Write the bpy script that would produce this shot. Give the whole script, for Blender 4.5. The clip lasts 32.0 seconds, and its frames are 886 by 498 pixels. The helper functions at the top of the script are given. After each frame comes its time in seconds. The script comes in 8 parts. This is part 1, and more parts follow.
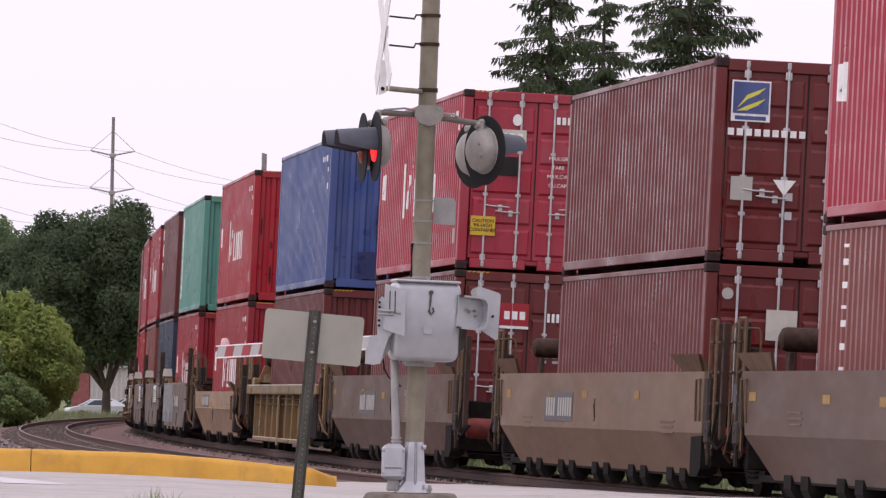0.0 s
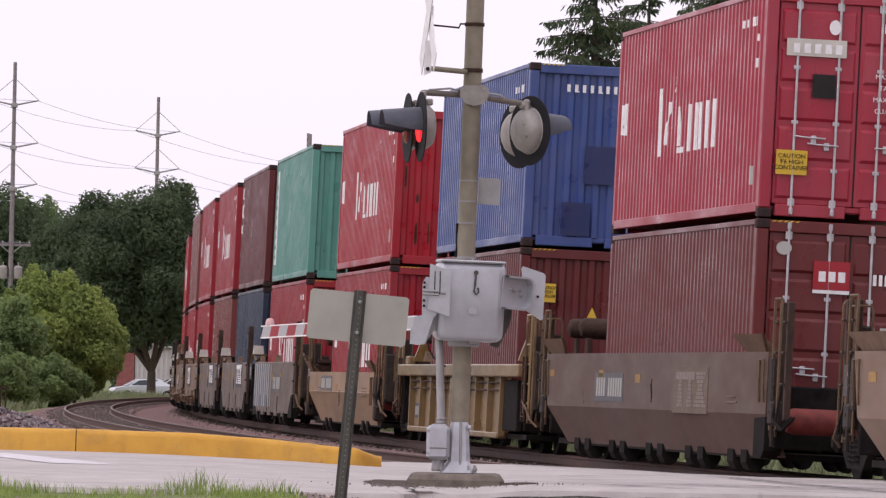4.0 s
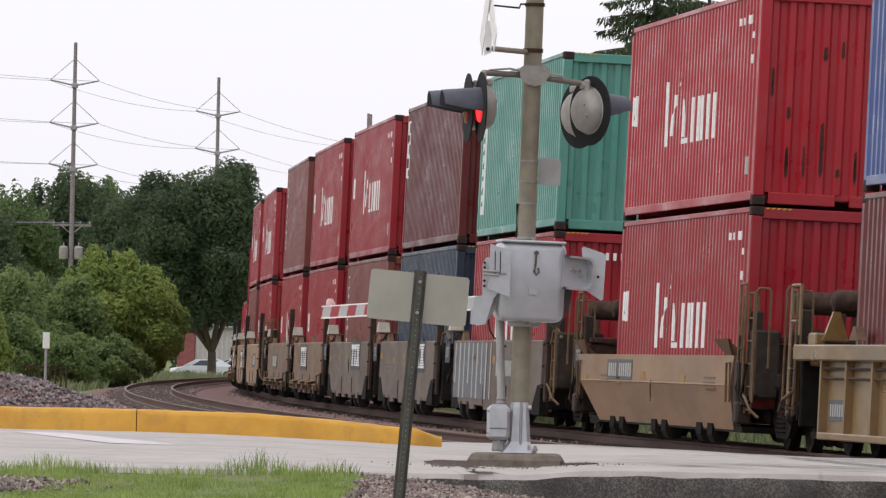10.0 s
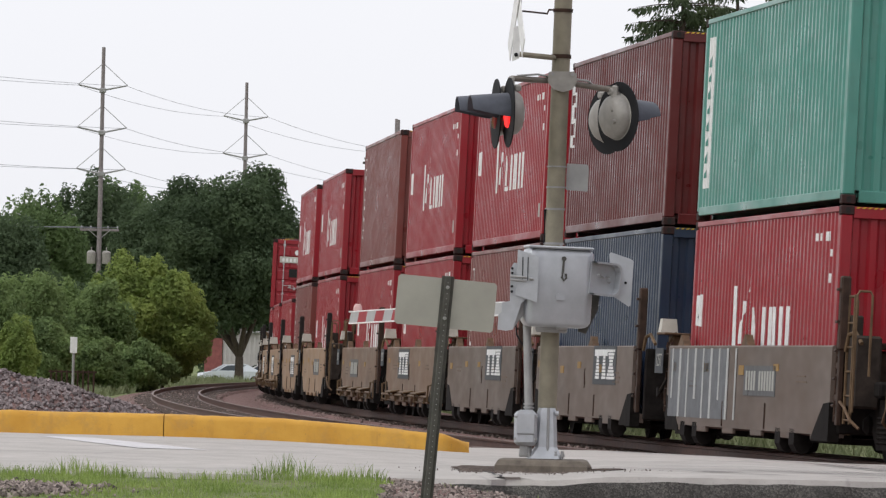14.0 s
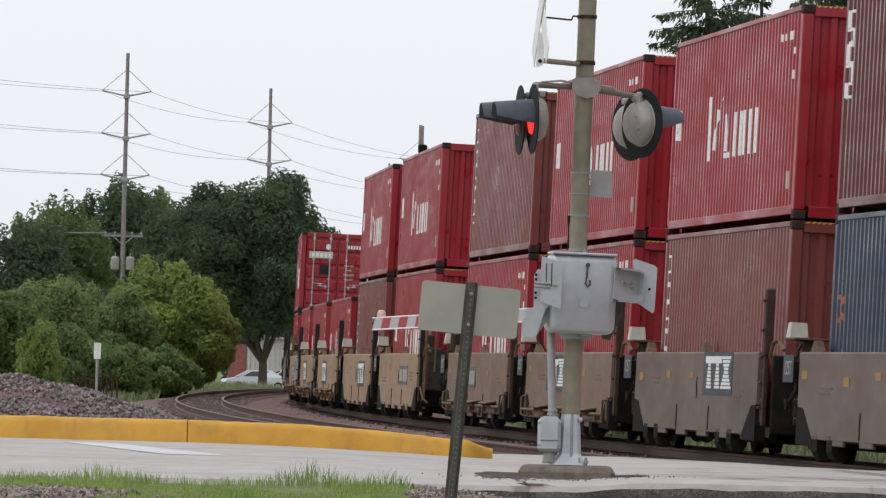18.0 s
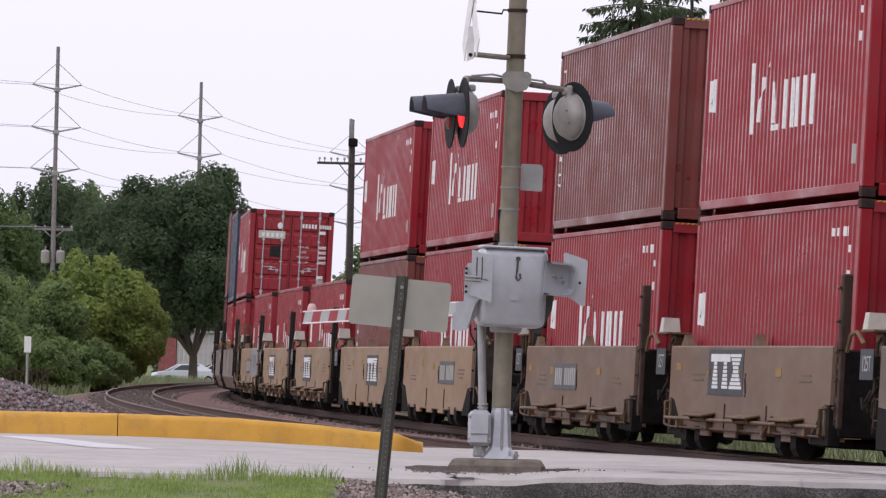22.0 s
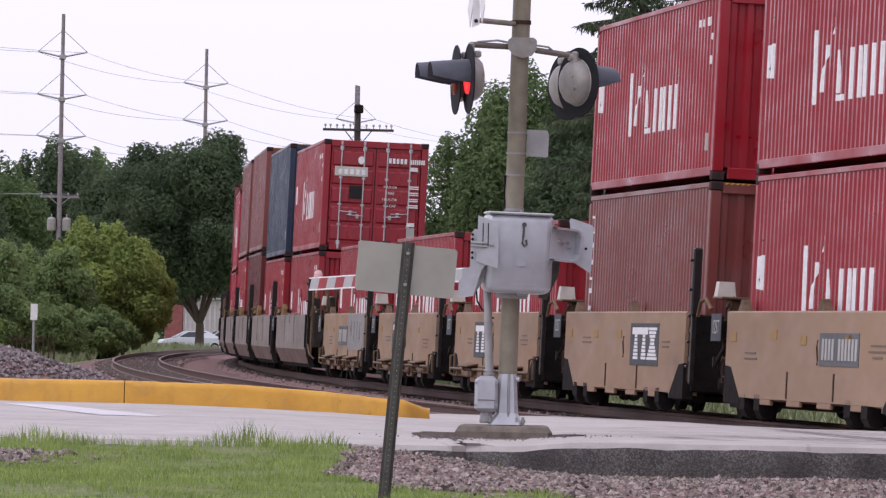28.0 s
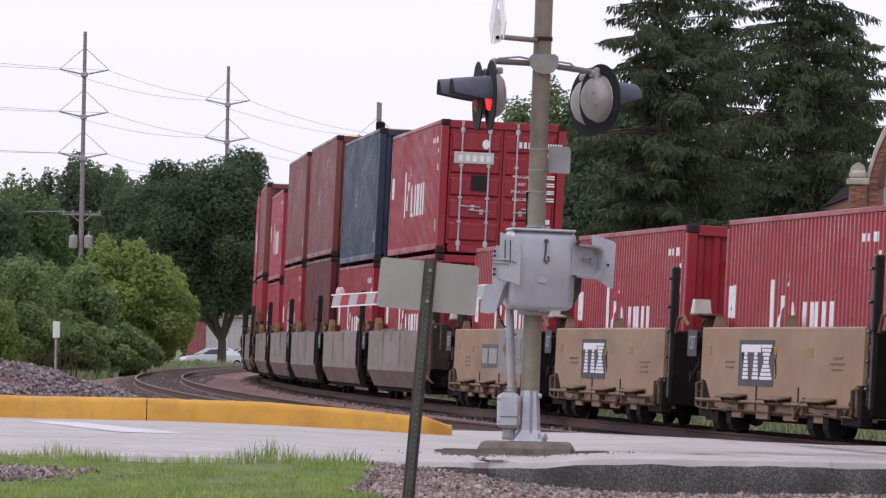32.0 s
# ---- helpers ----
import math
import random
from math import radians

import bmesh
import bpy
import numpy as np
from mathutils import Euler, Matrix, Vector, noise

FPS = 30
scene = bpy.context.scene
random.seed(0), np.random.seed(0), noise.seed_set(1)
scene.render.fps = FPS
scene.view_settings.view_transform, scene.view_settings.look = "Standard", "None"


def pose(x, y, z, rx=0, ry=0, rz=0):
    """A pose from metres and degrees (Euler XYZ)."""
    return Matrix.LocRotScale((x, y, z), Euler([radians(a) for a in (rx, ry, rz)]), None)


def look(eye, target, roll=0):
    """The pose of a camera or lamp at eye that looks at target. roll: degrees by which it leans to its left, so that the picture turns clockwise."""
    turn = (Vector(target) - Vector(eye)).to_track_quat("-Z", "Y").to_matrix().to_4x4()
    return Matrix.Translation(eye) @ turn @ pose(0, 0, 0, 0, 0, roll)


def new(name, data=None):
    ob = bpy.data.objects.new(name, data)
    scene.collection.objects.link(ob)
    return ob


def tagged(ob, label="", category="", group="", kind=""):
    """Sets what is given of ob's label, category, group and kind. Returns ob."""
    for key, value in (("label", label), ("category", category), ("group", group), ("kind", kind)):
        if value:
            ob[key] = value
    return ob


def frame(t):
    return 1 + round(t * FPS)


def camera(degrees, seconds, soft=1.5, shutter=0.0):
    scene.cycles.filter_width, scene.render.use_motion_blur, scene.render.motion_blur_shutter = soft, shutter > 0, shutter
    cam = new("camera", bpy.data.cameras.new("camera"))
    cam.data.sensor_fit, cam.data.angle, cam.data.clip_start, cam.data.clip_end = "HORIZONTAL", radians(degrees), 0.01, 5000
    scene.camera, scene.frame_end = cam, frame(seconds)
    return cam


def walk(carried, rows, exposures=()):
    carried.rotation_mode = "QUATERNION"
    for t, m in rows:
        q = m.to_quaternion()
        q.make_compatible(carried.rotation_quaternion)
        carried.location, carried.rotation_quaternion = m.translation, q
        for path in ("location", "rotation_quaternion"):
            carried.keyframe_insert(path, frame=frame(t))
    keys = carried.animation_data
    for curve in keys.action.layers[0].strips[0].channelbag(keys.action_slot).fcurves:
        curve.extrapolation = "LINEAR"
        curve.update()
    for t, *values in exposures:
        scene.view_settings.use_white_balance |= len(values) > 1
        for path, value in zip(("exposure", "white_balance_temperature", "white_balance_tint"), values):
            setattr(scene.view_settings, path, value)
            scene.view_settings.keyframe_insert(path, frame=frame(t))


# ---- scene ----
SECONDS = 32.0
cam = camera(7.2286, SECONDS, soft=1.3, shutter=0.0)
EYE = (0.0, 0.0, 1.045)
# the turn of the tripod head: seconds, yaw, pitch, roll in degrees
TURNS = [
    (0, -1.0231, 1.2556, -1.187), (0.5, -0.9940, 1.2380, -1.223), (1, -0.8571, 1.1470, -1.182), (1.5, -0.8014, 1.1355, -1.243),
    (2, -0.8013, 1.1518, -1.243), (2.5, -0.8090, 1.1685, -1.255), (4.5, -0.5426, 1.0391, -1.204), (5, -0.4171, 0.9971, -1.206),
    (5.5, -0.3588, 0.9808, -1.214), (6, -0.3529, 0.9728, -1.219), (6.5, -0.3058, 0.9095, -1.243), (7, -0.2860, 0.8883, -1.256),
    (7.5, -0.2835, 0.9135, -1.200), (8, -0.2452, 0.9212, -1.150), (8.5, -0.2365, 0.9300, -1.258), (9, -0.2138, 0.9134, -1.258),
    (9.5, -0.1863, 0.9104, -1.280), (10, -0.1632, 0.9142, -1.214), (10.5, -0.0746, 0.9118, -1.173), (11, -0.0251, 0.9179, -1.135),
    (11.5, -0.0090, 0.9389, -1.228), (12, -0.0007, 0.9629, -1.187), (12.5, 0.0015, 0.9768, -1.171), (13, -0.0000, 0.9878, -1.244),
    (13.5, 0.0230, 0.9576, -1.366), (14, 0.0603, 0.9542, -1.343), (14.5, 0.1357, 0.9634, -1.241), (16.5, 0.2130, 1.0683, -1.267),
    (17, 0.2283, 1.0749, -1.267), (17.5, 0.2390, 1.0494, -1.413), (18, 0.2535, 1.0006, -1.415), (18.5, 0.2474, 0.9940, -1.425),
    (19, 0.2273, 1.0120, -1.366), (19.5, 0.1952, 1.0209, -1.347), (20, 0.1393, 1.0128, -1.342), (20.5, 0.0229, 1.0137, -1.465),
    (21, -0.0539, 0.9496, -1.416), (21.5, -0.1540, 0.9453, -1.418), (22, -0.3152, 0.9630, -1.418), (22.5, -0.5379, 0.9577, -1.720),
    (23, -0.9111, 0.9370, -1.826), (23.5, -1.0815, 0.7718, -1.777), (24, -1.2566, 0.5302, -1.456), (24.5, -1.3186, 0.4808, -1.322),
    (26.5, -0.8126, 0.7270, -1.240), (27, -0.6646, 0.7199, -1.198), (27.5, -0.4424, 0.6786, -1.204), (28, -0.2624, 0.6855, -1.241),
    (28.5, -0.1815, 0.7044, -1.241), (29, -0.1916, 0.7453, -1.311), (29.5, -0.2021, 0.7827, -1.330), (30, -0.1751, 0.8011, -1.289),
    (30.5, -0.1464, 0.8092, -1.303), (31, -0.1279, 0.8159, -1.307), (31.5, -0.1083, 0.8188, -1.219), (32, -0.0807, 0.8182, -1.113)
]
# the film camera's drifting colour: seconds, stops, kelvin, tint
LOOK = [(0.0, 0.0, 6400, 24), (2.5, 0.0, 6400, 23), (4.5, 0.0, 6430, 22), (6.0, 0.0, 6430, 18), (7.5, 0.0, 6500, 12), (10.0, 0.0, 6450, 10), (13.0, -0.04, 6420, 8), (17.0, -0.12, 6330, 5), (18.5, -0.11, 6270, 6), (20.0, -0.1, 6180, 11), (22.0, -0.04, 6180, 17), (23.0, 0.08, 6180, 22), (24.0, 0.27, 6230, 25), (24.5, 0.27, 6230, 25), (27.0, 0.03, 6060, 23), (32.0, 0.0, 6020, 20)]
walk(cam, [(t, pose(*EYE, 90 + p, r, y)) for t, y, p, r in TURNS], exposures=LOOK)

# ---- sky and sun: a bright overcast day ----
world = bpy.data.worlds.new("overcast_sky")
scene.world = world
world.use_nodes = True
wn, wl = world.node_tree.nodes, world.node_tree.links
sky = wn.new("ShaderNodeTexSky")
sky.sky_type, sky.sun_disc = "NISHITA", False
sky.sun_elevation, sky.sun_rotation = radians(52), radians(-115)
sky.air_density, sky.dust_density, sky.ozone_density = 1.0, 3.0, 1.0
grey = wn.new("ShaderNodeHueSaturation")
grey.inputs["Saturation"].default_value = 0.12
wl.new(sky.outputs[0], grey.inputs["Color"])
even = wn.new("ShaderNodeMix")
even.data_type = "RGBA"
even.inputs["Factor"].default_value = 0.75
even.inputs["B"].default_value = (9.4, 9.2, 9.7, 1)
wl.new(grey.outputs[0], even.inputs["A"])
wn["Background"].inputs["Strength"].default_value = 0.128
wl.new(even.outputs["Result"], wn["Background"].inputs["Color"])
sun = new("sun", bpy.data.lights.new("sun", "SUN"))
sun.data.energy, sun.data.angle, sun.data.color = 0.8, radians(25), (1.0, 0.97, 0.93)
sun.matrix_world = look((-60, -30, 90), (0, 0, 0))

# ---- small building kit ----


class Geo:
    """Gathers vertices and faces of one mesh."""

    def __init__(self):
        self.v, self.f, self.m, self.mi = [], [], Matrix.Identity(4), []
        self.cur = 0

    def add(self, verts, faces):
        n = len(self.v)
        self.v.extend(tuple(self.m @ Vector(p)) for p in verts)
        self.f.extend([tuple(i + n for i in q) for q in faces])
        self.mi.extend([self.cur] * len(faces))
        return self

    def box(self, c, s, b=0.0, m=None):
        x, y, z = s[0] / 2, s[1] / 2, s[2] / 2
        b = min(b, x * 0.9, y * 0.9, z * 0.9)
        m = Matrix.Translation(c) @ (m or Matrix.Identity(4))
        if b <= 0:
            vs = [(i * x, j * y, k * z) for i in (-1, 1) for j in (-1, 1) for k in (-1, 1)]
            fs = [(0, 1, 3, 2), (4, 6, 7, 5), (0, 4, 5, 1), (2, 3, 7, 6), (0, 2, 6, 4), (1, 5, 7, 3)]
        else:
            vs, idx = [], {}
            for i in (-1, 1):
                for j in (-1, 1):
                    for k in (-1, 1):
                        for a in range(3):
                            idx[i, j, k, a] = len(vs)
                            d = [x - b, y - b, z - b]
                            d[a] += b
                            vs.append((i * d[0], j * d[1], k * d[2]))
            fs = []
            for a in range(3):
                o1, o2 = [q for q in range(3) if q != a]
                for sg in (-1, 1):
                    q = []
                    for u, w in ((-1, -1), (1, -1), (1, 1), (-1, 1)):
                        key = [0, 0, 0]
                        key[a], key[o1], key[o2] = sg, u, w
                        q.append(idx[(*key, a)])
                    flip = (sg > 0) == (a == 1)
                    fs.append(tuple(reversed(q)) if flip else tuple(q))
                for u in (-1, 1):
                    for w in (-1, 1):
                        k0, k1 = [0, 0, 0], [0, 0, 0]
                        k0[a], k1[a] = -1, 1
                        k0[o1] = k1[o1] = u
                        k0[o2] = k1[o2] = w
                        q = (idx[(*k0, o1)], idx[(*k1, o1)], idx[(*k1, o2)], idx[(*k0, o2)])
                        flip = (u * w > 0) == (a != 1)
                        fs.append(tuple(reversed(q)) if flip else q)
            for i in (-1, 1):
                for j in (-1, 1):
                    for k in (-1, 1):
                        q = (idx[i, j, k, 0], idx[i, j, k, 1], idx[i, j, k, 2])
                        fs.append(q if i * j * k > 0 else tuple(reversed(q)))
        return self.add([m @ Vector(p) for p in vs], fs)

    def tube(self, p0, p1, r, r1=None, n=10, caps=True):
        p0, p1 = Vector(p0), Vector(p1)
        r1 = r if r1 is None else r1
        d = (p1 - p0)
        q = d.to_track_quat("Z", "Y").to_matrix()
        vs = []
        for p, rr in ((p0, r), (p1, r1)):
            for i in range(n):
                a = 2 * math.pi * i / n
                vs.append(p + q @ Vector((rr * math.cos(a), rr * math.sin(a), 0)))
        fs = [(i, (i + 1) % n, n + (i + 1) % n, n + i) for i in range(n)]
        if caps:
            fs += [tuple(range(n - 1, -1, -1)), tuple(range(n, 2 * n))]
        return self.add(vs, fs)

    def bent(self, pts, r, n=8):
        """One tube along a line of points."""
        pts = [Vector(p) for p in pts]
        vs = []
        for k, p in enumerate(pts):
            d = (pts[min(k + 1, len(pts) - 1)] - pts[max(k - 1, 0)]).normalized()
            q = d.to_track_quat("Z", "Y").to_matrix()
            for i in range(n):
                a = 2 * math.pi * i / n
                vs.append(p + q @ Vector((r * math.cos(a), r * math.sin(a), 0)))
        fs = []
        for k in range(len(pts) - 1):
            fs += [(k * n + i, k * n + (i + 1) % n, (k + 1) * n + (i + 1) % n, (k + 1) * n + i) for i in range(n)]
        fs += [tuple(range(n - 1, -1, -1)), tuple(range((len(pts) - 1) * n, len(pts) * n))]
        return self.add(vs, fs)

    def lathe(self, prof, axis="z", n=20, at=(0, 0, 0), m=None):
        """prof: (radius, height) from one end to the other."""
        m = Matrix.Translation(at) @ (m or Matrix.Identity(4))
        vs = []
        for r, h in prof:
            for i in range(n):
                a = 2 * math.pi * i / n
                p = (r * math.cos(a), r * math.sin(a), h)
                vs.append(m @ Vector({"z": p, "x": (p[2], p[0], p[1]), "y": (p[1], p[2], p[0])}[axis]))
        fs = []
        for k in range(len(prof) - 1):
            for i in range(n):
                j = (i + 1) % n
                fs.append((k * n + i, k * n + j, (k + 1) * n + j, (k + 1) * n + i))
        fs += [tuple(range(n - 1, -1, -1)), tuple(range((len(prof) - 1) * n, len(prof) * n))]
        return self.add(vs, fs)

    def slab(self, outline, axis, lo, hi):
        """A flat outline (2D) thickened along an axis: x: outline is (y, z); y: (x, z); z: (x, y)."""
        n = len(outline)
        put = {"x": lambda a, b, d: (d, a, b), "y": lambda a, b, d: (a, d, b), "z": lambda a, b, d: (a, b, d)}[axis]
        vs = [put(a, b, lo) for a, b in outline] + [put(a, b, hi) for a, b in outline]
        fs = [(i, (i + 1) % n, n + (i + 1) % n, n + i) for i in range(n)]
        fs += [tuple(range(n - 1, -1, -1)), tuple(range(n, 2 * n))]
        return self.add(vs, fs)

    def sheet(self, rows):
        """A grid of points, row by row."""
        n = len(rows[0])
        fs = []
        for j in range(len(rows) - 1):
            for i in range(n - 1):
                fs.append((j * n + i, j * n + i + 1, (j + 1) * n + i + 1, (j + 1) * n + i))
        return self.add([p for r in rows for p in r], fs)

    def mesh(self, name, mat, smooth=False):
        me = bpy.data.meshes.new(name)
        me.from_pydata(self.v, [], self.f)
        for q in mat if isinstance(mat, (list, tuple)) else [mat]:
            me.materials.append(q)
        if isinstance(mat, (list, tuple)):
            me.polygons.foreach_set("material_index", self.mi)
        if smooth:
            me.polygons.foreach_set("use_smooth", [True] * len(me.polygons))
            me.set_sharp_from_angle(angle=radians(40))
        me.update()
        return me


def fixed(me):
    """Faces turned outward."""
    bm = bmesh.new()
    bm.from_mesh(me)
    bmesh.ops.recalc_face_normals(bm, faces=bm.faces)
    bm.to_mesh(me)
    bm.free()
    return me


def part(name, geo, mat, parent=None, label="", smooth=False, at=None):
    me = geo if isinstance(geo, bpy.types.Mesh) else fixed(geo.mesh(name, mat, smooth))
    ob = new(name, me)
    if parent is not None:
        ob.parent = parent
    if at is not None:
        ob.matrix_basis = at
    if label:
        tagged(ob, label)
    return ob


def thing(name, m, label, category, group="", kind=""):
    ob = new(name)
    ob.empty_display_size = 0.2
    ob.matrix_basis = m
    return tagged(ob, label, category, group, kind)


def solid(name, geo, mat, label, category, kind="", m=None, smooth=False, group=""):
    ob = part(name, geo, mat, smooth=smooth, at=m)
    return tagged(ob, label, category, group, kind)


T3 = Matrix.Translation

# ---- materials ----


def nodes(name):
    m = bpy.data.materials.new(name)
    m.use_nodes = True
    nt = m.node_tree
    return m, nt, nt.nodes["Principled BSDF"]


def tex(nt, scale, detail=4, kind="noise", coords="Object", stretch=(1, 1, 1), rough=0.6, shift=False):
    tc = nt.nodes.new("ShaderNodeTexCoord")
    mp = nt.nodes.new("ShaderNodeMapping")
    mp.inputs["Scale"].default_value = stretch
    nt.links.new(tc.outputs[coords], mp.inputs["Vector"])
    if shift:
        rnd = nt.nodes.new("ShaderNodeObjectInfo")
        far = nt.nodes.new("ShaderNodeMath")
        far.operation = "MULTIPLY"
        far.inputs[1].default_value = 57.0
        nt.links.new(rnd.outputs["Random"], far.inputs[0])
        nt.links.new(far.outputs[0], mp.inputs["Location"])
    if kind == "noise":
        n = nt.nodes.new("ShaderNodeTexNoise")
        n.inputs["Detail"].default_value = detail
        n.inputs["Roughness"].default_value = rough
        out = n.outputs["Fac"]
    else:
        n = nt.nodes.new("ShaderNodeTexVoronoi")
        out = n.outputs["Distance"]
    n.inputs["Scale"].default_value = scale
    nt.links.new(mp.outputs[0], n.inputs["Vector"])
    return out


def ramp(nt, fac, lo, hi, a=(0, 0, 0, 1), b=(1, 1, 1, 1)):
    r = nt.nodes.new("ShaderNodeValToRGB")
    r.color_ramp.elements[0].position, r.color_ramp.elements[1].position = lo, hi
    r.color_ramp.elements[0].color, r.color_ramp.elements[1].color = a, b
    nt.links.new(fac, r.inputs[0])
    return r.outputs[0]


def mix(nt, fac, a, b):
    x = nt.nodes.new("ShaderNodeMix")
    x.data_type = "RGBA"
    for key, val in (("Factor", fac), ("A", a), ("B", b)):
        if isinstance(val, (int, float, tuple)):
            x.inputs[key].default_value = val if not isinstance(val, tuple) or len(val) == 4 else (*val, 1)
        else:
            nt.links.new(val, x.inputs[key])
    return x.outputs["Result"]


def times(nt, a, b):
    x = nt.nodes.new("ShaderNodeMath")
    x.operation = "MULTIPLY"
    for k, val in enumerate((a, b)):
        if isinstance(val, (int, float)):
            x.inputs[k].default_value = val
        else:
            nt.links.new(val, x.inputs[k])
    return x.outputs[0]


def bump(nt, bsdf, fac, strength, dist=0.01):
    b = nt.nodes.new("ShaderNodeBump")
    b.inputs["Strength"].default_value, b.inputs["Distance"].default_value = strength, dist
    nt.links.new(fac, b.inputs["Height"])
    nt.links.new(b.outputs[0], bsdf.inputs["Normal"])


def painted(name, col, fade=0.25, rust=0.25, rough=0.35, streak=1.0, metal=0.0, grime=0.3, coarse=3.5):
    """Weathered paint on steel: sun-faded patches, vertical dirt streaks, rust specks."""
    m, nt, b = nodes(name)
    light = tuple(c + (0.5 - c) * 0.35 for c in col)
    dark = tuple(c * 0.55 for c in col)
    big = ramp(nt, tex(nt, 0.6, 3, stretch=(1, 0.4, 1), shift=True), 0.35, 0.75)
    c = mix(nt, times(nt, big, fade), col, light)
    run = ramp(nt, tex(nt, 1.0, 5, stretch=(4, 2, 0.4), shift=True), 0.48, 0.75)
    c = mix(nt, times(nt, run, 0.45 * streak), c, dark)
    dirt = ramp(nt, tex(nt, coarse, 4 if coarse < 1 else 6, stretch=(1, 0.22, 1), rough=0.62, shift=True), 0.48, 0.75)
    c = mix(nt, times(nt, dirt, grime * 0.5), c, tuple(0.5 * q + 0.02 for q in (0.14, 0.11, 0.09)))
    spots = ramp(nt, tex(nt, 9.0, 6, stretch=(1, 0.3, 1), rough=0.75, shift=True), 0.66, 0.7)
    c = mix(nt, times(nt, spots, rust), c, (0.09, 0.035, 0.02))
    nt.links.new(c, b.inputs["Base Color"])
    r = ramp(nt, tex(nt, 2, 2, stretch=(1, 0.3, 1)), 0.3, 0.8, (rough - 0.1,) * 3 + (1,), (min(1, rough + 0.2),) * 3 + (1,))
    nt.links.new(r, b.inputs["Roughness"])
    b.inputs["Metallic"].default_value = metal
    b.inputs["Specular IOR Level"].default_value = 0.5 if rough < 0.5 else 0.3
    if coarse > 1:
        bump(nt, b, tex(nt, 9, 3, stretch=(1, 0.2, 1)), 0.08, 0.004)
    return m


def plain(name, col, rough=0.6, metal=0.0, vary=0.25, scale=8.0, relief=0.2, coords="Object", dist=0.01):
    m, nt, b = nodes(name)
    lo = tuple(c * (1 - vary) for c in col)
    hi = tuple(min(1, c * (1 + vary)) for c in col)
    f1, f2 = tex(nt, scale, 6, coords=coords), tex(nt, scale * 0.15, 3, coords=coords)
    c = mix(nt, ramp(nt, f1, 0.3, 0.7), lo, hi)
    c = mix(nt, times(nt, ramp(nt, f2, 0.4, 0.7), 0.4), c, lo)
    nt.links.new(c, b.inputs["Base Color"])
    b.inputs["Roughness"].default_value, b.inputs["Metallic"].default_value = rough, metal
    b.inputs["Specular IOR Level"].default_value = 0.3
    if relief:
        bump(nt, b, f1, relief, dist)
    return m


def island(name, a, c2, rough=0.7, object_random=False):
    """Colour that differs from piece to piece."""
    m, nt, b = nodes(name)
    if object_random:
        g = nt.nodes.new("ShaderNodeObjectInfo").outputs["Random"]
    else:
        g = nt.nodes.new("ShaderNodeNewGeometry").outputs["Random Per Island"]
    c = mix(nt, g, a, c2)
    c = mix(nt, times(nt, ramp(nt, tex(nt, 25, 3), 0.35, 0.7), 0.35), c, tuple(0.6 * q for q in a))
    nt.links.new(c, b.inputs["Base Color"])
    b.inputs["Roughness"].default_value = rough
    b.inputs["Specular IOR Level"].default_value = 0.25
    return m


def foliage(name, a, c2, scale, thin=0.35):
    """Leaves: soft patches of two greens, a little different from leaf to leaf, and thin enough to let light through."""
    m, nt, b = nodes(name)
    g = nt.nodes.new("ShaderNodeNewGeometry").outputs["Random Per Island"]
    c = mix(nt, ramp(nt, tex(nt, scale, 3), 0.32, 0.68), a, c2)
    c = mix(nt, times(nt, g, 0.45), c, tuple(0.55 * p + 0.45 * q for p, q in zip(a, c2)))
    nt.links.new(c, b.inputs["Base Color"])
    b.inputs["Roughness"].default_value = 0.65
    b.inputs["Specular IOR Level"].default_value = 0.2
    t = nt.nodes.new("ShaderNodeBsdfTranslucent")
    nt.links.new(c, t.inputs["Color"])
    both = nt.nodes.new("ShaderNodeMixShader")
    both.inputs[0].default_value = thin
    nt.links.new(b.outputs[0], both.inputs[1])
    nt.links.new(t.outputs[0], both.inputs[2])
    nt.links.new(both.outputs[0], nt.nodes["Material Output"].inputs["Surface"])
    return m


M = {}
M["red"] = painted("red_paint", (0.285, 0.005, 0.014), fade=0.10, streak=0.6)
M["redbright"] = painted("bright_red_paint", (0.34, 0.005, 0.014), fade=0.08, streak=0.6)
M["rose"] = painted("faded_red_paint", (0.34, 0.014, 0.034), fade=0.18, streak=0.6)
M["maroon"] = painted("maroon_paint", (0.126, 0.011, 0.010), fade=0.09, streak=0.6)
M["dark_maroon"] = painted("dark_maroon_paint", (0.105, 0.008, 0.008), fade=0.08, streak=0.6)
M["brown"] = painted("red_brown_paint", (0.180, 0.036, 0.028), fade=0.2, streak=0.6)
M["blue"] = painted("blue_paint", (0.030, 0.064, 0.225), fade=0.35, rust=0.7)
M["deep_blue"] = painted("deep_blue_patch_paint", (0.009, 0.020, 0.095), fade=0.1, rust=0.3)
M["navy"] = painted("dark_blue_paint", (0.014, 0.027, 0.060), fade=0.12, rust=0.5)
M["green"] = painted("sea_green_paint", (0.068, 0.255, 0.205), fade=0.3, rust=0.15)
M["tan"] = painted("tan_car_paint", (0.185, 0.114, 0.074), fade=0.18, rust=0.0, grime=1.0, streak=0.06, rough=0.6, coarse=0.9)
M["tanbrown"] = painted("brown_car_paint", (0.108, 0.064, 0.046), fade=0.2, rust=0.0, grime=1.0, streak=0.06, rough=0.6, coarse=0.9)
M["greycar"] = painted("grey_car_paint", (0.138, 0.100, 0.079), fade=0.2, rust=0.0, grime=1.0, streak=0.06, rough=0.6, coarse=0.9)
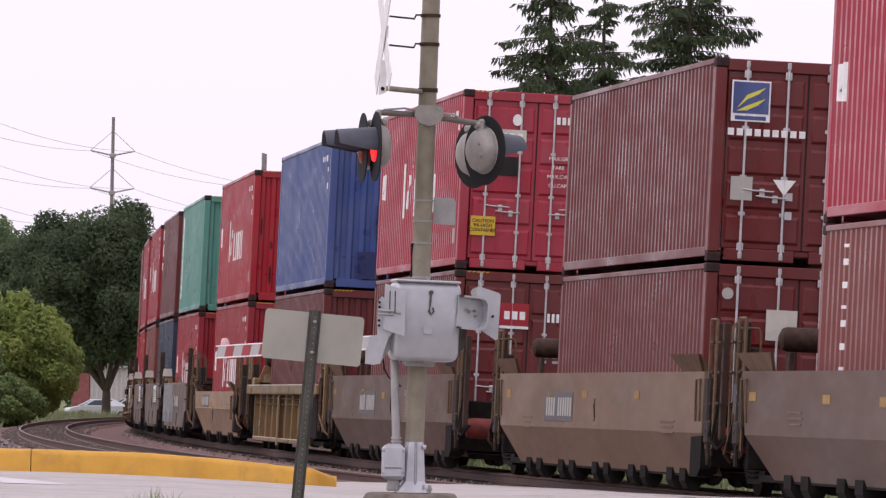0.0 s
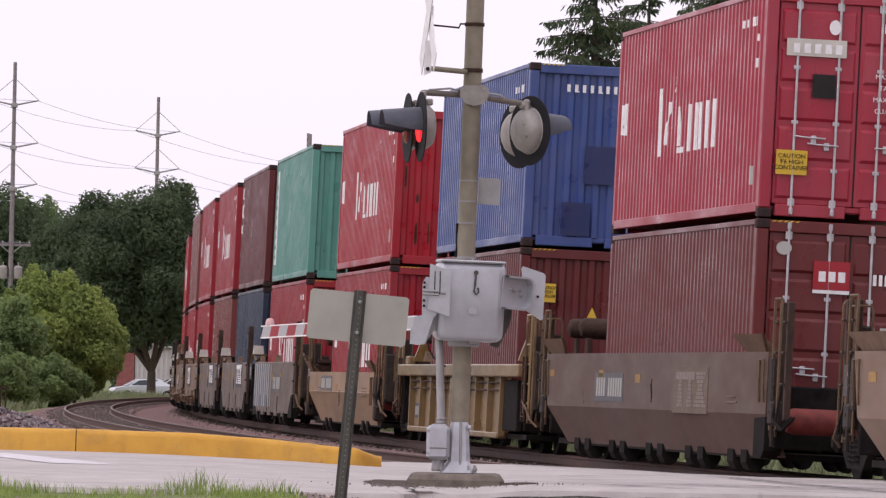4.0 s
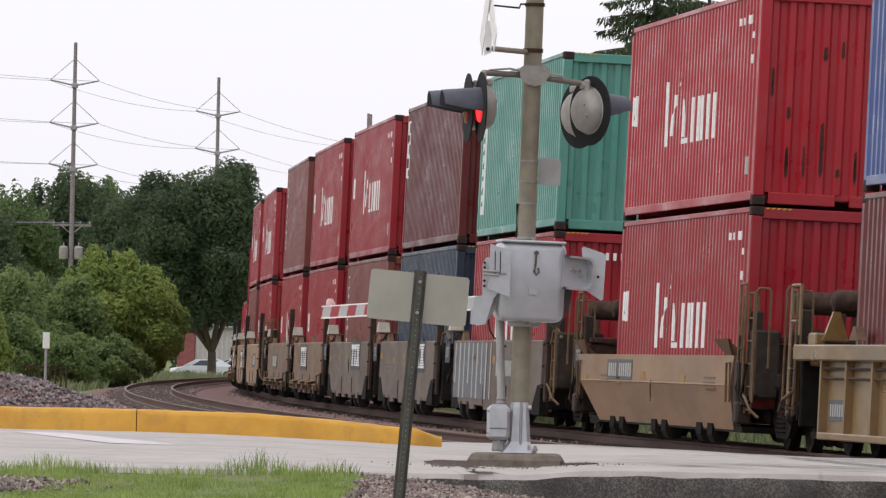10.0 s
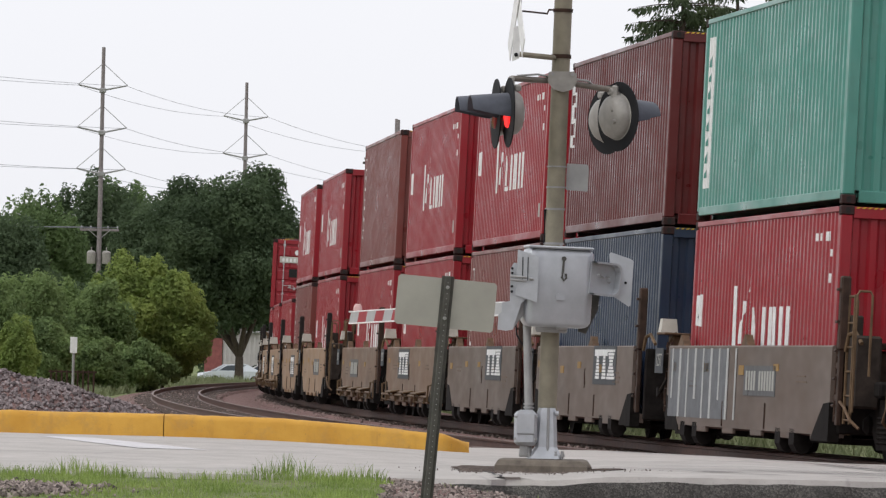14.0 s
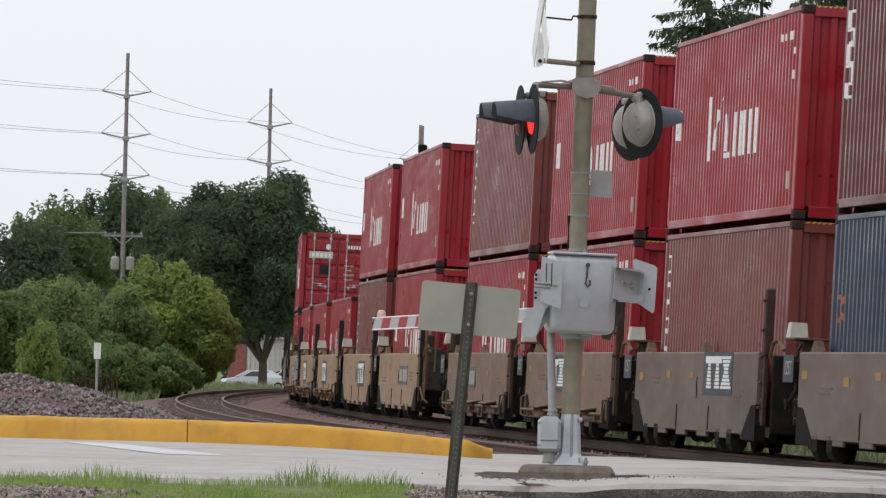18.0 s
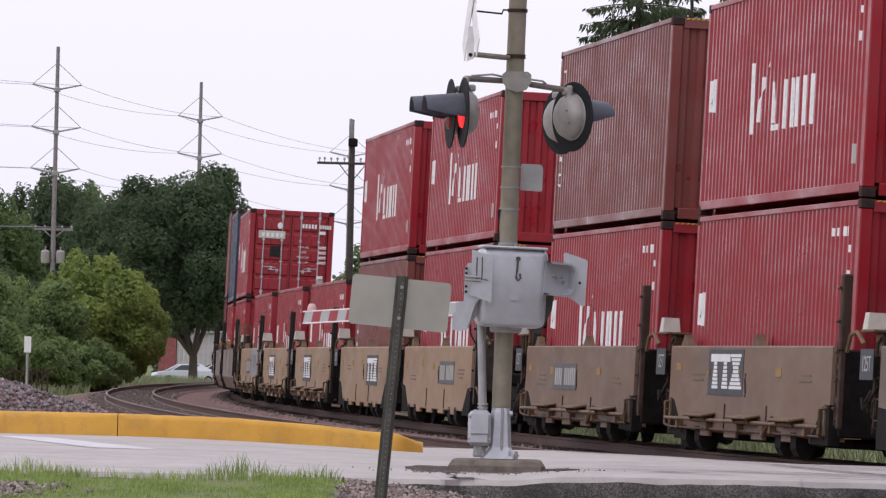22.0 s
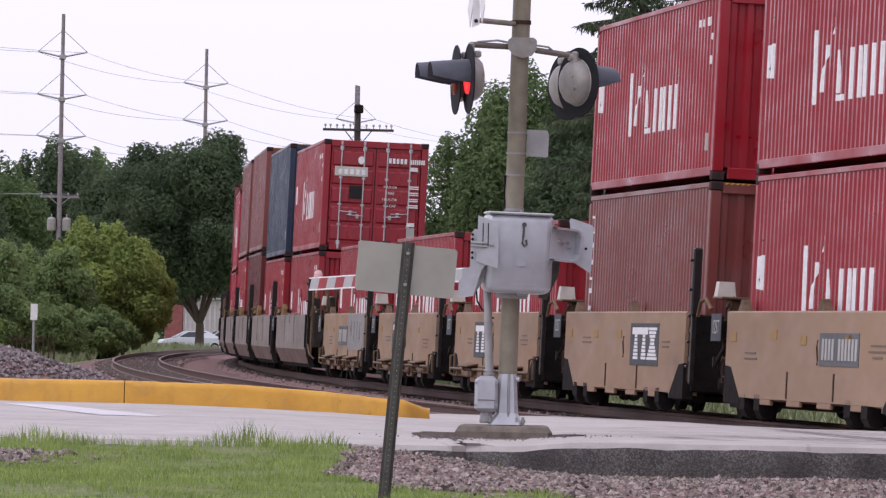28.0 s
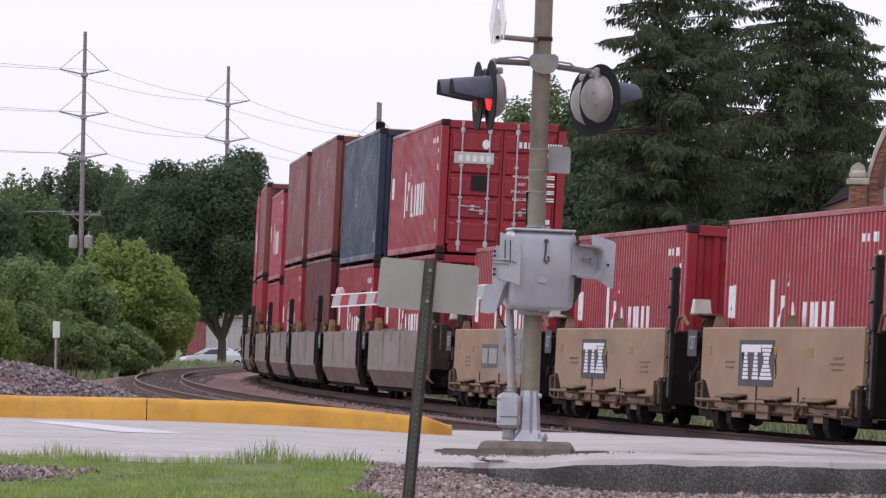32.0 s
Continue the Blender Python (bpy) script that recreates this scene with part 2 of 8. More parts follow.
M["palegrey"] = painted("pale_grey_car_paint", (0.23, 0.185, 0.160), fade=0.3, rust=0.0, grime=1.2, streak=0.3, rough=0.6, coarse=0.9)
M["sand"] = painted("sandy_car_paint", (0.305, 0.193, 0.115), fade=0.18, rust=0.0, grime=1.0, streak=0.06, rough=0.6, coarse=0.9)
M["rust_sheet"] = painted("rust_stained_car_paint", (0.185, 0.122, 0.100), fade=0.25, rust=0.3, grime=1.0, streak=0.4, rough=0.65, coarse=0.9)
M["gold"] = painted("old_yellow_paint", (0.205, 0.122, 0.040), fade=0.25, rust=0.5, grime=1.3, streak=0.8, coarse=1.6)
# oily steel below the cars; its black also stands in for shaded gaps
M["under"] = plain("oily_black_steel_and_shade", (0.015, 0.0125, 0.0115), 0.85, 0.0, 0.5, 5)
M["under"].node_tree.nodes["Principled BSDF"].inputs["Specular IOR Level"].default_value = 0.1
M["rustiron"] = plain("rusty_iron", (0.06, 0.034, 0.024), 0.75, 0.3, 0.5, 9)
M["rail"] = plain("rail_steel", (0.11, 0.055, 0.040), 0.55, 0.4, 0.35, 6)
M["railtop"] = plain("polished_rail_head", (0.29, 0.23, 0.20), 0.38, 0.9, 0.15, 6)
M["tie"] = plain("creosoted_wood", (0.075, 0.055, 0.045), 0.85, 0, 0.4, 5, 0.5)
M["galv"] = plain("grey_steel", (0.34, 0.335, 0.33), 0.5, 0.3, 0.18, 6)
M["rod"] = plain("galvanised_lock_rod", (0.5, 0.49, 0.5), 0.5, 0.4, 0.2, 8)
M["silver"] = plain("silver_paint", (0.47, 0.48, 0.505), 0.38, 0.45, 0.14, 5, 0.12)
M["mast"] = plain("weathered_mast_paint", (0.27, 0.24, 0.18), 0.6, 0.15, 0.22, 5, 0.15)
M["black"] = plain("dull_black_paint", (0.012, 0.012, 0.014), 0.8, 0, 0.3, 6)
M["hood"] = plain("dark_grey_hood", (0.075, 0.08, 0.10), 0.5, 0, 0.25, 6)
M["lampback"] = plain("light_grey_housing", (0.33, 0.31, 0.285), 0.5, 0.15, 0.2, 9)
M["signback"] = plain("aluminium_sign_back", (0.42, 0.40, 0.36), 0.55, 0.25, 0.12, 3, 0.05)
M["post"] = plain("dark_sign_post", (0.10, 0.095, 0.085), 0.7, 0.3, 0.3, 8)
M["white"] = plain("white_marking", (0.78, 0.77, 0.76), 0.6, 0, 0.12, 12, 0.05)
M["worn_white"] = plain("worn_white_road_paint", (0.60, 0.58, 0.59), 0.8, 0, 0.14, 5, 0.1)
M["arm_red"] = plain("red_gate_stripe", (0.30, 0.012, 0.022), 0.5, 0, 0.15, 6)
M["arm_grey"] = plain("silver_grey_stripe", (0.40, 0.40, 0.40), 0.5, 0.2, 0.1, 6)
M["casting"] = plain("worn_corner_steel", (0.055, 0.026, 0.024), 0.7, 0.3, 0.5, 7)
M["dark"] = plain("dark_gap", (0.02, 0.018, 0.018), 0.8, 0, 0.3, 5)
M["logo_grey"] = plain("dark_grey_panel", (0.11, 0.11, 0.115), 0.6, 0, 0.25, 9)
M["sign_yellow"] = plain("yellow_label", (0.62, 0.40, 0.04), 0.5, 0, 0.1, 6, 0.05)
M["patch_grey"] = plain("grey_plate", (0.42, 0.41, 0.38), 0.5, 0.1, 0.1, 6, 0.05)
M["bone"] = plain("bone_white_box", (0.55, 0.52, 0.46), 0.6, 0, 0.15, 4)
M["concrete"] = plain("pale_concrete", (0.50, 0.47, 0.45), 0.9, 0, 0.14, 9, 0.35, dist=0.006)
M["oldconc"] = plain("dark_stained_concrete", (0.165, 0.14, 0.115), 0.9, 0, 0.35, 7, 0.5)
M["brick"] = island("brick", (0.26, 0.11, 0.075), (0.36, 0.17, 0.11), 0.85, object_random=True)
M["stone"] = plain("dressed_stone", (0.42, 0.38, 0.31), 0.85, 0, 0.2, 4, 0.3)
M["scrape"] = plain("rusty_scrape", (0.06, 0.022, 0.016), 0.8, 0, 0.4, 14, 0.2)
M["glass"] = plain("window_glass", (0.30, 0.34, 0.45), 0.1, 0, 0.1, 1, 0)
M["bark"] = plain("bark", (0.09, 0.07, 0.055), 0.9, 0, 0.4, 12, 0.8)
M["polewood"] = plain("weathered_pole_wood", (0.25, 0.22, 0.22), 0.85, 0, 0.25, 6, 0.3)
M["darkpole"] = plain("dark_tarred_pole", (0.06, 0.05, 0.045), 0.85, 0, 0.3, 6, 0.3)
M["wire"] = plain("wire", (0.22, 0.22, 0.25), 0.5, 0.4, 0.1, 1, 0)
M["leaf"] = foliage("broad_leaves", (0.105, 0.16, 0.066), (0.20, 0.275, 0.115), 0.5, 0.45)
M["leaf_dark"] = foliage("dark_leaves", (0.074, 0.110, 0.060), (0.128, 0.175, 0.090), 0.4, 0.45)
M["leaf_lime"] = foliage("yellow_green_leaves", (0.175, 0.245, 0.074), (0.41, 0.475, 0.140), 0.55, 0.45)
M["leaf_mid"] = foliage("bush_leaves", (0.14, 0.205, 0.085), (0.29, 0.375, 0.145), 0.5, 0.45)
M["needle"] = foliage("fir_needles", (0.046, 0.068, 0.038), (0.105, 0.138, 0.066), 0.9)
M["grass"] = foliage("grass_blades", (0.14, 0.22, 0.05), (0.40, 0.49, 0.15), 1.6)
M["stones"] = island("ballast_stones", (0.055, 0.044, 0.040), (0.47, 0.39, 0.35), 0.9)
M["mound"] = island("grey_ballast_stones", (0.13, 0.11, 0.11), (0.36, 0.30, 0.30), 0.9)
M["track_stones"] = island("track_ballast_stones", (0.13, 0.094, 0.086), (0.36, 0.27, 0.245), 0.9)
M["carpaint"] = plain("silver_car_paint", (0.62, 0.65, 0.68), 0.25, 0.3, 0.05, 1, 0)
M["wall_white"] = plain("white_metal_siding", (0.50, 0.47, 0.46), 0.5, 0, 0.1, 3, 0.05)
M["wall_red"] = plain("red_shed_wall", (0.26, 0.09, 0.085), 0.8, 0, 0.2, 3)


def yellow_kerb():
    m, nt, b = nodes("worn_yellow_kerb_paint")
    worn = ramp(nt, tex(nt, 3.0, 9, rough=0.75), 0.50, 0.66)
    c = mix(nt, ramp(nt, tex(nt, 2.0, 4), 0.3, 0.7), (0.52, 0.255, 0.026), (0.66, 0.365, 0.055))
    c = mix(nt, times(nt, worn, 0.45), c, (0.36, 0.22, 0.08))
    streak = ramp(nt, tex(nt, 2.2, 6, stretch=(2.5, 2.5, 0.6)), 0.55, 0.75)
    c = mix(nt, times(nt, streak, 0.6), c, (0.34, 0.18, 0.05))
    chip = ramp(nt, tex(nt, 7.0, 8, rough=0.8), 0.62, 0.66)
    c = mix(nt, times(nt, chip, 0.7), c, (0.16, 0.10, 0.055))
    nt.links.new(c, b.inputs["Base Color"])
    b.inputs["Roughness"].default_value = 0.75
    bump(nt, b, tex(nt, 20, 6), 0.5, 0.01)
    return m


M["kerb"] = yellow_kerb()


def soil(name, a, c, d, scale=1.0):
    """Ground: grass tufts of two greens with bare patches."""
    m, nt, b = nodes(name)
    k = mix(nt, ramp(nt, tex(nt, 6 * scale, 6), 0.35, 0.65), a, c)
    k = mix(nt, ramp(nt, tex(nt, 0.5 * scale, 5), 0.55, 0.7), k, d)
    nt.links.new(k, b.inputs["Base Color"])
    b.inputs["Roughness"].default_value = 0.95
    b.inputs["Specular IOR Level"].default_value = 0.1
    bump(nt, b, tex(nt, 20 * scale, 6), 0.8, 0.03)
    return m


M["ground"] = soil("meadow_ground", (0.13, 0.165, 0.065), (0.21, 0.235, 0.11), (0.21, 0.18, 0.125))
M["bed"] = soil("ballast_bed", (0.145, 0.090, 0.083), (0.31, 0.205, 0.19), (0.19, 0.115, 0.098), 4.0)


def aggregate(name, base, bright, scale):
    """Broken concrete edge: dark binder with pale and dark pebbles."""
    m, nt, b = nodes(name)
    v = nt.nodes.new("ShaderNodeTexVoronoi")
    v.inputs["Scale"].default_value = scale
    tc = nt.nodes.new("ShaderNodeTexCoord")
    nt.links.new(tc.outputs["Object"], v.inputs["Vector"])
    bw = nt.nodes.new("ShaderNodeRGBToBW")
    nt.links.new(v.outputs["Color"], bw.inputs[0])
    c = mix(nt, ramp(nt, bw.outputs[0], 0.35, 0.8), base, bright)
    c = mix(nt, times(nt, ramp(nt, tex(nt, 1.3, 5), 0.4, 0.65), 0.7), c, tuple(q * 0.45 for q in base))
    nt.links.new(c, b.inputs["Base Color"])
    b.inputs["Roughness"].default_value = 0.95
    bump(nt, b, v.outputs["Distance"], 0.6, 0.012)
    return m


M["edge"] = aggregate("broken_concrete_edge", (0.085, 0.082, 0.076), (0.20, 0.19, 0.175), 75)
M["tar"] = plain("tar_and_rubber", (0.055, 0.05, 0.052), 0.75, 0, 0.4, 9, 0.3)


def pavement():
    """Worn roadway: pale with fine pits, broad stains and hairline cracks."""
    m, nt, b = nodes("worn_pale_roadway")
    c = mix(nt, ramp(nt, tex(nt, 2.2, 8, rough=0.7), 0.3, 0.7), (0.385, 0.360, 0.338), (0.515, 0.482, 0.455))
    c = mix(nt, times(nt, ramp(nt, tex(nt, 0.5, 4, stretch=(0.4, 1.5, 1)), 0.5, 0.75), 0.45), c, (0.27, 0.245, 0.235))
    c = mix(nt, times(nt, ramp(nt, tex(nt, 60, 3), 0.6, 0.72), 0.5), c, (0.17, 0.16, 0.15))
    w = nt.nodes.new("ShaderNodeTexVoronoi")
    w.feature = "DISTANCE_TO_EDGE"
    w.inputs["Scale"].default_value = 0.45
    tc = nt.nodes.new("ShaderNodeTexCoord")
    nt.links.new(tc.outputs["Object"], w.inputs["Vector"])
    c = mix(nt, ramp(nt, w.outputs["Distance"], 0.003, 0.010, (0.22, 0.22, 0.22, 1), (0, 0, 0, 1)), c, (0.12, 0.11, 0.105))
    nt.links.new(c, b.inputs["Base Color"])
    b.inputs["Roughness"].default_value = 0.85
    b.inputs["Specular IOR Level"].default_value = 0.2
    bump(nt, b, tex(nt, 45, 4), 0.4, 0.006)
    return m


M["road"] = pavement()

# ---- the curve of the railway ----
X0, Y0, TH0, KA, KB, SA, RAMP, CANT = 4.710, 100.149, -0.112546, 7.337e-4, 5.10e-4, 8.5, 60.0, 1.698
SIDING = -4.27
DROP = 0.06


def heading(s):
    u = min(max(s - SA, 0.0), RAMP)
    return TH0 + KA * s + (KB - KA) * (u * u / (2 * RAMP) + max(s - SA - RAMP, 0.0))


TABLE = {}


def fill_table():
    step = 0.5
    for sign in (1, -1):
        x, y, s = X0, Y0, 0.0
        TABLE[0] = (x, y)
        for k in range(1, 1000 if sign > 0 else 760):
            h = heading(s + sign * step / 2)
            x, y, s = x + sign * step * math.sin(h), y + sign * step * math.cos(h), s + sign * step
            TABLE[sign * k] = (x, y)


fill_table()


def track(s, cant=CANT):
    """Pose on the main track, s metres beyond the crossing; local y runs along it, local x to the far side."""
    k = math.floor(s / 0.5)
    f = s / 0.5 - k
    a, b = TABLE[k], TABLE[k + 1]
    return pose(a[0] + f * (b[0] - a[0]), a[1] + f * (b[1] - a[1]), 0, 0, cant, -math.degrees(heading(s)))


def side(s, off, z=0.0):
    return track(s, 0.0) @ Vector((off, 0, z))


# ---- ground ----


def smooth(a, b, x):
    u = min(max((x - a) / (b - a), 0.0), 1.0)
    return u * u * (3 - 2 * u)


def ground_z(x, y):
    z = -0.5 + 0.5 * smooth(0, 43, y) - 0.05 * smooth(46, 56, y) - 0.30 * smooth(57.5, 62, y)
    z += -0.12 * smooth(300, 480, y)
    z += 0.12 * smooth(49.5, 57.0, y) * (1 - smooth(-0.5, 0.9, x)) * (1 - smooth(58.5, 61, y))
    z -= 0.09 * smooth(0.4, 1.6, x) * smooth(50.0, 57.0, y) * (1 - smooth(60.0, 62.0, y))
    return z + 0.025 * noise.noise((x * 0.7, y * 0.7, 0.0))


def ground():
    xs = sorted(set([-4000, -1500, -600, -250, -120, -70, -45, -30] + [-20 + i for i in range(17)] + [-3 + 0.4 * i for i in range(16)] + [3 + i for i in range(18)] + [26, 34, 45, 70, 120, 250, 600, 1500, 4000]))
    ys = [-400, -120, -40, -15, 0, 8, 16, 22, 28] + [32 + 0.8 * i for i in range(36)] + [62, 66, 72, 80, 90, 100, 115, 130, 150, 180, 220, 270, 330, 400, 480, 600, 900, 1500, 2600, 4500]
    g = Geo().sheet([[(x, y, ground_z(x, y)) for x in xs] for y in ys])
    solid("ground", g, M["ground"], "green grass ground with bare patches", "ground", "structure", smooth=True)


ground()


def edge_y(x):
    return 58.4 + 0.14 * (x - 1.4)


def kerb_y(x):
    return 68.0 + 0.03 * x


def road_z(x, y):
    fall = 1 - smooth(-3.0, 5.6, x)
    ze = 0.13 + 0.05 * smooth(0.8, 1.5, x) - 0.02 * smooth(3.0, 6.0, x)
    zm = 0.30 * fall + 0.13 * smooth(0.5, 3.0, x)
    zf = 0.08 - 0.08 * smooth(1.8, 5.0, x)
    e, k = edge_y(x), kerb_y(x)
    u = (y - e) / (k - e)
    if u > 1:
        return zm + (zf - zm) * min((u - 1) / 1.6, 1.0)
    return ze + (zm - ze) * max(u, 0)


def road():
    g = Geo()
    us = [0, 0.02, 0.1, 0.2, 0.3, 0.4, 0.5, 0.6, 0.7, 0.8, 0.9, 1.0, 1.15, 1.3, 1.6, 2.0, 2.3, 2.6]
    xs = [-60, -30, -18, -12] + [-9 + 0.12 * i for i in range(204)] + [17, 20, 26, 40]
    rows = []
    for u in us:
        row = []
        for x in xs:
            y = edge_y(x) + u * (kerb_y(x) - edge_y(x))
            if u == 0:
                y += 0.10 * noise.noise((x * 0.9, 0, 3)) + 0.05 * noise.noise((x * 3.1, 0, 5)) + 0.22 * smooth(0.42, 0.5, x) * (1 - smooth(0.5, 0.8, x)) - 0.14 * smooth(-0.6, 0.3, x) * (1 - smooth(0.3, 0.5, x))
            row.append((x, y, road_z(x, y) + 0.004 * noise.noise((x * 2, y * 2, 1)) - (0.02 if u == 0 else 0)))
        rows.append(row)
    low = [(p[0], p[1] - 0.03 + 0.03 * noise.noise((p[0] * 5, 1, 1)), p[2] - 0.045 + 0.015 * noise.noise((p[0] * 3, 7, 1))) for p in rows[0]]
    mid = [(p[0], p[1] - 0.05 + 0.05 * noise.noise((p[0] * 4, 2, 1)), p[2] - 0.10 + 0.02 * noise.noise((p[0] * 6, 4, 1))) for p in rows[0]]
    foot = [(p[0], p[1] - 0.02, -0.5) for p in rows[0]]
    g.cur = 1
    g.sheet([foot, mid, low])
    g.cur = 0
    g.sheet([low] + rows + [[(p[0], p[1] + 0.05, -0.5) for p in rows[-1]]])
    solid("road", g, [M["road"], M["edge"]], "pale worn road surface with broken near edge", "road", "structure", smooth=True)
    # dark rubber and tar strips where the tracks cross the road
    ss = [-62 + 1.0 * i for i in range(52)]
    for off, cant in ((SIDING, 0.0), (0.0, CANT)):
        for r in (-0.753, 0.753):
            for d in (-0.085, 0.085):
                q = Geo()
                rowsq = []
                for s in ss:
                    l = [track(s, 0) @ Vector((off + r + d + w, 0, 0)) for w in (-0.035, 0.035)]
                    if all(edge_y(p.x) + 0.1 < p.y < kerb_y(p.x) + 14 for p in l):
                        rowsq.append([(p.x, p.y, road_z(p.x, p.y) + 0.009) for p in l])
                if len(rowsq) > 2:
                    q.sheet(rowsq)
                    solid("flangeway_strip", q, M["tar"], "dark rubber strip along a rail in the road", "crossing strip", "structure")
    rnd = random.Random(3)
    for k in range(70):
        x = rnd.uniform(1.6, 6.8)
        y = edge_y(x) + rnd.uniform(0.5, 9.0)
        ln, a, w = rnd.uniform(0.25, 1.2), rnd.gauss(0.0, 0.12), rnd.uniform(0.003, 0.02)
        pts = [(x + ln * i / 6, y + ln * i / 6 * a + 0.04 * rnd.uniform(-1, 1)) for i in range(7)]
        q = Geo().sheet([[(px, py - w * 4 * (1 - abs(i - 3) / 3.2), road_z(px, py) + 0.008), (px, py + w * 4 * (1 - abs(i - 3) / 3.2), road_z(px, py) + 0.008)] for i, (px, py) in enumerate(pts)])
        solid("tar_seam", q, M["tar"], "dark tar seam on the road", "tar seam", "structure")


road()


def kerb():
    root = thing("median_kerb", pose(0, 0, 0), "raised concrete median kerb with worn yellow paint", "kerb", kind="structure")
    joints = [(-26.0, -14.0), (-13.99, -2.767), (-2.758, 0.20)]
    for a, b in joints:
        g = Geo()
        n = 90
        rows = []
        for i in range(n + 1):
            x = a + (b - a) * i / n
            y, z = kerb_y(x) + 0.30 * smooth(-0.12, 0.20, x) ** 2, road_z(x, kerb_y(x))
            h = 0.212 * (1 - 0.22 * smooth(-1.6, 0.10, x)) - 0.075 * smooth(-0.10, 0.20, x) + 0.010 * noise.noise((x * 2, 0, 0)) + 0.006 * noise.noise((x * 9, 0, 2))
            wob = 0.010 * noise.noise((x * 3, 5, 0)) + 0.008 * noise.noise((x * 11, 5, 3))
            rows.append([(x, y + 0.02 - wob, z - 0.1), (x, y + 0.03 - wob, z + h - 0.05), (x, y + 0.05, z + h - 0.015), (x, y + 0.085, z + h), (x, y + 0.3, z + h + 0.003), (x, y + 0.9, z + h - 0.01), (x, y + 0.95, z - 0.1)])
        g.sheet(rows)
        g.f.append(tuple(range(7)))
        g.mi.append(0)
        k = len(g.v) - 7
        g.f.append(tuple(range(k, k + 7)))
        g.mi.append(0)
        part("kerb_stone", g, M["kerb"], root, smooth=True)
    # road paint ahead of the kerb
    q = Geo()
    pts = [(-3.92, 66.9), (-2.82, 63.8), (-2.17, 63.8), (-3.37, 66.7)]
    rows = []
    for i in range(9):
        u = i / 8
        a = [pts[0][k] + (pts[1][k] - pts[0][k]) * u for k in (0, 1)]
        b = [pts[3][k] + (pts[2][k] - pts[3][k]) * u for k in (0, 1)]
        line = [(a[0] + (b[0] - a[0]) * j / 8, a[1] + (b[1] - a[1]) * j / 8) for j in range(9)]
        rows.append([(x, y, road_z(x, y) + 0.004) for x, y in line])
    q.sheet(rows)
    solid("road_marking", q, M["worn_white"], "worn white painted road marking", "road marking", "structure")


kerb()

M["raildull"] = plain("dull_rail_head", (0.14, 0.09, 0.07), 0.5, 0.4, 0.3, 6)
RAIL = [(-0.068, -0.172), (0.068, -0.172), (0.068, -0.160), (0.012, -0.145), (0.010, -0.045), (0.036, -0.035), (0.037, -0.006), (0.030, 0.0), (-0.030, 0.0), (-0.037, -0.006), (-0.036, -0.035), (-0.010, -0.045), (-0.012, -0.145), (-0.068, -0.160)]


def sweep(profile, ss, where):
    g = Geo()
    rings = [[where(s, a, b) for a, b in profile] for s in ss]
    n = len(profile)
    g.v = [tuple(p) for r in rings for p in r]
    for j in range(len(ss) - 1):
        for i in range(n):
            k = (i + 1) % n
            g.f.append((j * n + i, j * n + k, (j + 1) * n + k, (j + 1) * n + i))
            g.mi.append(1 if profile[i][1] > -0.004 and profile[k][1] > -0.004 else 0)
    g.f += [tuple(range(n)), tuple(range((len(ss) - 1) * n, len(ss) * n))]
    g.mi += [0, 0]
    return g


def tracks():
    ss = [-120 + 2.5 * i for i in range(220)]
    for nm, off, cant, z in (("main_track", 0.0, CANT, -DROP), ("siding_track", SIDING, 0.0, -0.03)):
        root = thing(nm, pose(0, 0, 0), "railway track of brown rails on dark timber ties", "railway track", kind="structure")
        for r in (-0.753, 0.753):
            part("rail", sweep(RAIL, ss, lambda s, a, b: track(s, cant) @ Vector((off + r + a, 0, z + b + (0.10 * (1 - smooth(-26, -2, s)) if off else 0)))), [M["rail"], M["railtop"] if off == 0 else M["raildull"]], root)
        # flat ballast shoulder
        prof = [(-1.9, -0.55), (-1.45, -0.19), (1.45, -0.19), (1.9, -0.55)]
        part("ballast_shoulder", sweep(prof, ss, lambda s, a, b: track(s, cant) @ Vector((off + a, 0, z + b))), [M["bed"], M["bed"]], root)
        tie = fixed(Geo().box((0, 0, -0.235), (2.6, 0.23, 0.15), 0.012).mesh("tie", M["tie"]))
        rest = Geo()
        for k in range(560):
            s = -60 + 0.55 * k
            m = track(s, cant) @ T3((off + 0.03 * math.sin(k * 1.7), 0, z)) @ pose(0, 0, 0, 0, 0, 1.2 * math.sin(k * 2.3))
            if 90 <= k < 390 and off:
                part("tie", tie, None, root, at=m)
            else:
                rest.m = m
                rest.box((0, 0, -0.235), (2.6, 0.23, 0.15))
        rest.m = Matrix.Identity(4)
        tagged(part("distant_ties", rest, M["tie"], root), kind="stuff")
        bits = Geo()
        rnd = random.Random(int(off * 10) + 7)
        for s in [q * 0.04 for q in range(-1100, 4600)]:
            if rnd.random() < 0.8:
                x = rnd.uniform(-1.8, 1.8)
                stone(bits, track(s, cant) @ Vector((off + x, 0, z - 0.185 - max(0, abs(x) - 1.45) * 0.8)), rnd.uniform(0.03, 0.06), rnd)
        tagged(part("ballast_stones", bits, M["track_stones"], root), kind="stuff")
    part_ = sweep([(-7.4, -0.62), (-6.4, -0.30), (3.2, -0.30), (4.2, -0.62)], ss, lambda s, a, b: track(s, 0) @ Vector((a, 0, b)))
    solid("ballast_bed", part_, [M["bed"], M["bed"]], "pinkish grey crushed stone ballast bed", "ballast", "structure")


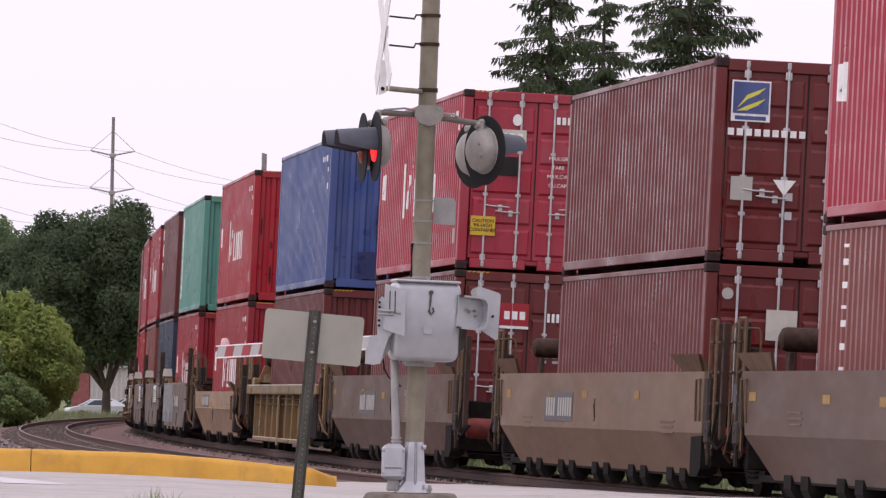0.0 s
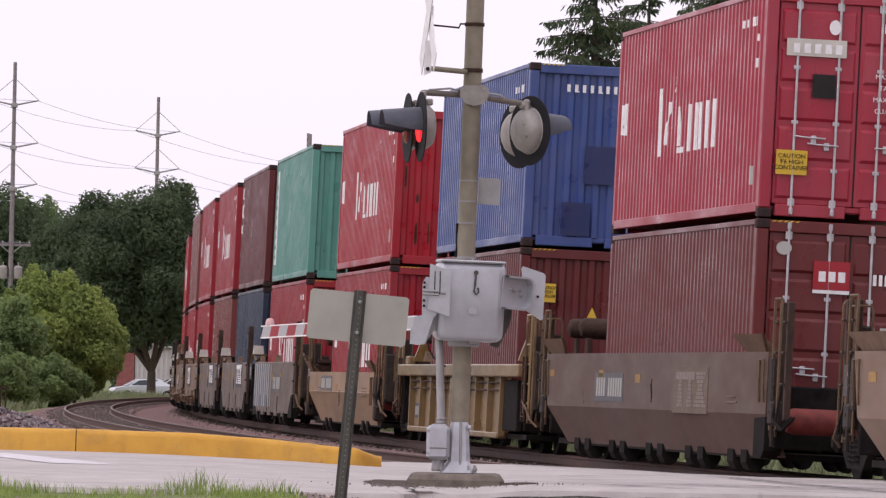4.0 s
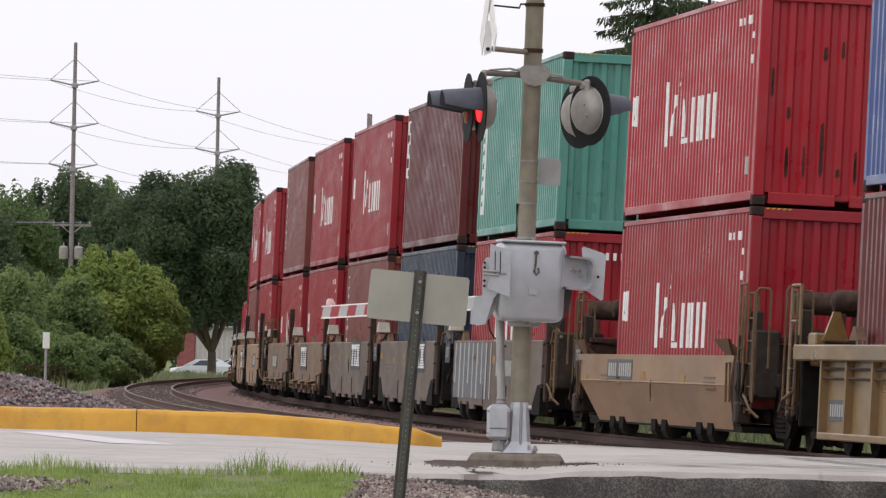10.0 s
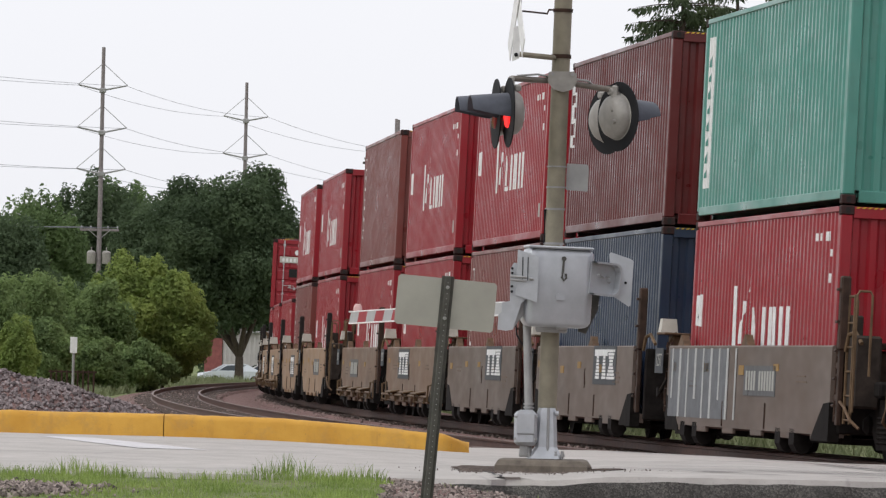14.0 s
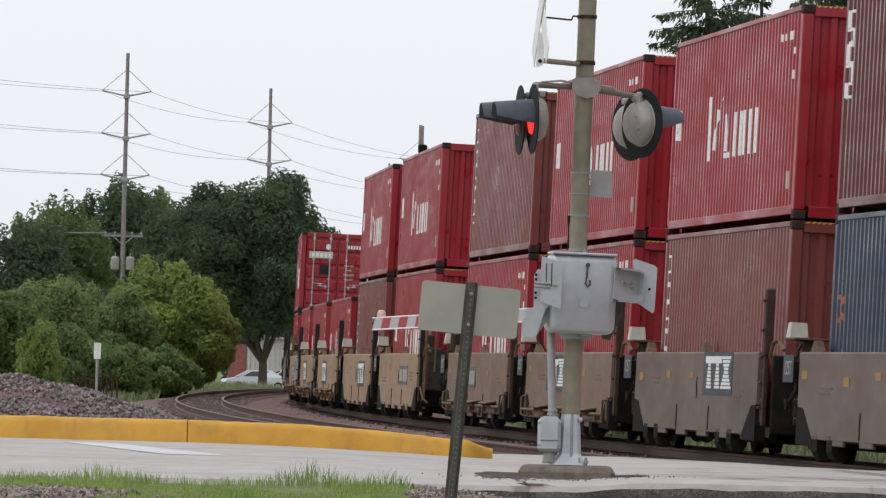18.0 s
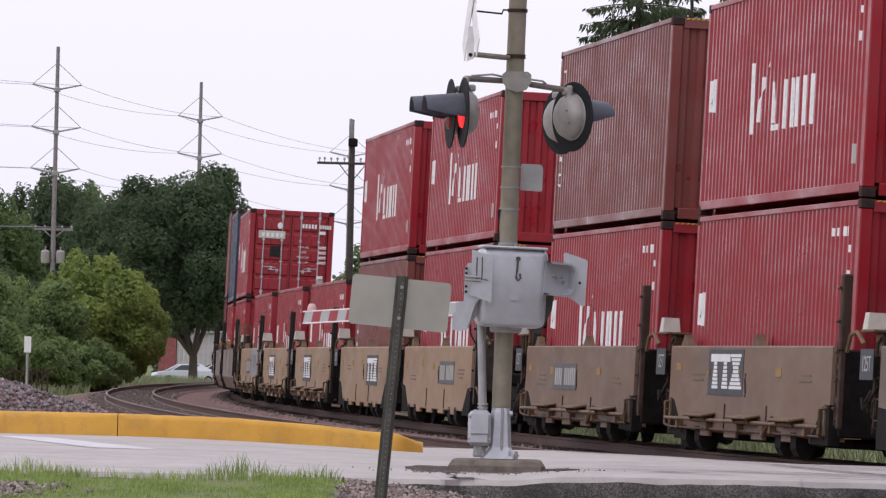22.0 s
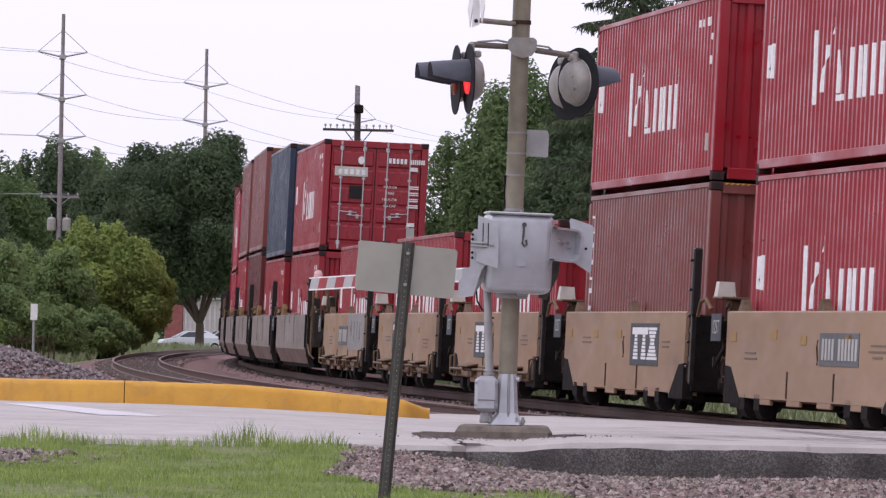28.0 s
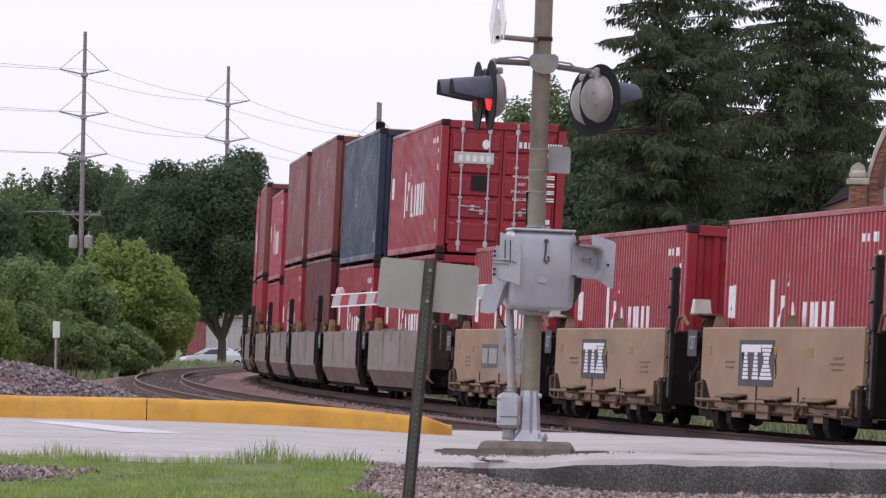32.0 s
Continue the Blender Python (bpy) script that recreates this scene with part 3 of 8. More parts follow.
def stone(g, p, r, rnd):
    """A broken stone of eight uneven corners."""
    n = len(g.v)
    q = Euler((rnd.uniform(0, 6), rnd.uniform(0, 6), rnd.uniform(0, 6))).to_matrix()
    k = [rnd.uniform(0.6, 1.1) * r for _ in range(6)]
    for a, d in (((1, 0, 0), 0), ((0, 1, 0), 1), ((-1, 0, 0), 2), ((0, -1, 0), 3), ((0, 0, 1), 4), ((0, 0, -1), 5)):
        v = q @ Vector(a) * k[d]
        g.v.append((p[0] + v.x, p[1] + v.y, p[2] + v.z))
    for a, b in ((0, 1), (1, 2), (2, 3), (3, 0)):
        g.f += [(n + a, n + b, n + 4), (n + b, n + a, n + 5)]
        g.mi += [0, 0]


tracks()

# ---- shipping containers ----
CL, CW = 12.192, 2.438
MESHES = {}


def cached(key, make):
    if key not in MESHES:
        MESHES[key] = make()
    return MESHES[key]


def wave(n, pitch, depth, start):
    """A trapezoid wave: (along, depth) points."""
    pts = []
    for k in range(n):
        a = start + k * pitch
        pts += [(a, 0.0), (a + 0.34 * pitch, 0.0), (a + 0.5 * pitch, -depth), (a + 0.84 * pitch, -depth)]
    pts.append((start + n * pitch, 0.0))
    return pts


def side_panel(h, col):
    def make():
        g = Geo()
        n = 42
        p = (CL - 0.36) / n
        pts = wave(n, p, 0.042, -(CL - 0.36) / 2)
        z0, z1 = 0.17, h - 0.075
        g.sheet([[(-1.205 - d, y, z) for y, d in pts] for z in (z0, z1)])
        return fixed(g.mesh("side_panel", M[col]))
    return cached(("side", h, col), make)


def frame_mesh(kind, h, col):
    def make():
        g = Geo()
        if kind == "top_rail":
            g.box((-1.189, 0, h - 0.045), (0.06, CL - 0.36, 0.07), 0.008)
        elif kind == "bottom_rail":
            g.box((-1.192, 0, 0.125), (0.05, CL - 0.36, 0.12), 0.008)
        elif kind == "corner_post":
            g.box((-1.137, -CL / 2 + 0.09, h / 2), (0.155, 0.172, h - 0.24), 0.015)
        elif kind == "corner_casting":
            g.box((-1.13, -CL / 2 + 0.09, 0.059), (0.178, 0.180, 0.118), 0.012)
            g.cur = 1
            ring = [(0.052 * math.cos(q * math.pi / 5), 0.034 * math.sin(q * math.pi / 5)) for q in range(10)]
            g.slab([(-CL / 2 + 0.09 + a * 0.8, 0.059 + b * 1.1) for a, b in ring], "x", -1.2205, -1.21)
            g.slab([(-1.13 + b, 0.059 + a * 0.8) for a, b in ring], "y", -CL / 2 - 0.0015, -CL / 2 + 0.01)
            return fixed(g.mesh(kind, [M[col], M["dark"]]))
        elif kind == "roof":
            pts = wave(40, (CL - 0.3) / 40, 0.02, -(CL - 0.3) / 2)
            g.sheet([[(x, y, h - 0.02 + d) for y, d in pts] for x in (-1.16, 1.16)])
        elif kind == "floor":
            g.box((0, 0, 0.12), (2.3, CL - 0.3, 0.06))
        elif kind == "front_wall":
            pts = wave(9, 2.10 / 9, 0.045, -1.05)
            g.sheet([[(x, -CL / 2 + 0.05 - d, z) for x, d in pts] for z in (0.18, h - 0.16)])
        elif kind == "header":
            g.box((0, -CL / 2 + 0.055, h - 0.085), (2.11, 0.10, 0.15), 0.01)
            g.box((0.75, -CL / 2 + 0.01, h - 0.03), (0.3, 0.03, 0.05), 0.005)
        elif kind == "sill":
            g.box((-0.55, -CL / 2 + 0.06, 0.10), (0.9, 0.10, 0.155), 0.01)
            g.box((0.55, -CL / 2 + 0.06, 0.10), (0.9, 0.10, 0.155), 0.01)
            g.box((0, -CL / 2 + 0.10, 0.14), (0.3, 0.06, 0.08), 0.01)
        elif kind == "door":
            g.box((-0.525, -CL / 2 + 0.075, h / 2 + 0.01), (1.035, 0.05, h - 0.34), 0.008)
        elif kind == "door_panel":
            dz = (h - 0.42) / 5
            zc = 0.21 + dz * 0.5
            o = [(-0.98, zc - dz / 2 + 0.075), (-0.08, zc - dz / 2 + 0.075), (-0.08, zc + dz / 2 - 0.075), (-0.98, zc + dz / 2 - 0.075)]
            v = [(x, -CL / 2 + 0.022, z) for x, z in o] + [(x + (0.03 if x > -0.5 else -0.03), -CL / 2 + 0.051, z + (0.04 if z > zc else -0.04)) for x, z in o]
            g.add(v, [(0, 1, 2, 3), (0, 4, 5, 1), (1, 5, 6, 2), (2, 6, 7, 3), (3, 7, 4, 0)])
        elif kind == "gasket":
            g.box((0, -CL / 2 + 0.07, h / 2 + 0.01), (0.035, 0.03, h - 0.36), 0.004)
        elif kind == "lock_rod":
            g.tube((0, -CL / 2 + 0.0, 0.10), (0, -CL / 2 + 0.0, h - 0.06), 0.017, n=8)
            for z in (0.2, 0.62, h * 0.42, h * 0.66, h - 0.2):
                g.box((0, -CL / 2 + 0.012, z), (0.085, 0.03, 0.10 if z in (0.2, h - 0.2) else 0.05), 0.008)
            for z in (0.09, h - 0.075):
                g.box((0, -CL / 2 + 0.0, z), (0.05, 0.05, 0.09), 0.01)
        elif kind == "handle":
            g.bent([(0, -CL / 2 - 0.015, 0), (0.12, -CL / 2 - 0.03, -0.012), (0.40, -CL / 2 - 0.02, -0.02)], 0.012, 6)
            g.box((0.25, -CL / 2 + 0.0, -0.035), (0.07, 0.03, 0.10), 0.008)
        elif kind == "hazard":
            for k in range(5):
                x = -1.03 + 0.075 * k
                g.slab([(x, h - 0.035), (x + 0.038, h - 0.035), (x + 0.065, h - 0.012), (x + 0.027, h - 0.012)], "y", -CL / 2 - 0.006, -CL / 2 + 0.0)
        return fixed(g.mesh(kind, M[col]))
    return cached((kind, h, col), make)


def flip(z=0.0):
    return Matrix.Diagonal((-1, 1, 1, 1))


TURN = pose(0, 0, 0, 0, 0, 180)
WORDS = {"red": "red", "redbright": "bright red", "rose": "sun-faded red", "maroon": "maroon", "dark_maroon": "dark maroon", "brown": "red-brown", "blue": "blue", "navy": "dark blue", "green": "sea-green"}


def plate(g, x0, x1, z0, z1, y):
    g.slab([(x0, z0), (x1, z0), (x1, z1), (x0, z1)], "y", y - 0.003, y + 0.003)


PITCH = (CL - 0.36) / 42
RIDGES = [y for y, _ in wave(42, PITCH, 0.042, -(CL - 0.36) / 2)]


def panel_x(y):
    """How far out the pressed side stands at y."""
    if abs(y) > (CL - 0.36) / 2:
        return -1.217
    u = ((y + (CL - 0.36) / 2) / PITCH) % 1.0
    d = 0.0 if u < 0.34 else (u - 0.34) / 0.16 if u < 0.5 else 1.0 if u < 0.84 else (1 - u) / 0.16
    return -1.205 + 0.042 * d


def skin(outline, out):
    """Paint that follows the pressed side: a convex outline of (y from the near end, z)."""
    pts = [(y - CL / 2, z) for y, z in outline]
    lo, hi = min(p[0] for p in pts), max(p[0] for p in pts)
    rows = [[], []]
    for y in sorted(set([lo, hi] + [p[0] for p in pts] + [r for r in RIDGES if lo < r < hi])):
        zs = []
        for (ya, za), (yb, zb) in zip(pts, pts[1:] + pts[:1]):
            if min(ya, yb) - 1e-9 <= y <= max(ya, yb) + 1e-9:
                if abs(yb - ya) < 1e-9:
                    zs += [za, zb]
                else:
                    zs.append(za + (zb - za) * (y - ya) / (yb - ya))
        x = panel_x(y) - out
        rows[0].append((x, y, min(zs)))
        rows[1].append((x, y, max(zs)))
    return Geo().sheet(rows)


def mark(root, name, outline, mat="white", label=""):
    """A painted patch on the near side: outline of (y from the near end, z)."""
    part(name, skin(outline, 0.003), M[mat], root, label)


def bar(root, y0, y1, z0, z1, mat="white", name="painted_bar"):
    mark(root, name, [(y0, z0), (y1, z0), (y1, z1), (y0, z1)], mat)


def end_patch(root, name, outline, mat, label="", out=0.0):
    """A patch on the near end: outline of (x, z)."""
    g = Geo().slab(outline, "y", -CL / 2 - 0.004 - out, -CL / 2 + 0.002 - out)
    return part(name, g, M[mat], root, label)


def end_bar(root, x0, x1, z0, z1, mat="white", name="painted_bar", label="", out=0.0):
    return end_patch(root, name, [(x0, z0), (x1, z0), (x1, z1), (x0, z1)], mat, label, out)


# plain blocks: a tall one, smaller ones beside it, and a row of low ones
EMBLEM = [
    [(0.10, 0), (0.36, 0), (0.30, 1.45), (0.04, 1.45)],
    [(0.48, 0.22), (0.68, 0.22), (0.94, 1.12), (0.74, 1.12)],
    [(1.10, 1.30), (1.26, 1.46), (1.26, 1.62), (1.14, 1.62)],
    [(1.48, 0), (1.96, 0), (1.90, 0.12), (1.46, 0.12)],
    [(1.42, 0.15), (1.62, 0.15), (1.58, 0.98), (1.38, 0.98)],
    [(2.18, 0), (2.38, 0), (2.34, 0.98), (2.14, 0.98)],
    [(2.64, 0), (2.82, 0), (2.80, 0.98), (2.60, 0.98)],
    [(3.00, 0), (3.22, 0), (3.18, 0.98), (2.98, 0.98)],
    [(3.44, 0), (3.64, 0), (3.62, 0.98), (3.42, 0.98)],
    [(3.82, 0), (4.10, 0), (4.06, 0.98), (3.78, 0.98)],
]


def m_emblem(root, h):
    """A shipping line's wordmark as plain white shapes."""
    z0 = 0.80 + (h - 2.591) * 0.65
    for o in EMBLEM:
        mark(root, "painted_mark", [(8.5 - a * 1.17, z0 + b * 0.65) for a, b in o], "white")


def m_square(root, h):
    z = h * 0.5 - 0.06
    mark(root, "white_label", [(11.36, z), (11.88, z + 0.02), (11.88, z + 0.44), (11.40, z + 0.46)], "white", "small white label")
    part("label_bar", skin([(11.52, z + 0.10), (11.72, z + 0.13), (11.67, z + 0.21), (11.55, z + 0.20)], 0.007), M["logo_grey"], root)
    part("label_bar", skin([(11.55, z + 0.24), (11.69, z + 0.25), (11.66, z + 0.35), (11.60, z + 0.35)], 0.007), M["logo_grey"], root)


def m_code(root, h):
    for k in range(4):
        y = 1.75 - 0.32 * k
        bar(root, y, y + 0.15, h - 0.43, h - 0.33)
    for k in range(2):
        bar(root, 0.75 + 0.25 * k, 0.9 + 0.25 * k, h - 0.44, h - 0.32)
    bar(root, 0.62, 0.74, h - 0.64, h - 0.55)
    bar(root, 0.70, 0.76, h - 0.98, h - 0.86)


def m_lower(root, h):
    mark(root, "small_frame", [(0.62, 0.42), (0.95, 0.42), (0.95, 0.66), (0.62, 0.66)], "patch_grey")


def m_vertical(root, h, y=11.5, z0=0.75, n=10):
    """A column of thin outlined white shapes."""
    z = z0
    for k in range(n):
        w = 0.15 + 0.03 * (k % 3)
        if z + w < h - 0.22:
            bar(root, y + (0.0 if k % 2 else 0.30), y + (0.12 if k % 2 else 0.42), z - 0.01, z + w)
            bar(root, y, y + 0.42, z + w, z + w + 0.04)
            if k % 3 != 1:
                bar(root, y + 0.06, y + 0.40, z - 0.02, z + 0.02)
        z += w + 0.055


def m_strip(root, h):
    mark(root, "white_strip", [(11.35, 0.45), (11.9, 0.45), (11.9, h - 0.28), (11.35, h - 0.28)], "white", "tall white strip")
    z = 0.6
    k = 0
    while z < h - 0.5:
        w = 0.12 + 0.04 * (k % 2)
        g = skin([(11.48, z), (11.76, z), (11.70, z + w), (11.52, z + w)], 0.007)
        part("strip_bar", g, M["green"], root)
        z += w + 0.09
        k += 1


def m_tall(root, h):
    m_vertical(root, h, 10.7, 0.35, 11)


def m_cross(root, h):
    """A small orange cross above a few pale bars."""
    mark(root, "orange_cross", [(11.30, 1.50), (11.40, 1.50), (11.78, 1.86), (11.68, 1.86)], "cross_orange")
    mark(root, "orange_cross", [(11.68, 1.50), (11.78, 1.50), (11.40, 1.86), (11.30, 1.86)], "cross_orange")
    bar(root, 11.30, 11.42, 1.02, 1.16)
    bar(root, 11.55, 11.75, 1.02, 1.10)


def m_caution(root, h):
    """High-cube warning on the end, and a yellow triangle."""
    end_bar(root, -0.91, -0.63, h - 0.86, h - 0.545, "black", "label_border", out=0.004)
    end_bar(root, -0.90, -0.64, h - 0.85, h - 0.555, "sign_yellow", "warning_label", "yellow warning label", 0.007)
    writing("warning_text", "CAUTION\nHIGH\nTRAILER", 0.068, "black", root, T3((-0.77, -CL / 2 - 0.016, h - 0.645)) @ pose(0, 0, 0, 90, 0, 0))
    end_patch(root, "triangle_border", [(-0.145, h - 1.075), (0.045, h - 1.075), (-0.05, h - 0.875)], "black", out=0.004)
    end_patch(root, "warning_triangle", [(-0.13, h - 1.065), (0.03, h - 1.065), (-0.05, h - 0.895)], "sign_yellow", "yellow warning triangle", 0.007)


def m_caution_low(root, h):
    """The same kind of warning, low on a door."""
    end_bar(root, -1.02, -0.62, 0.55, 0.86, "sign_yellow", "warning_label", "yellow warning label", 0.012)
    writing("warning_text", "CAUTION\n9'6 HIGH\nCONTAINER", 0.078, "black", root, T3((-0.82, -CL / 2 - 0.02, 0.76)) @ pose(0, 0, 0, 90, 0, 0))


def m_triangle(root, h):
    end_patch(root, "warning_triangle", [(-0.115, h - 1.04), (0.095, h - 1.04), (-0.01, h - 0.80)], "black", "black triangle border", 0.004)
    end_patch(root, "warning_sign", [(-0.095, h - 1.03), (0.075, h - 1.03), (-0.01, h - 0.825)], "sign_yellow", "yellow warning triangle", 0.007)


def m_frontcode(root, h):
    for k in range(8):
        x = -0.62 + 0.124 * k
        end_bar(root, x, x + 0.052, h - 0.44, h - 0.32, out=0.012)
        if k % 3 == 1:
            end_bar(root, x + 0.052, x + 0.072, h - 0.44, h - 0.42, out=0.012)


def m_patches(root, h):
    end_bar(root, -0.28, 0.22, 1.02, 1.62, "deep_blue", "repair_patch", "darker blue repair patch", 0.004)
    end_bar(root, -0.62, -0.16, 0.20, 0.72, "deep_blue", "repair_patch", "darker blue repair patch", 0.004)


def m_spots(root, h):
    """Scrapes and rust runs on the ridges of the end wall."""
    rnd = random.Random(9)
    for k in range(9):
        x = -1.05 + 2.10 / 9 * k
        for _ in range(rnd.choice((1, 2, 3))):
            z, w, ln = rnd.uniform(0.35, h - 0.7), rnd.uniform(0.015, 0.035), rnd.uniform(0.10, 0.42)
            end_patch(root, "scuff", [(x + 0.04 - w, z), (x + 0.04, z - ln * 0.2), (x + 0.04 + w, z + 0.02), (x + 0.04 + w * 0.6, z + ln), (x + 0.04 - w * 0.7, z + ln * 0.9)], "scrape", out=-0.0485)
    end_bar(root, 1.0, 1.16, 1.05, 1.32, "sign_yellow", "warning_label", "yellow warning label", 0.004)


def m_doors_k(root, h):
    """Door markings: a pale name band, a disc, a dark panel and rows of small bars."""
    o = 0.012
    end_bar(root, -0.95, -0.18, h - 0.84, h - 0.62, "bone", "name_band", "pale name band", o)
    for k in range(5):
        x = -0.86 + 0.135 * k
        end_bar(root, x, x + 0.08, h - 0.80, h - 0.68, "white", out=o + 0.006)
    disc = [(-0.34 + 0.075 * math.cos(a), h - 0.46 + 0.095 * math.sin(a)) for a in [2 * math.pi * i / 16 for i in range(16)]]
    end_patch(root, "white_disc", disc, "white", "round white mark", o)
    end_bar(root, -0.60, -0.30, h - 1.36, h - 1.06, "dark", "dark_panel", "black square panel", o)
    for k in range(5):
        end_bar(root, 0.30 + 0.09 * k, 0.36 + 0.09 * k, h - 0.50, h - 0.38, out=o)
    for k in range(7):
        end_bar(root, 0.80 + 0.05 * k, 0.835 + 0.05 * k, h - 0.50, h - 0.39, out=o)
    end_bar(root, 0.80, 0.98, h - 0.66, h - 0.57, out=o)
    for k, txt in enumerate(("MAX.GR", "TARE", "MAX.CW", "CU.CAP")):
        z = h - 1.08 - 0.145 * k
        writing("small_text", txt, 0.085, "white", root, T3((0.36, -CL / 2 - o - 0.004, z)) @ pose(0, 0, 0, 90, 0, 0))
        for j in range(2):
            end_bar(root, 0.80, 1.02, z + 0.045 * j, z + 0.028 + 0.045 * j, out=o)
    end_bar(root, 0.78, 0.96, h - 1.95, h - 1.86, "white", "white_label", out=o)
    end_bar(root, 0.78, 0.97, h - 2.40, h - 1.98, "patch_grey", "grey_plate", out=o)


def m_doors_flor(root, h):
    o = 0.012
    end_bar(root, -1.0, -0.5, h - 0.80, h - 0.28, "white", "emblem_frame", out=o)
    e = end_bar(root, -0.98, -0.52, h - 0.70, h - 0.30, "blue", "emblem_panel", "blue square emblem with two yellow swooshes", o + 0.004)
    for dz in (0.0, -0.14):
        g = Geo().slab([(-0.93, h - 0.64 + dz * 0.2), (-0.80, h - 0.46 + dz), (-0.56, h - 0.36 + dz), (-0.66, h - 0.45 + dz), (-0.80, h - 0.52 + dz)], "y", -CL / 2 - o - 0.012, -CL / 2 - o - 0.008)
        part("swoosh", g, M["lime"], root)
    end_bar(root, -0.95, -0.55, h - 0.78, h - 0.73, "blue", "name_bar", out=o + 0.004)
    for k in range(9):
        end_bar(root, -1.03 + 0.115 * k, -0.95 + 0.115 * k, h - 0.98, h - 0.89, out=o)
    end_bar(root, -0.96, -0.68, h - 1.80, h - 1.50, "patch_grey", "grey_plate", out=o)
    end_patch(root, "white_triangle", [(-0.42, h - 1.52), (-0.12, h - 1.52), (-0.27, h - 1.72)], "white", "white triangle mark", o)
    for x in (-0.22, 0.30):
        for z in (0.86, 0.62):
            end_bar(root, x - 0.03, x + 0.06, z - 0.05, z + 0.05, "rod", "seal_plate", out=0.02)


def m_doors_plain(root, h):
    o = 0.012
    end_bar(root, -0.42, -0.02, h - 0.95, h - 0.58, "bone", "pale_panel", "pale square panel", o)
    disc = [(-0.93 + 0.075 * math.cos(a), h - 0.38 + 0.075 * math.sin(a)) for a in [2 * math.pi * i / 16 for i in range(16)]]
    end_patch(root, "round_mark", disc, "patch_grey", "round grey-blue mark", o)
    end_bar(root, -0.42, -0.02, h - 0.86, h - 0.56, "bone", "pale_panel", out=o + 0.004)


def m_doors_red(root, h):
    o = 0.012
    end_bar(root, -0.47, 0.0, h - 0.86, h - 0.50, "redbright", "red_plate", "red name plate", o)
    for k in range(3):
        end_bar(root, -0.40 + 0.125 * k, -0.31 + 0.125 * k, h - 0.76, h - 0.63, out=o + 0.005)
    end_bar(root, -0.47, 0.0, h - 0.91, h - 0.865, "white", "white_line", out=o)
    for k in range(4):
        end_bar(root, 0.30 + 0.075 * k, 0.345 + 0.075 * k, h - 0.78, h - 0.64, out=o)
    for k in range(4):
        for r in range(2):
            if r == 0 or k:
                end_bar(root, 0.76 + 0.075 * k, 0.805 + 0.075 * k, h - 0.78 - 0.22 * r, h - 0.64 - 0.22 * r, out=o)
    for x in (0.20, 0.42, 0.74, 0.95):
        end_bar(root, x, x + 0.15, h - 1.36, h - 1.31, "patch_grey", "small_bar", out=o)
        end_bar(root, x, x + 0.12, h - 1.44, h - 1.40, "patch_grey", "small_bar", out=o)
    ring = [(-0.86 + 0.10 * math.cos(a), h - 0.36 + 0.085 * math.sin(a)) for a in [2 * math.pi * i / 16 for i in range(16)]]
    end_patch(root, "round_mark", ring, "patch_grey", "round pale mark", o)


def container(col, h, doors=False, marks=(), end_col=None):
    """One 40-foot box; its origin is at the middle of its base, its near end at -y."""
    feet = "high-cube" if h > 2.7 else "standard"
    root = thing("shipping_container", pose(0, 0, 0), f"weathered {WORDS[col]} corrugated steel {feet} shipping container on a train", "container", "containers on the train")
    ec = end_col or col
    part("side_panel", side_panel(h, col), None, root)
    part("side_panel", side_panel(h, col), None, root, at=TURN)
    for kind in ("top_rail", "bottom_rail"):
        for m in (Matrix.Identity(4), TURN):
            part(kind, frame_mesh(kind, h, col), None, root, at=m)
    for m in (Matrix.Identity(4), TURN, flip(), TURN @ flip()):
        part("corner_post", frame_mesh("corner_post", h, col), None, root, at=m)
        for z in (0.0, h - 0.118):
            part("corner_casting", frame_mesh("corner_casting", h, "casting"), None, root, at=m @ T3((0, 0, z)) if z == 0 else T3((0, 0, z)) @ m)
    part("roof", frame_mesh("roof", h, col), None, root)
    part("floor", frame_mesh("floor", h, col), None, root)
    if h > 2.7:
        part("hazard_stripe", frame_mesh("hazard", h, "sign_yellow"), None, root, "yellow and black hazard stripes")
    for near in (True, False):
        m = Matrix.Identity(4) if near else TURN
        part("header", frame_mesh("header", h, ec), None, root, at=m)
        part("sill", frame_mesh("sill", h, ec), None, root, at=m)
        if near and doors:
            for sg in (1, -1):
                d = part("door", frame_mesh("door", h, ec), None, root, at=m if sg > 0 else flip())
                for k in range(5):
                    part("door_panel", frame_mesh("door_panel", h, ec), None, d, at=T3((0, 0, k * (h - 0.42) / 5)))
                for x in (-0.80, -0.27):
                    part("lock_rod", frame_mesh("lock_rod", h, "rod"), None, d, "galvanised lock rod", at=T3((x, 0, 0)))
                    part("handle", frame_mesh("handle", h, "rod"), None, d, at=T3((x if x < -0.5 else x - 0.36, 0, h * (0.36 if x < -0.5 else 0.33))))
            part("gasket", frame_mesh("gasket", h, "dark"), None, root)
        else:
            part("front_wall", frame_mesh("front_wall", h, ec), None, root, at=m)
    for paint in marks:
        paint(root, h)
    return root


def writing(name, text, size, mat, parent, at, label=""):
    c = bpy.data.curves.new(name, "FONT")
    c.body, c.size, c.extrude, c.align_x, c.space_line = text, size, 0.0015, "CENTER", 0.95
    o = bpy.data.objects.new(name, c)
    scene.collection.objects.link(o)
    me = bpy.data.meshes.new_from_object(o.evaluated_get(bpy.context.evaluated_depsgraph_get()))
    bpy.data.objects.remove(o)
    me.name = name
    me.materials.clear()
    me.materials.append(M[mat])
    return part(name, me, None, parent, label, at=at)


# ---- well cars ----


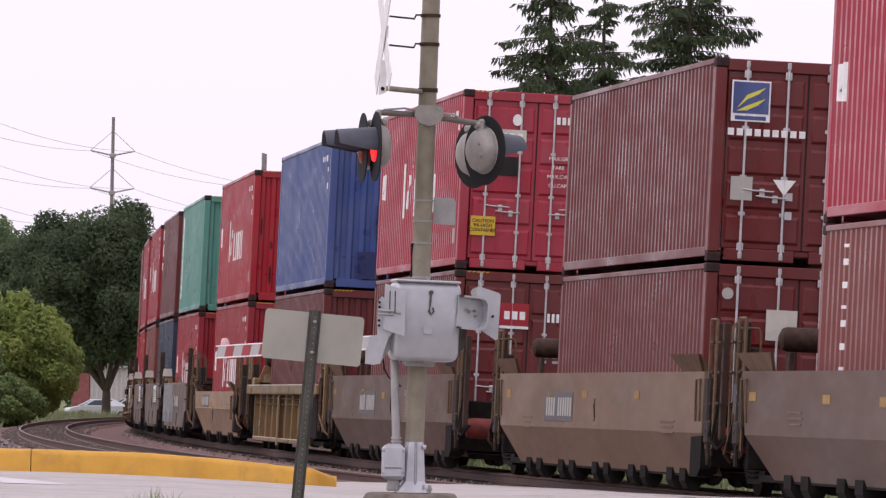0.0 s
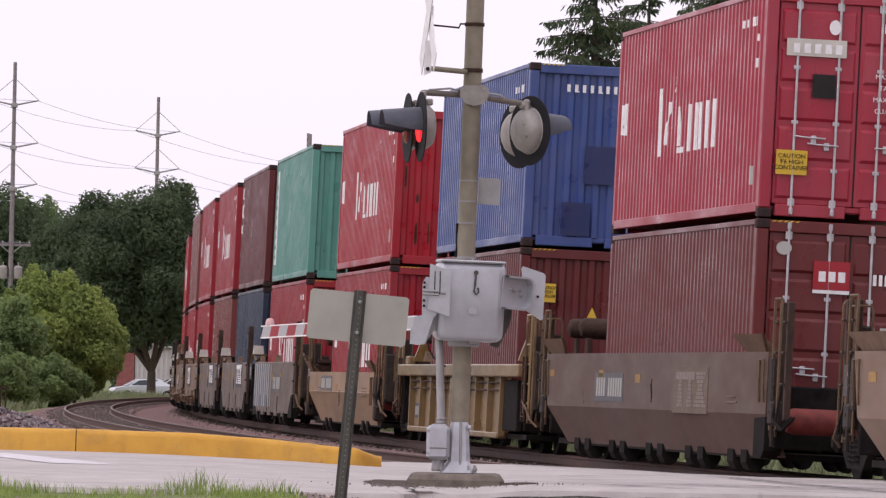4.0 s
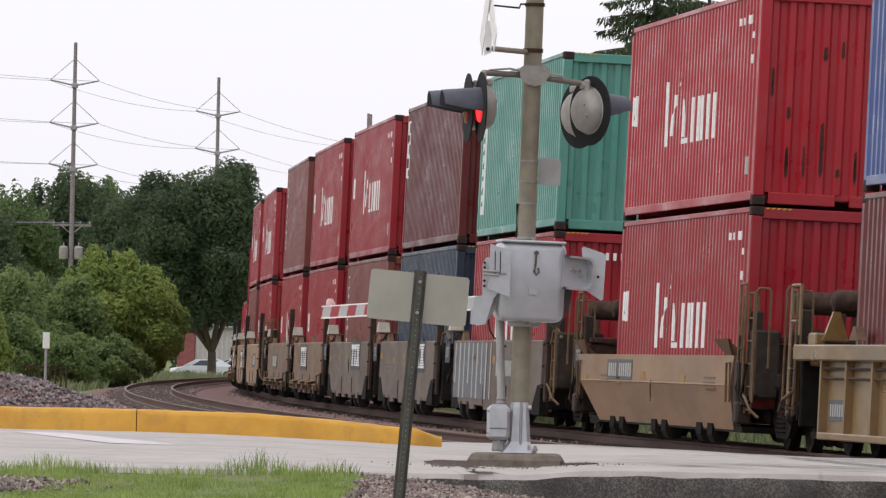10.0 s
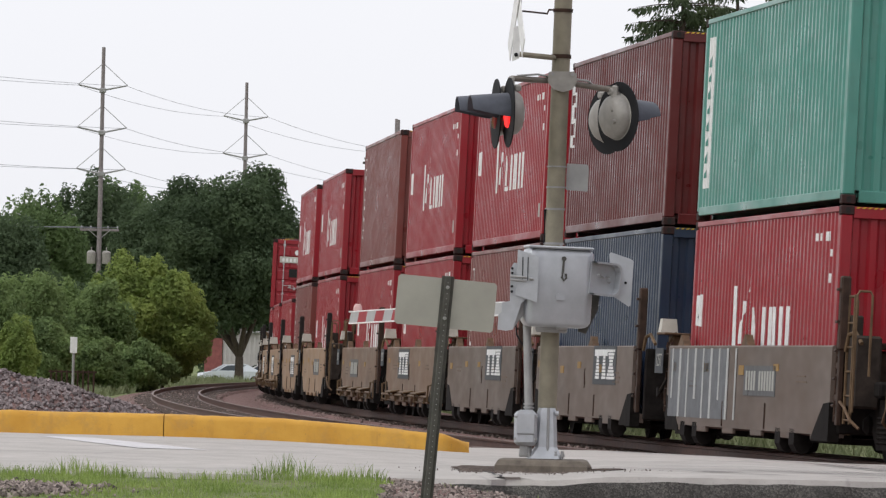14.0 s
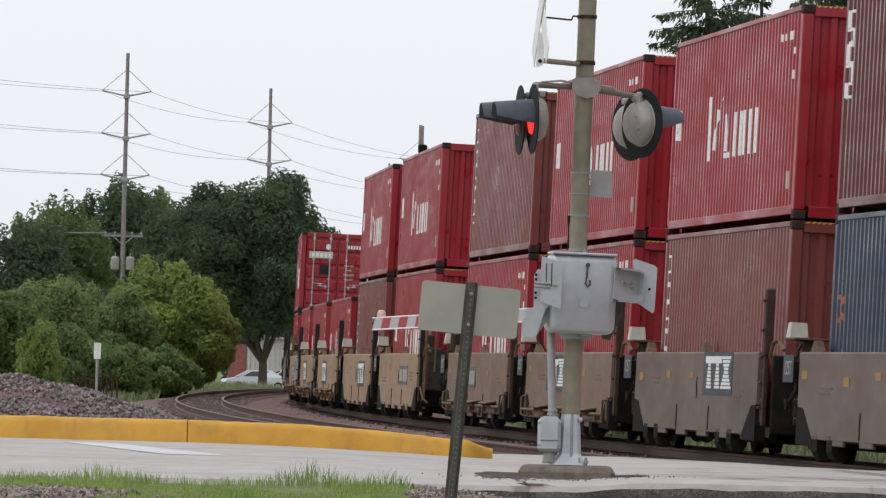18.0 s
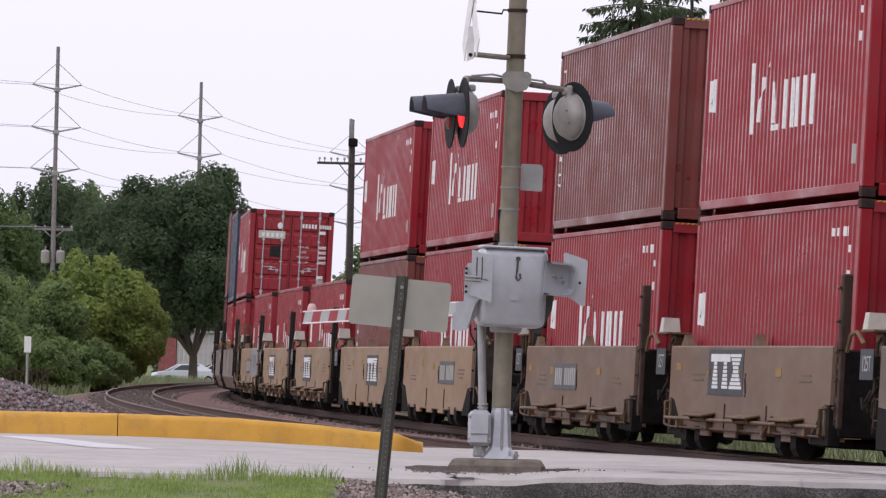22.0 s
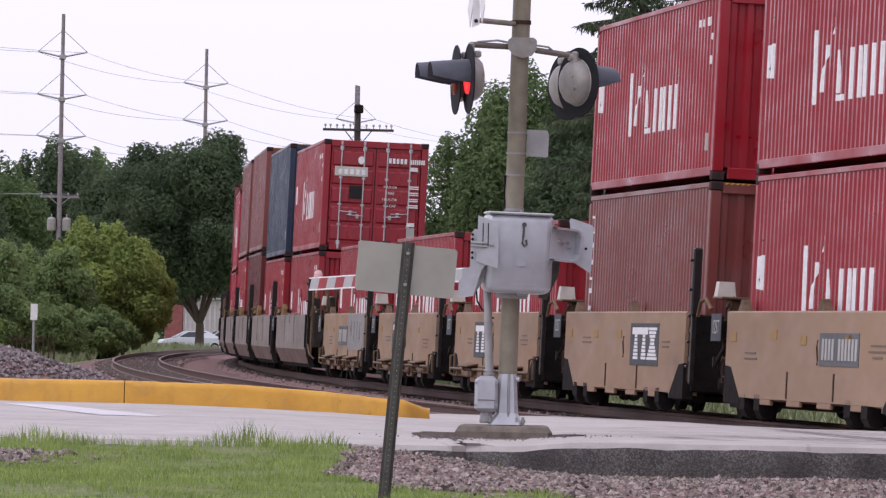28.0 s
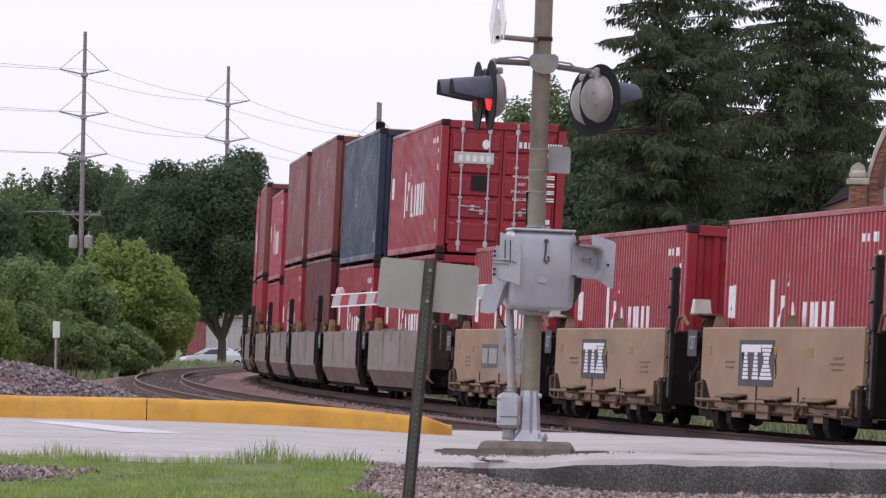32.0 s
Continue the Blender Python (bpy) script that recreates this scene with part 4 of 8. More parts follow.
def wheelset_mesh():
    def make():
        g = Geo()
        for sg in (-1, 1):
            prof = [(0.09, -0.07), (0.12, -0.05), (0.30, -0.035), (0.36, -0.065), (0.42, -0.065), (0.42, 0.03), (0.445, 0.045), (0.445, 0.068), (0.36, 0.068), (0.32, 0.02), (0.12, 0.03), (0.09, 0.05)]
            g.lathe([(r, -d * sg) for r, d in prof], "x", 22, (0.76 * sg, 0, 0))
            g.lathe([(0.07, 0.0), (0.085, 0.02 * sg), (0.085, 0.22 * sg), (0.05, 0.24 * sg)], "x", 10, (0.83 * sg, 0, 0))
        g.tube((-0.8, 0, 0), (0.8, 0, 0), 0.08, n=10)
        return fixed(g.mesh("wheelset", M["under"], True))
    return cached("wheelset", make)


def bogie_mesh():
    def make():
        g = Geo()
        for sg in (-1, 1):
            x = 0.99 * sg
            o = [(-1.1, 0.42), (-1.08, 0.60), (-0.72, 0.64), (-0.45, 0.78), (0.45, 0.78), (0.72, 0.64), (1.08, 0.60), (1.1, 0.42), (0.75, 0.36), (0.45, 0.16), (-0.45, 0.16), (-0.75, 0.36)]
            g.slab(o, "x", x - 0.05, x + 0.05)
            for y in (-0.89, 0.89):
                g.lathe([(0.12, 0), (0.13, 0.04 * sg), (0.07, 0.10 * sg)], "x", 12, (x + 0.05 * sg, y, 0.46))
            for y in (-0.2, 0.0, 0.2):
                for k in range(6):
                    g.lathe([(0.07, -0.02), (0.085, 0.0), (0.07, 0.02)], "z", 10, (x + 0.02 * sg, y, 0.25 + 0.06 * k))
        g.box((0, 0, 0.60), (2.1, 0.34, 0.26), 0.03)
        g.box((0, -0.45, 0.42), (1.6, 0.08, 0.14), 0.01)
        g.box((0, 0.45, 0.42), (1.6, 0.08, 0.14), 0.01)
        return fixed(g.mesh("bogie_frame", M["under"]))
    return cached("bogie_frame", make)


WHEELS = []


def bogie(parent, y):
    b = part("bogie", bogie_mesh(), None, parent, "oily black cast steel wheel truck", at=T3((0, y, -DROP)))
    for dy in (-0.89, 0.89):
        WHEELS.append((part("wheelset", wheelset_mesh(), None, b, "black steel wheels on an axle", at=T3((0, dy, 0.42))), dy))


def rung(g, p, q, r=0.012):
    g.tube(p, q, r, n=6)


# height of the girder's top and of its crease
GIRDER = {"taper": (1.455, 0.69), "low": (1.155, 0.74), "belly": (1.355, 0.55), "straight": (1.37, 0.0), "ledge": (1.37, 0.0), "gold": (1.30, 0.0)}


def well_side(kind, y0, y1):
    """The near side of one well: a thick plate girder, from y0 (near) to y1."""
    g = Geo()
    top, crease = GIRDER[kind]
    if kind in ("straight", "ledge"):
        o = [(-1.30, 0.22), (-1.50, 0.25), (-1.50, top - 0.02), (-1.48, top), (-1.40, top), (-1.40, 0.36), (-1.30, 0.36)]
        g.sheet([[(x, y, z) for x, z in o + o[:1]] for y in (y0, y1)])
        for y in (y0, y1):
            g.add([(x, y, z) for x, z in o], [tuple(range(len(o)))])
        return g
    if kind == "gold":
        # a box beam along the top, a set-back plate below it that ends short of the trucks
        g.box((-1.44, (y0 + y1) / 2, top - 0.10), (0.17, y1 - y0, 0.20), 0.02)
        a, b = y0 + 2.6, y1 - 1.5
        g.slab([(a, 1.12), (b, 1.12), (b, 0.24), (b - 0.25, 0.15), (a + 0.25, 0.15), (a, 0.24)], "x", -1.36, -1.30)
        g.box((-1.40, (a + b) / 2, 0.18), (0.16, b - a - 0.3, 0.09), 0.015)
        return g
    bot = 0.22 if kind == "belly" else 0.17
    xb = -1.36 if kind == "belly" else -1.30
    cut = 0.35 if kind == "belly" else 1.25
    near = {"belly": 0.35, "taper": 0.12, "low": 1.0}[kind]
    v = []
    for x, y, z in ((-1.50, y0, top), (-1.50, y1, top), (-1.50, y0 + 0.25 * near, crease), (-1.50, y1 - 0.25 * cut, crease), (xb, y0 + near, bot), (xb, y1 - cut, bot)):
        v.append((x, y, z))
    w = [(x + 0.10, y, z) for x, y, z in v]
    g.add(v + w, [(0, 1, 3, 2), (6, 8, 9, 7), (8, 10, 11, 9), (0, 6, 7, 1), (0, 2, 8, 6), (2, 4, 10, 8), (1, 7, 9, 3), (3, 9, 11, 5)])
    g.cur = 1
    g.add(v + w, [(2, 3, 5, 4), (4, 5, 11, 10)])
    return g


def car_panel(root, y, z, w, h, mat, name, label="", d=0.0, x=-1.5):
    return part(name, Geo().box((x - 0.004 - d, y, z), (0.008, w, h)), M[mat], root, label)


def car_logo(root, yc, z=0.90, faded=False):
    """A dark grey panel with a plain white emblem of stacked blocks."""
    car_panel(root, yc, z, 2.75, 0.60, "smudge" if faded else "logo_dark", "grey_panel", "dark grey painted panel")
    blocks = [(-1.16, 0.36, 0.14, 0.24)]
    for k in range(7):
        lo, hi = 0.098 - 0.052 * k, 0.138 - 0.052 * k
        w = 0.11 + 0.020 * k
        for x in (-0.79, -0.01):
            blocks.append((x - w, x + w, lo, hi))
    for k in range(9):
        lo, hi = 0.200 - 0.052 * k, 0.240 - 0.052 * k
        d = 0.16 + abs(k - 3.5) * 0.07
        blocks.append((0.82 - d, 0.82 + d, lo, hi))
    for a, b, lo, hi in blocks:
        car_panel(root, yc - (a + b) / 2, z + (lo + hi) / 2, b - a, hi - lo, "dust_grey" if faded else "white", "white_block", d=0.006)


def car_number(root, yc, z=0.92, w=2.6, h=0.40):
    car_panel(root, yc, z, w, h, "logo_grey", "number_panel", "grey panel with pale bars")
    for k in range(11):
        if k != 4:
            y = yc + w / 2 - 0.20 - k * (w - 0.36) / 10.3
            car_panel(root, y - 0.06, z, 0.13, 0.65 * h, "patch_grey", "painted_bar", d=0.006)


def well_car(kind, col, y0, y1, near_bogie=None, far_bogie=None, logo=None, seed=0, stripes=False, patch=False):
    """One platform; y counts from the middle of its container. logo: (what, share from the far end)."""
    rnd = random.Random(seed)
    word = {"tan": "tan", "tanbrown": "brown", "greycar": "greyish tan", "sand": "sandy tan", "palegrey": "pale grey", "gold": "yellow"}[col]
    shape = {"gold": "ribbed", "straight": "flat-sided", "ledge": "step-railed", "taper": "tapered", "low": "low tapered", "belly": "bellied"}[kind]
    root = thing("well_car", pose(0, 0, 0), f"weathered {word} {shape} double-stack well car of a train", "rail car", "well cars of the train")
    m = M[col]
    skin_mats = [m, M["rust_sheet"] if kind == "belly" else m]
    part("side_girder", well_side(kind, y0, y1), skin_mats, root)
    part("side_girder", well_side(kind, -y1, -y0), skin_mats, root, at=TURN)
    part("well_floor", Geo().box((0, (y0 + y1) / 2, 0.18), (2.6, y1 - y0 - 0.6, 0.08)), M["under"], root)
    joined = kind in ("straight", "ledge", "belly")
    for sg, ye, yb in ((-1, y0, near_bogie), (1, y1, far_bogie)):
        # bulkhead that closes the well, its black standing in for shadow between cars
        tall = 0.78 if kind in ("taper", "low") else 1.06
        part("end_bulkhead", Geo().box((0, sg * (max(abs(ye), 6.2) + 0.04), 0.27 + tall / 2), (2.80, 0.10, tall), 0.02), M["under"], root, "end bulkhead, black for the shade between cars")
        if yb is not None:
            ln = abs(yb - ye) + 0.5
            g = Geo()
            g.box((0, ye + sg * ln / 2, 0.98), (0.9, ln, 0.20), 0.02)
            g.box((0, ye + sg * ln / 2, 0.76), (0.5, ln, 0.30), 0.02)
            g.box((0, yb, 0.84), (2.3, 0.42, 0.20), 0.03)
            part("end_platform", g, M["under"], root, "black end platform")
            bogie(root, yb)
        # ladder irons at the girder's ends
        for sx in (-1, 1):
            g = Geo()
            x, y = 1.45 * sx, ye + sg * 0.10
            for dy in (0.0, 0.36):
                g.tube((x, y + sg * dy, 0.42), (x, y + sg * dy, 1.42), 0.02, n=6)
            for z in (0.5, 0.75, 1.0, 1.25):
                g.tube((x, y, z), (x, y + sg * 0.36, z), 0.014, n=6)
            part("ladder", g, M["rustiron"], root, "rusty ladder irons")
    if joined:
        # tall guide post at the near end, a deck with a pale box beside the far end
        for sx in (-1, 1):
            g = Geo().box((1.46 * sx, y0 - 0.42, 1.10), (0.06, 0.14, 1.44), 0.01)
            g.box((1.45 * sx, y0 - 0.43, 1.77), (0.12, 0.17, 0.92), 0.02)
            for z in (0.62, 0.95, 1.30, 1.66, 2.06):
                g.tube((1.53 * sx, y0 - 0.50, z), (1.53 * sx, y0 - 0.36, z), 0.022, n=6)
            g.box((1.44 * sx, y0 - 0.20, 1.12), (0.05, 0.45, 0.08), 0.01)
            g.box((1.44 * sx, y0 - 0.20, 0.72), (0.05, 0.45, 0.08), 0.01)
            part("guide_post", g, M["black_post"] if kind == "belly" or col == "sand" else M["guide_dark"], root, "grimy dark steel guide post")
            g = Geo().bent([(sx * 1.42, y0 - 0.50, 1.30), (sx * 1.40, y0 - 0.58, 1.50), (sx * 1.36, y0 - 0.80, 1.54), (sx * 1.32, y0 - 1.05, 1.40)], 0.028, 6)
            part("sloping_brace", g, M["tube"], root)
        g = Geo().box((-1.18, y1 + 0.85, 1.545), (0.66, 0.8, 0.035), 0.01)
        g.box((-1.26, y1 + 0.85, 1.34), (0.20, 0.4, 0.38), 0.02)
        g.tube((-1.45, y1 + 0.55, 1.36), (-1.28, y1 + 0.85, 1.56), 0.02, n=6)
        part("end_deck", g, M["guide"], root)
        if kind != "belly":
            part("pale_box", taperbox((-1.38, y1 + 1.0, 1.563), (0.25, 0.30, 0.20)), M["bone"], root, "pale bone-white box")
        g = Geo()
        for k, (dy, zt) in enumerate(((0.30, 1.30), (0.62, 1.22), (1.05, 1.34))):
            g.tube((-1.40 + 0.05 * k, y1 + dy, 0.40), (-1.40 + 0.05 * k, y1 + dy, zt), 0.03, n=6)
        g.box((-1.1, y1 + 0.6, 0.95), (0.5, 0.8, 0.12), 0.02)
        g.box((-1.0, y1 + 0.7, 0.62), (0.5, 0.9, 0.16), 0.02)
        part("draft_gear", g, M["gear"], root, "grimy dark steelwork")
        for k in range(4):
            q = Geo().bent([(-1.38, y1 + 0.30 + 0.25 * k, 1.0 - 0.05 * k), (-1.45, y1 + 0.36 + 0.25 * k, 0.70), (-1.42, y1 + 0.50 + 0.25 * k, 0.48 + 0.06 * k), (-1.34, y1 + 0.62 + 0.25 * k, 0.62)], 0.016, 6)
            part("air_hose", q, M["gear"], root)
        q = Geo().lathe([(0.05, -0.24), (0.10, -0.20), (0.11, 0.0), (0.10, 0.20), (0.05, 0.24)], "z", 12, (-1.33, y1 + 0.72, 0.78))
        part("spring_pot", q, M["gear"], root, smooth=True)
        q = Geo().box((-1.36, y1 + 0.30, 1.18), (0.16, 0.22, 0.30), 0.02)
        part("valve_box", q, M["gear"], root)
        car_panel(root, y1 + 0.48, 1.15, 0.78, 0.36, "plate_blue", "capacity_plate", "dark slate plate", x=-1.56)
        part("plate_bracket", Geo().box((-1.47, y1 + 0.48, 1.15), (0.17, 0.10, 0.20), 0.01), M["gear"], root)
        writing("plate_text", "125T", 0.26, "patch_grey", root, T3((-1.572, y1 + 0.48, 1.07)) @ pose(0, 0, 0, 90, 0, -90))
        g = Geo().bent([(-1.46, y1 + 0.2, 0.92), (-1.52, y1 + 0.5, 0.70), (-1.50, y1 + 0.9, 0.62), (-1.46, y1 + 1.2, 0.75)], 0.02, 6)
        part("brake_hose", g, M["under"], root)
    # triangular corner guides
    spots = [] if kind == "belly" else [y1 - 0.55, y1 - 6.3] if joined else [y1 - 3.4] if kind == "gold" else []
    for sx in (-1, 1):
        for yy in spots:
            g = Geo().slab([(yy - 0.34, 1.355), (yy + 0.34, 1.355), (yy + 0.13, 1.47), (yy + 0.05, 1.525), (yy - 0.05, 1.525), (yy - 0.13, 1.47)], "x", sx * 1.36 - 0.05, sx * 1.36 + 0.05)
            part("corner_guide", g, M["guide"], root, "rust-brown corner guide")
    if kind == "belly":
        for sx in (-1, 1):
            # ochre guide lobes over both ends, a black end post that leans in with the belly
            for yy, w in ((y0 + 0.75, 0.75), (y1 - 0.70, 0.55)):
                g = Geo().slab([(yy - w, 1.35), (yy + w, 1.35), (yy + w * 0.85, 1.52), (yy + w * 0.4, 1.64), (yy - w * 0.4, 1.64), (yy - w * 0.85, 1.52)], "x", sx * 1.36 - 0.05, sx * 1.36 + 0.05)
                part("corner_guide", g, M["lobe"], root, "ochre rusty corner guide")
            g = Geo().slab([(sx * 1.40, 1.36), (sx * 1.53, 1.36), (sx * 1.53, 0.68), (sx * 1.39, 0.16), (sx * 1.26, 0.16), (sx * 1.40, 0.68)], "y", y0 - 0.14, y0 - 0.02)
            part("end_post", g, M["black_post"], root, "black end post of the well")
    if kind in ("straight", "ledge"):
        for sx in (-1, 1):
            for share in (0.24, 0.84):
                for dy in (-0.55, 0.55):
                    yy = y0 + share * (y1 - y0) + dy
                    c = 1.38 * sx
                    g = Geo().slab([(c - 0.12, 0.30), (c - 0.12, 0.10), (c - 0.07, 0.01), (c, -0.02), (c + 0.07, 0.01), (c + 0.12, 0.10), (c + 0.12, 0.30)], "y", yy - 0.20, yy + 0.20)
                    part("bottom_lug", g, M["under"], root)
            for k in range(6):
                part("edge_tab", Geo().box((1.47 * sx, y0 + 0.9 + k * (y1 - y0 - 1.8) / 5, 0.215), (0.05, 0.9, 0.085), 0.01), m, root)
            for share in (0.36, 0.62):
                part("edge_rib", Geo().box((1.505 * sx, y0 + share * (y1 - y0), 0.44), (0.02, 0.05, 0.34), 0.006), M["rustiron"], root)
            # black sheet over each girder end, standing in for the notch's shade
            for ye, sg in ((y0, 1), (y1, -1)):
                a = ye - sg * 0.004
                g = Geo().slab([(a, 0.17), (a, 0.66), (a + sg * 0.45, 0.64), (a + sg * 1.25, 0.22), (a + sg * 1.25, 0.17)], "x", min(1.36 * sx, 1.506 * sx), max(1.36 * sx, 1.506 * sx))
                part("end_recess", g, M["under"], root, "black sheet painted as shade at the girder's end")
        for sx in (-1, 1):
            part("lower_frame", Geo().box((1.24 * sx, (y0 + y1) / 2, 0.20), (0.12, y1 - y0 - 0.2, 0.12)), M["under"], root, "black lower frame")
    if kind == "ledge":
        for sx in (-1, 1):
            part("grab_rail", Geo().tube((1.585 * sx, y0 + 0.25, 0.385), (1.585 * sx, y1 - 0.25, 0.385), 0.024, n=8), M["tube"], root, "brown pipe rail")
            part("lower_rail", Geo().tube((1.54 * sx, y0 + 0.3, 0.27), (1.54 * sx, y1 - 0.3, 0.27), 0.014, n=6), M["guide"], root)
            for yy, sg in ((y0 + 0.25, 1), (y1 - 0.25, -1)):
                g = Geo().bent([(1.50 * sx, yy - sg * 0.06, 0.62), (1.585 * sx, yy - sg * 0.04, 0.60), (1.585 * sx, yy, 0.30), (1.50 * sx, yy + sg * 0.10, 0.25)], 0.022, 6)
                g.slab([(yy - 0.05, 0.28), (yy + 0.05, 0.28), (yy + 0.05, 0.66), (yy - 0.05, 0.66)], "x", 1.515 * sx - 0.012, 1.515 * sx + 0.012)
                part("rail_bracket", g, M["tube"], root)
            for yy in (0.20, 0.46, 0.74):
                c = y0 + yy * (y1 - y0)
                step = part("step_plate", Geo().box((1.60 * sx, c, 0.455), (0.20, 1.5, 0.03), 0.008, pose(0, 0, 0, 0, 12 * sx, 0)), M["tube"], root, "worn brown step plate")
                for dy in (-0.55, 0.55):
                    g = Geo().slab([(1.50 * sx, 0.355), (1.60 * sx, 0.355), (1.66 * sx, 0.435), (1.50 * sx, 0.445)], "y", c + dy - 0.02, c + dy + 0.02)
                    part("step_bracket", g, M["guide"], step)
            for k in range(5):
                yy = y0 + (k + 0.5) * (y1 - y0) / 5
                part("pipe_clip", Geo().box((1.545 * sx, yy, 0.33), (0.09, 0.07, 0.16), 0.01), M["tube"], root)
            yy = y0 + 0.33 * (y1 - y0)
            g = Geo().bent([(1.57 * sx, yy - 0.45, 0.46), (1.60 * sx, yy - 0.15, 0.30), (1.58 * sx, yy + 0.10, 0.22), (1.56 * sx, yy + 0.30, 0.40)], 0.030, 6)
            part("brake_pipe", g, M["guide"], root)
    if kind == "gold":
        a, b = y0 + 2.6, y1 - 1.5
        for sx in (-1, 1):
            # black box in place of the shade beside the set-back plate
            part("end_recess", Geo().box((1.36 * sx, a - 0.9, 0.66), (0.10, 1.75, 0.80), 0.02), M["under"], root, "black box painted as a shaded recess")
            part("middle_post", Geo().box((1.47 * sx, (a + b) / 2, 0.57), (0.05, 0.22, 1.0), 0.012), m, root)
            for k in range(9):
                yy = a + 0.1 + k * (b - a - 0.2) / 8
                part("rib", Geo().slab([(yy - 0.05, 0.17), (yy + 0.05, 0.17), (yy + 0.05, 1.10), (yy - 0.05, 1.10)], "x", min(sx * 1.36, sx * 1.46), max(sx * 1.36, sx * 1.46)), m, root)
                if k < 8:
                    for z in (0.89, 1.01):
                        part("brace_bar", Geo().tube((1.42 * sx, yy + 0.05, z), (1.42 * sx, yy + (b - a) / 8 - 0.08, z), 0.018, n=6), M["rustiron"], root)
            if sx < 0:
                part("number_panel", Geo().box((-1.365, b - 0.85, 0.50), (0.012, 1.1, 0.26)), M["logo_grey"], root, "grey panel with pale bars")
                for q in range(6):
                    part("painted_bar", Geo().box((-1.374, b - 0.45 - 0.15 * q, 0.50), (0.008, 0.07, 0.15)), M["patch_grey"], root)
            part("rail_box", Geo().box((1.40 * sx, y1 - 0.9, 1.37), (0.12, 0.5, 0.16), 0.02), m, root)
        for ye, sg in ((y0, -1), (y1, 1)):
            for sx in (-1, 1):
                g = Geo()
                for dy in (0.15, 0.75):
                    g.tube((sx * 1.42, ye + sg * dy, 0.55), (sx * 1.42, ye + sg * dy, 2.05), 0.024, n=8)
                g.tube((sx * 1.42, ye + sg * 0.15, 2.05), (sx * 1.42, ye + sg * 0.75, 2.05), 0.024, n=8)
                for z in (0.7, 1.0, 1.3, 1.6):
                    g.tube((sx * 1.42, ye + sg * 0.15, z), (sx * 1.42, ye + sg * 0.75, z), 0.018, n=8)
                part("end_ladder", g, M["gold"], root, "yellow end ladder")
            for sx in (-1, 1):
                g = Geo().slab([(sx * 1.22 - 0.16, 1.36), (sx * 1.22 + 0.16, 1.36), (sx * 1.22 + 0.04, 1.72), (sx * 1.22 - 0.04, 1.72)], "y", ye - sg * 1.2 - 0.05, ye - sg * 1.2 + 0.05)
                part("corner_guide", g, m, root)
            part("bolster_box", Geo().box((0, ye + sg * 0.3, 1.15), (2.6, 0.9, 0.22), 0.02), m, root)
    if kind in ("taper", "low"):
        top = GIRDER[kind][0]
        for sx in (-1, 1):
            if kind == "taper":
                # near-end notch: its shade is put in as a black sheet
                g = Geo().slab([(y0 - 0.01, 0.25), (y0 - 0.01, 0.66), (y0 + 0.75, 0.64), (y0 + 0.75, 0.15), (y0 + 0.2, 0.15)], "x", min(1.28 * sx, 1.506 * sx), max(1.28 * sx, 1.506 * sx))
                part("end_recess", g, M["under"], root, "black sheet painted as shade at the girder's end")
            else:
                part("side_ledge", Geo().box((1.503 * sx, (y0 + y1) / 2, 0.76), (0.02, y1 - y0 - 0.7, 0.03), 0.01), m, root)
            pairs = 5 if kind == "taper" else 3
            for k in range(pairs):
                for dy in (-0.5, 0.5):
                    yy = y0 + 1.2 + (k + 0.5) * (y1 - y0 - 2.4) / pairs + dy
                    c = 1.22 * sx
                    g = Geo().slab([(c - 0.12, 0.24), (c - 0.12, 0.08), (c - 0.07, -0.01), (c, -0.04), (c + 0.07, -0.01), (c + 0.12, 0.08), (c + 0.12, 0.24)], "y", yy - 0.22, yy + 0.22)
                    part("bottom_lug", g, M["under"], root)
            for ye, sg in ((y0, 1), (y1, -1)):
                # bent grab iron and a bracket plate beside the girder's end
                g = Geo().bent([(1.52 * sx, ye + sg * 0.12, top - 0.62), (1.53 * sx, ye + sg * 0.12, top - 0.10), (1.53 * sx, ye + sg * 0.42, top - 0.10), (1.52 * sx, ye + sg * 0.42, top - 0.62)], 0.016, 6)
                part("grab_iron", g, M["tube"], root)
                g = Geo().box((1.44 * sx, ye - sg * 0.12, top - 0.38), (0.10, 0.26, 0.62), 0.02)
                g.box((1.40 * sx, ye - sg * 0.30, top - 0.75), (0.22, 0.34, 0.30), 0.03)
                g.tube((1.47 * sx, ye - sg * 0.34, 0.30), (1.47 * sx, ye - sg * 0.34, top - 0.10), 0.028, n=6)
                part("corner_gear", g, M["gear"], root, "grimy dark steelwork")
        for ye, sg in ((y0, 1), (y1, -1)):
            for sx in (-1, 1):
                # funnel flap that guides the box into the well, wider at its top
                g = Geo()
                ln = 2.0 if kind == "taper" else 1.1
                v = [(sx * 1.47, ye + sg * 0.35, top - 0.01), (sx * 1.47, ye + sg * (ln - 0.3), top - 0.01), (sx * 1.60, ye - sg * 0.02, top + 0.215), (sx * 1.60, ye + sg * (ln + 0.15), top + 0.215)]
                w = [(x - sx * 0.04, y, z) for x, y, z in v]
                g.add(v + w, [(0, 1, 3, 2), (4, 6, 7, 5), (0, 4, 5, 1), (2, 3, 7, 6), (0, 2, 6, 4), (1, 5, 7, 3)])
                flap = part("loading_flap", g, M["flap"], root, "brown sloping loading flap")
                g = Geo().slab([(sx * 1.24, top - 0.02), (sx * 1.46, top - 0.02), (sx * 1.57, top + 0.18), (sx * 1.50, top + 0.18)], "y", ye + sg * 0.36, ye + sg * 0.40)
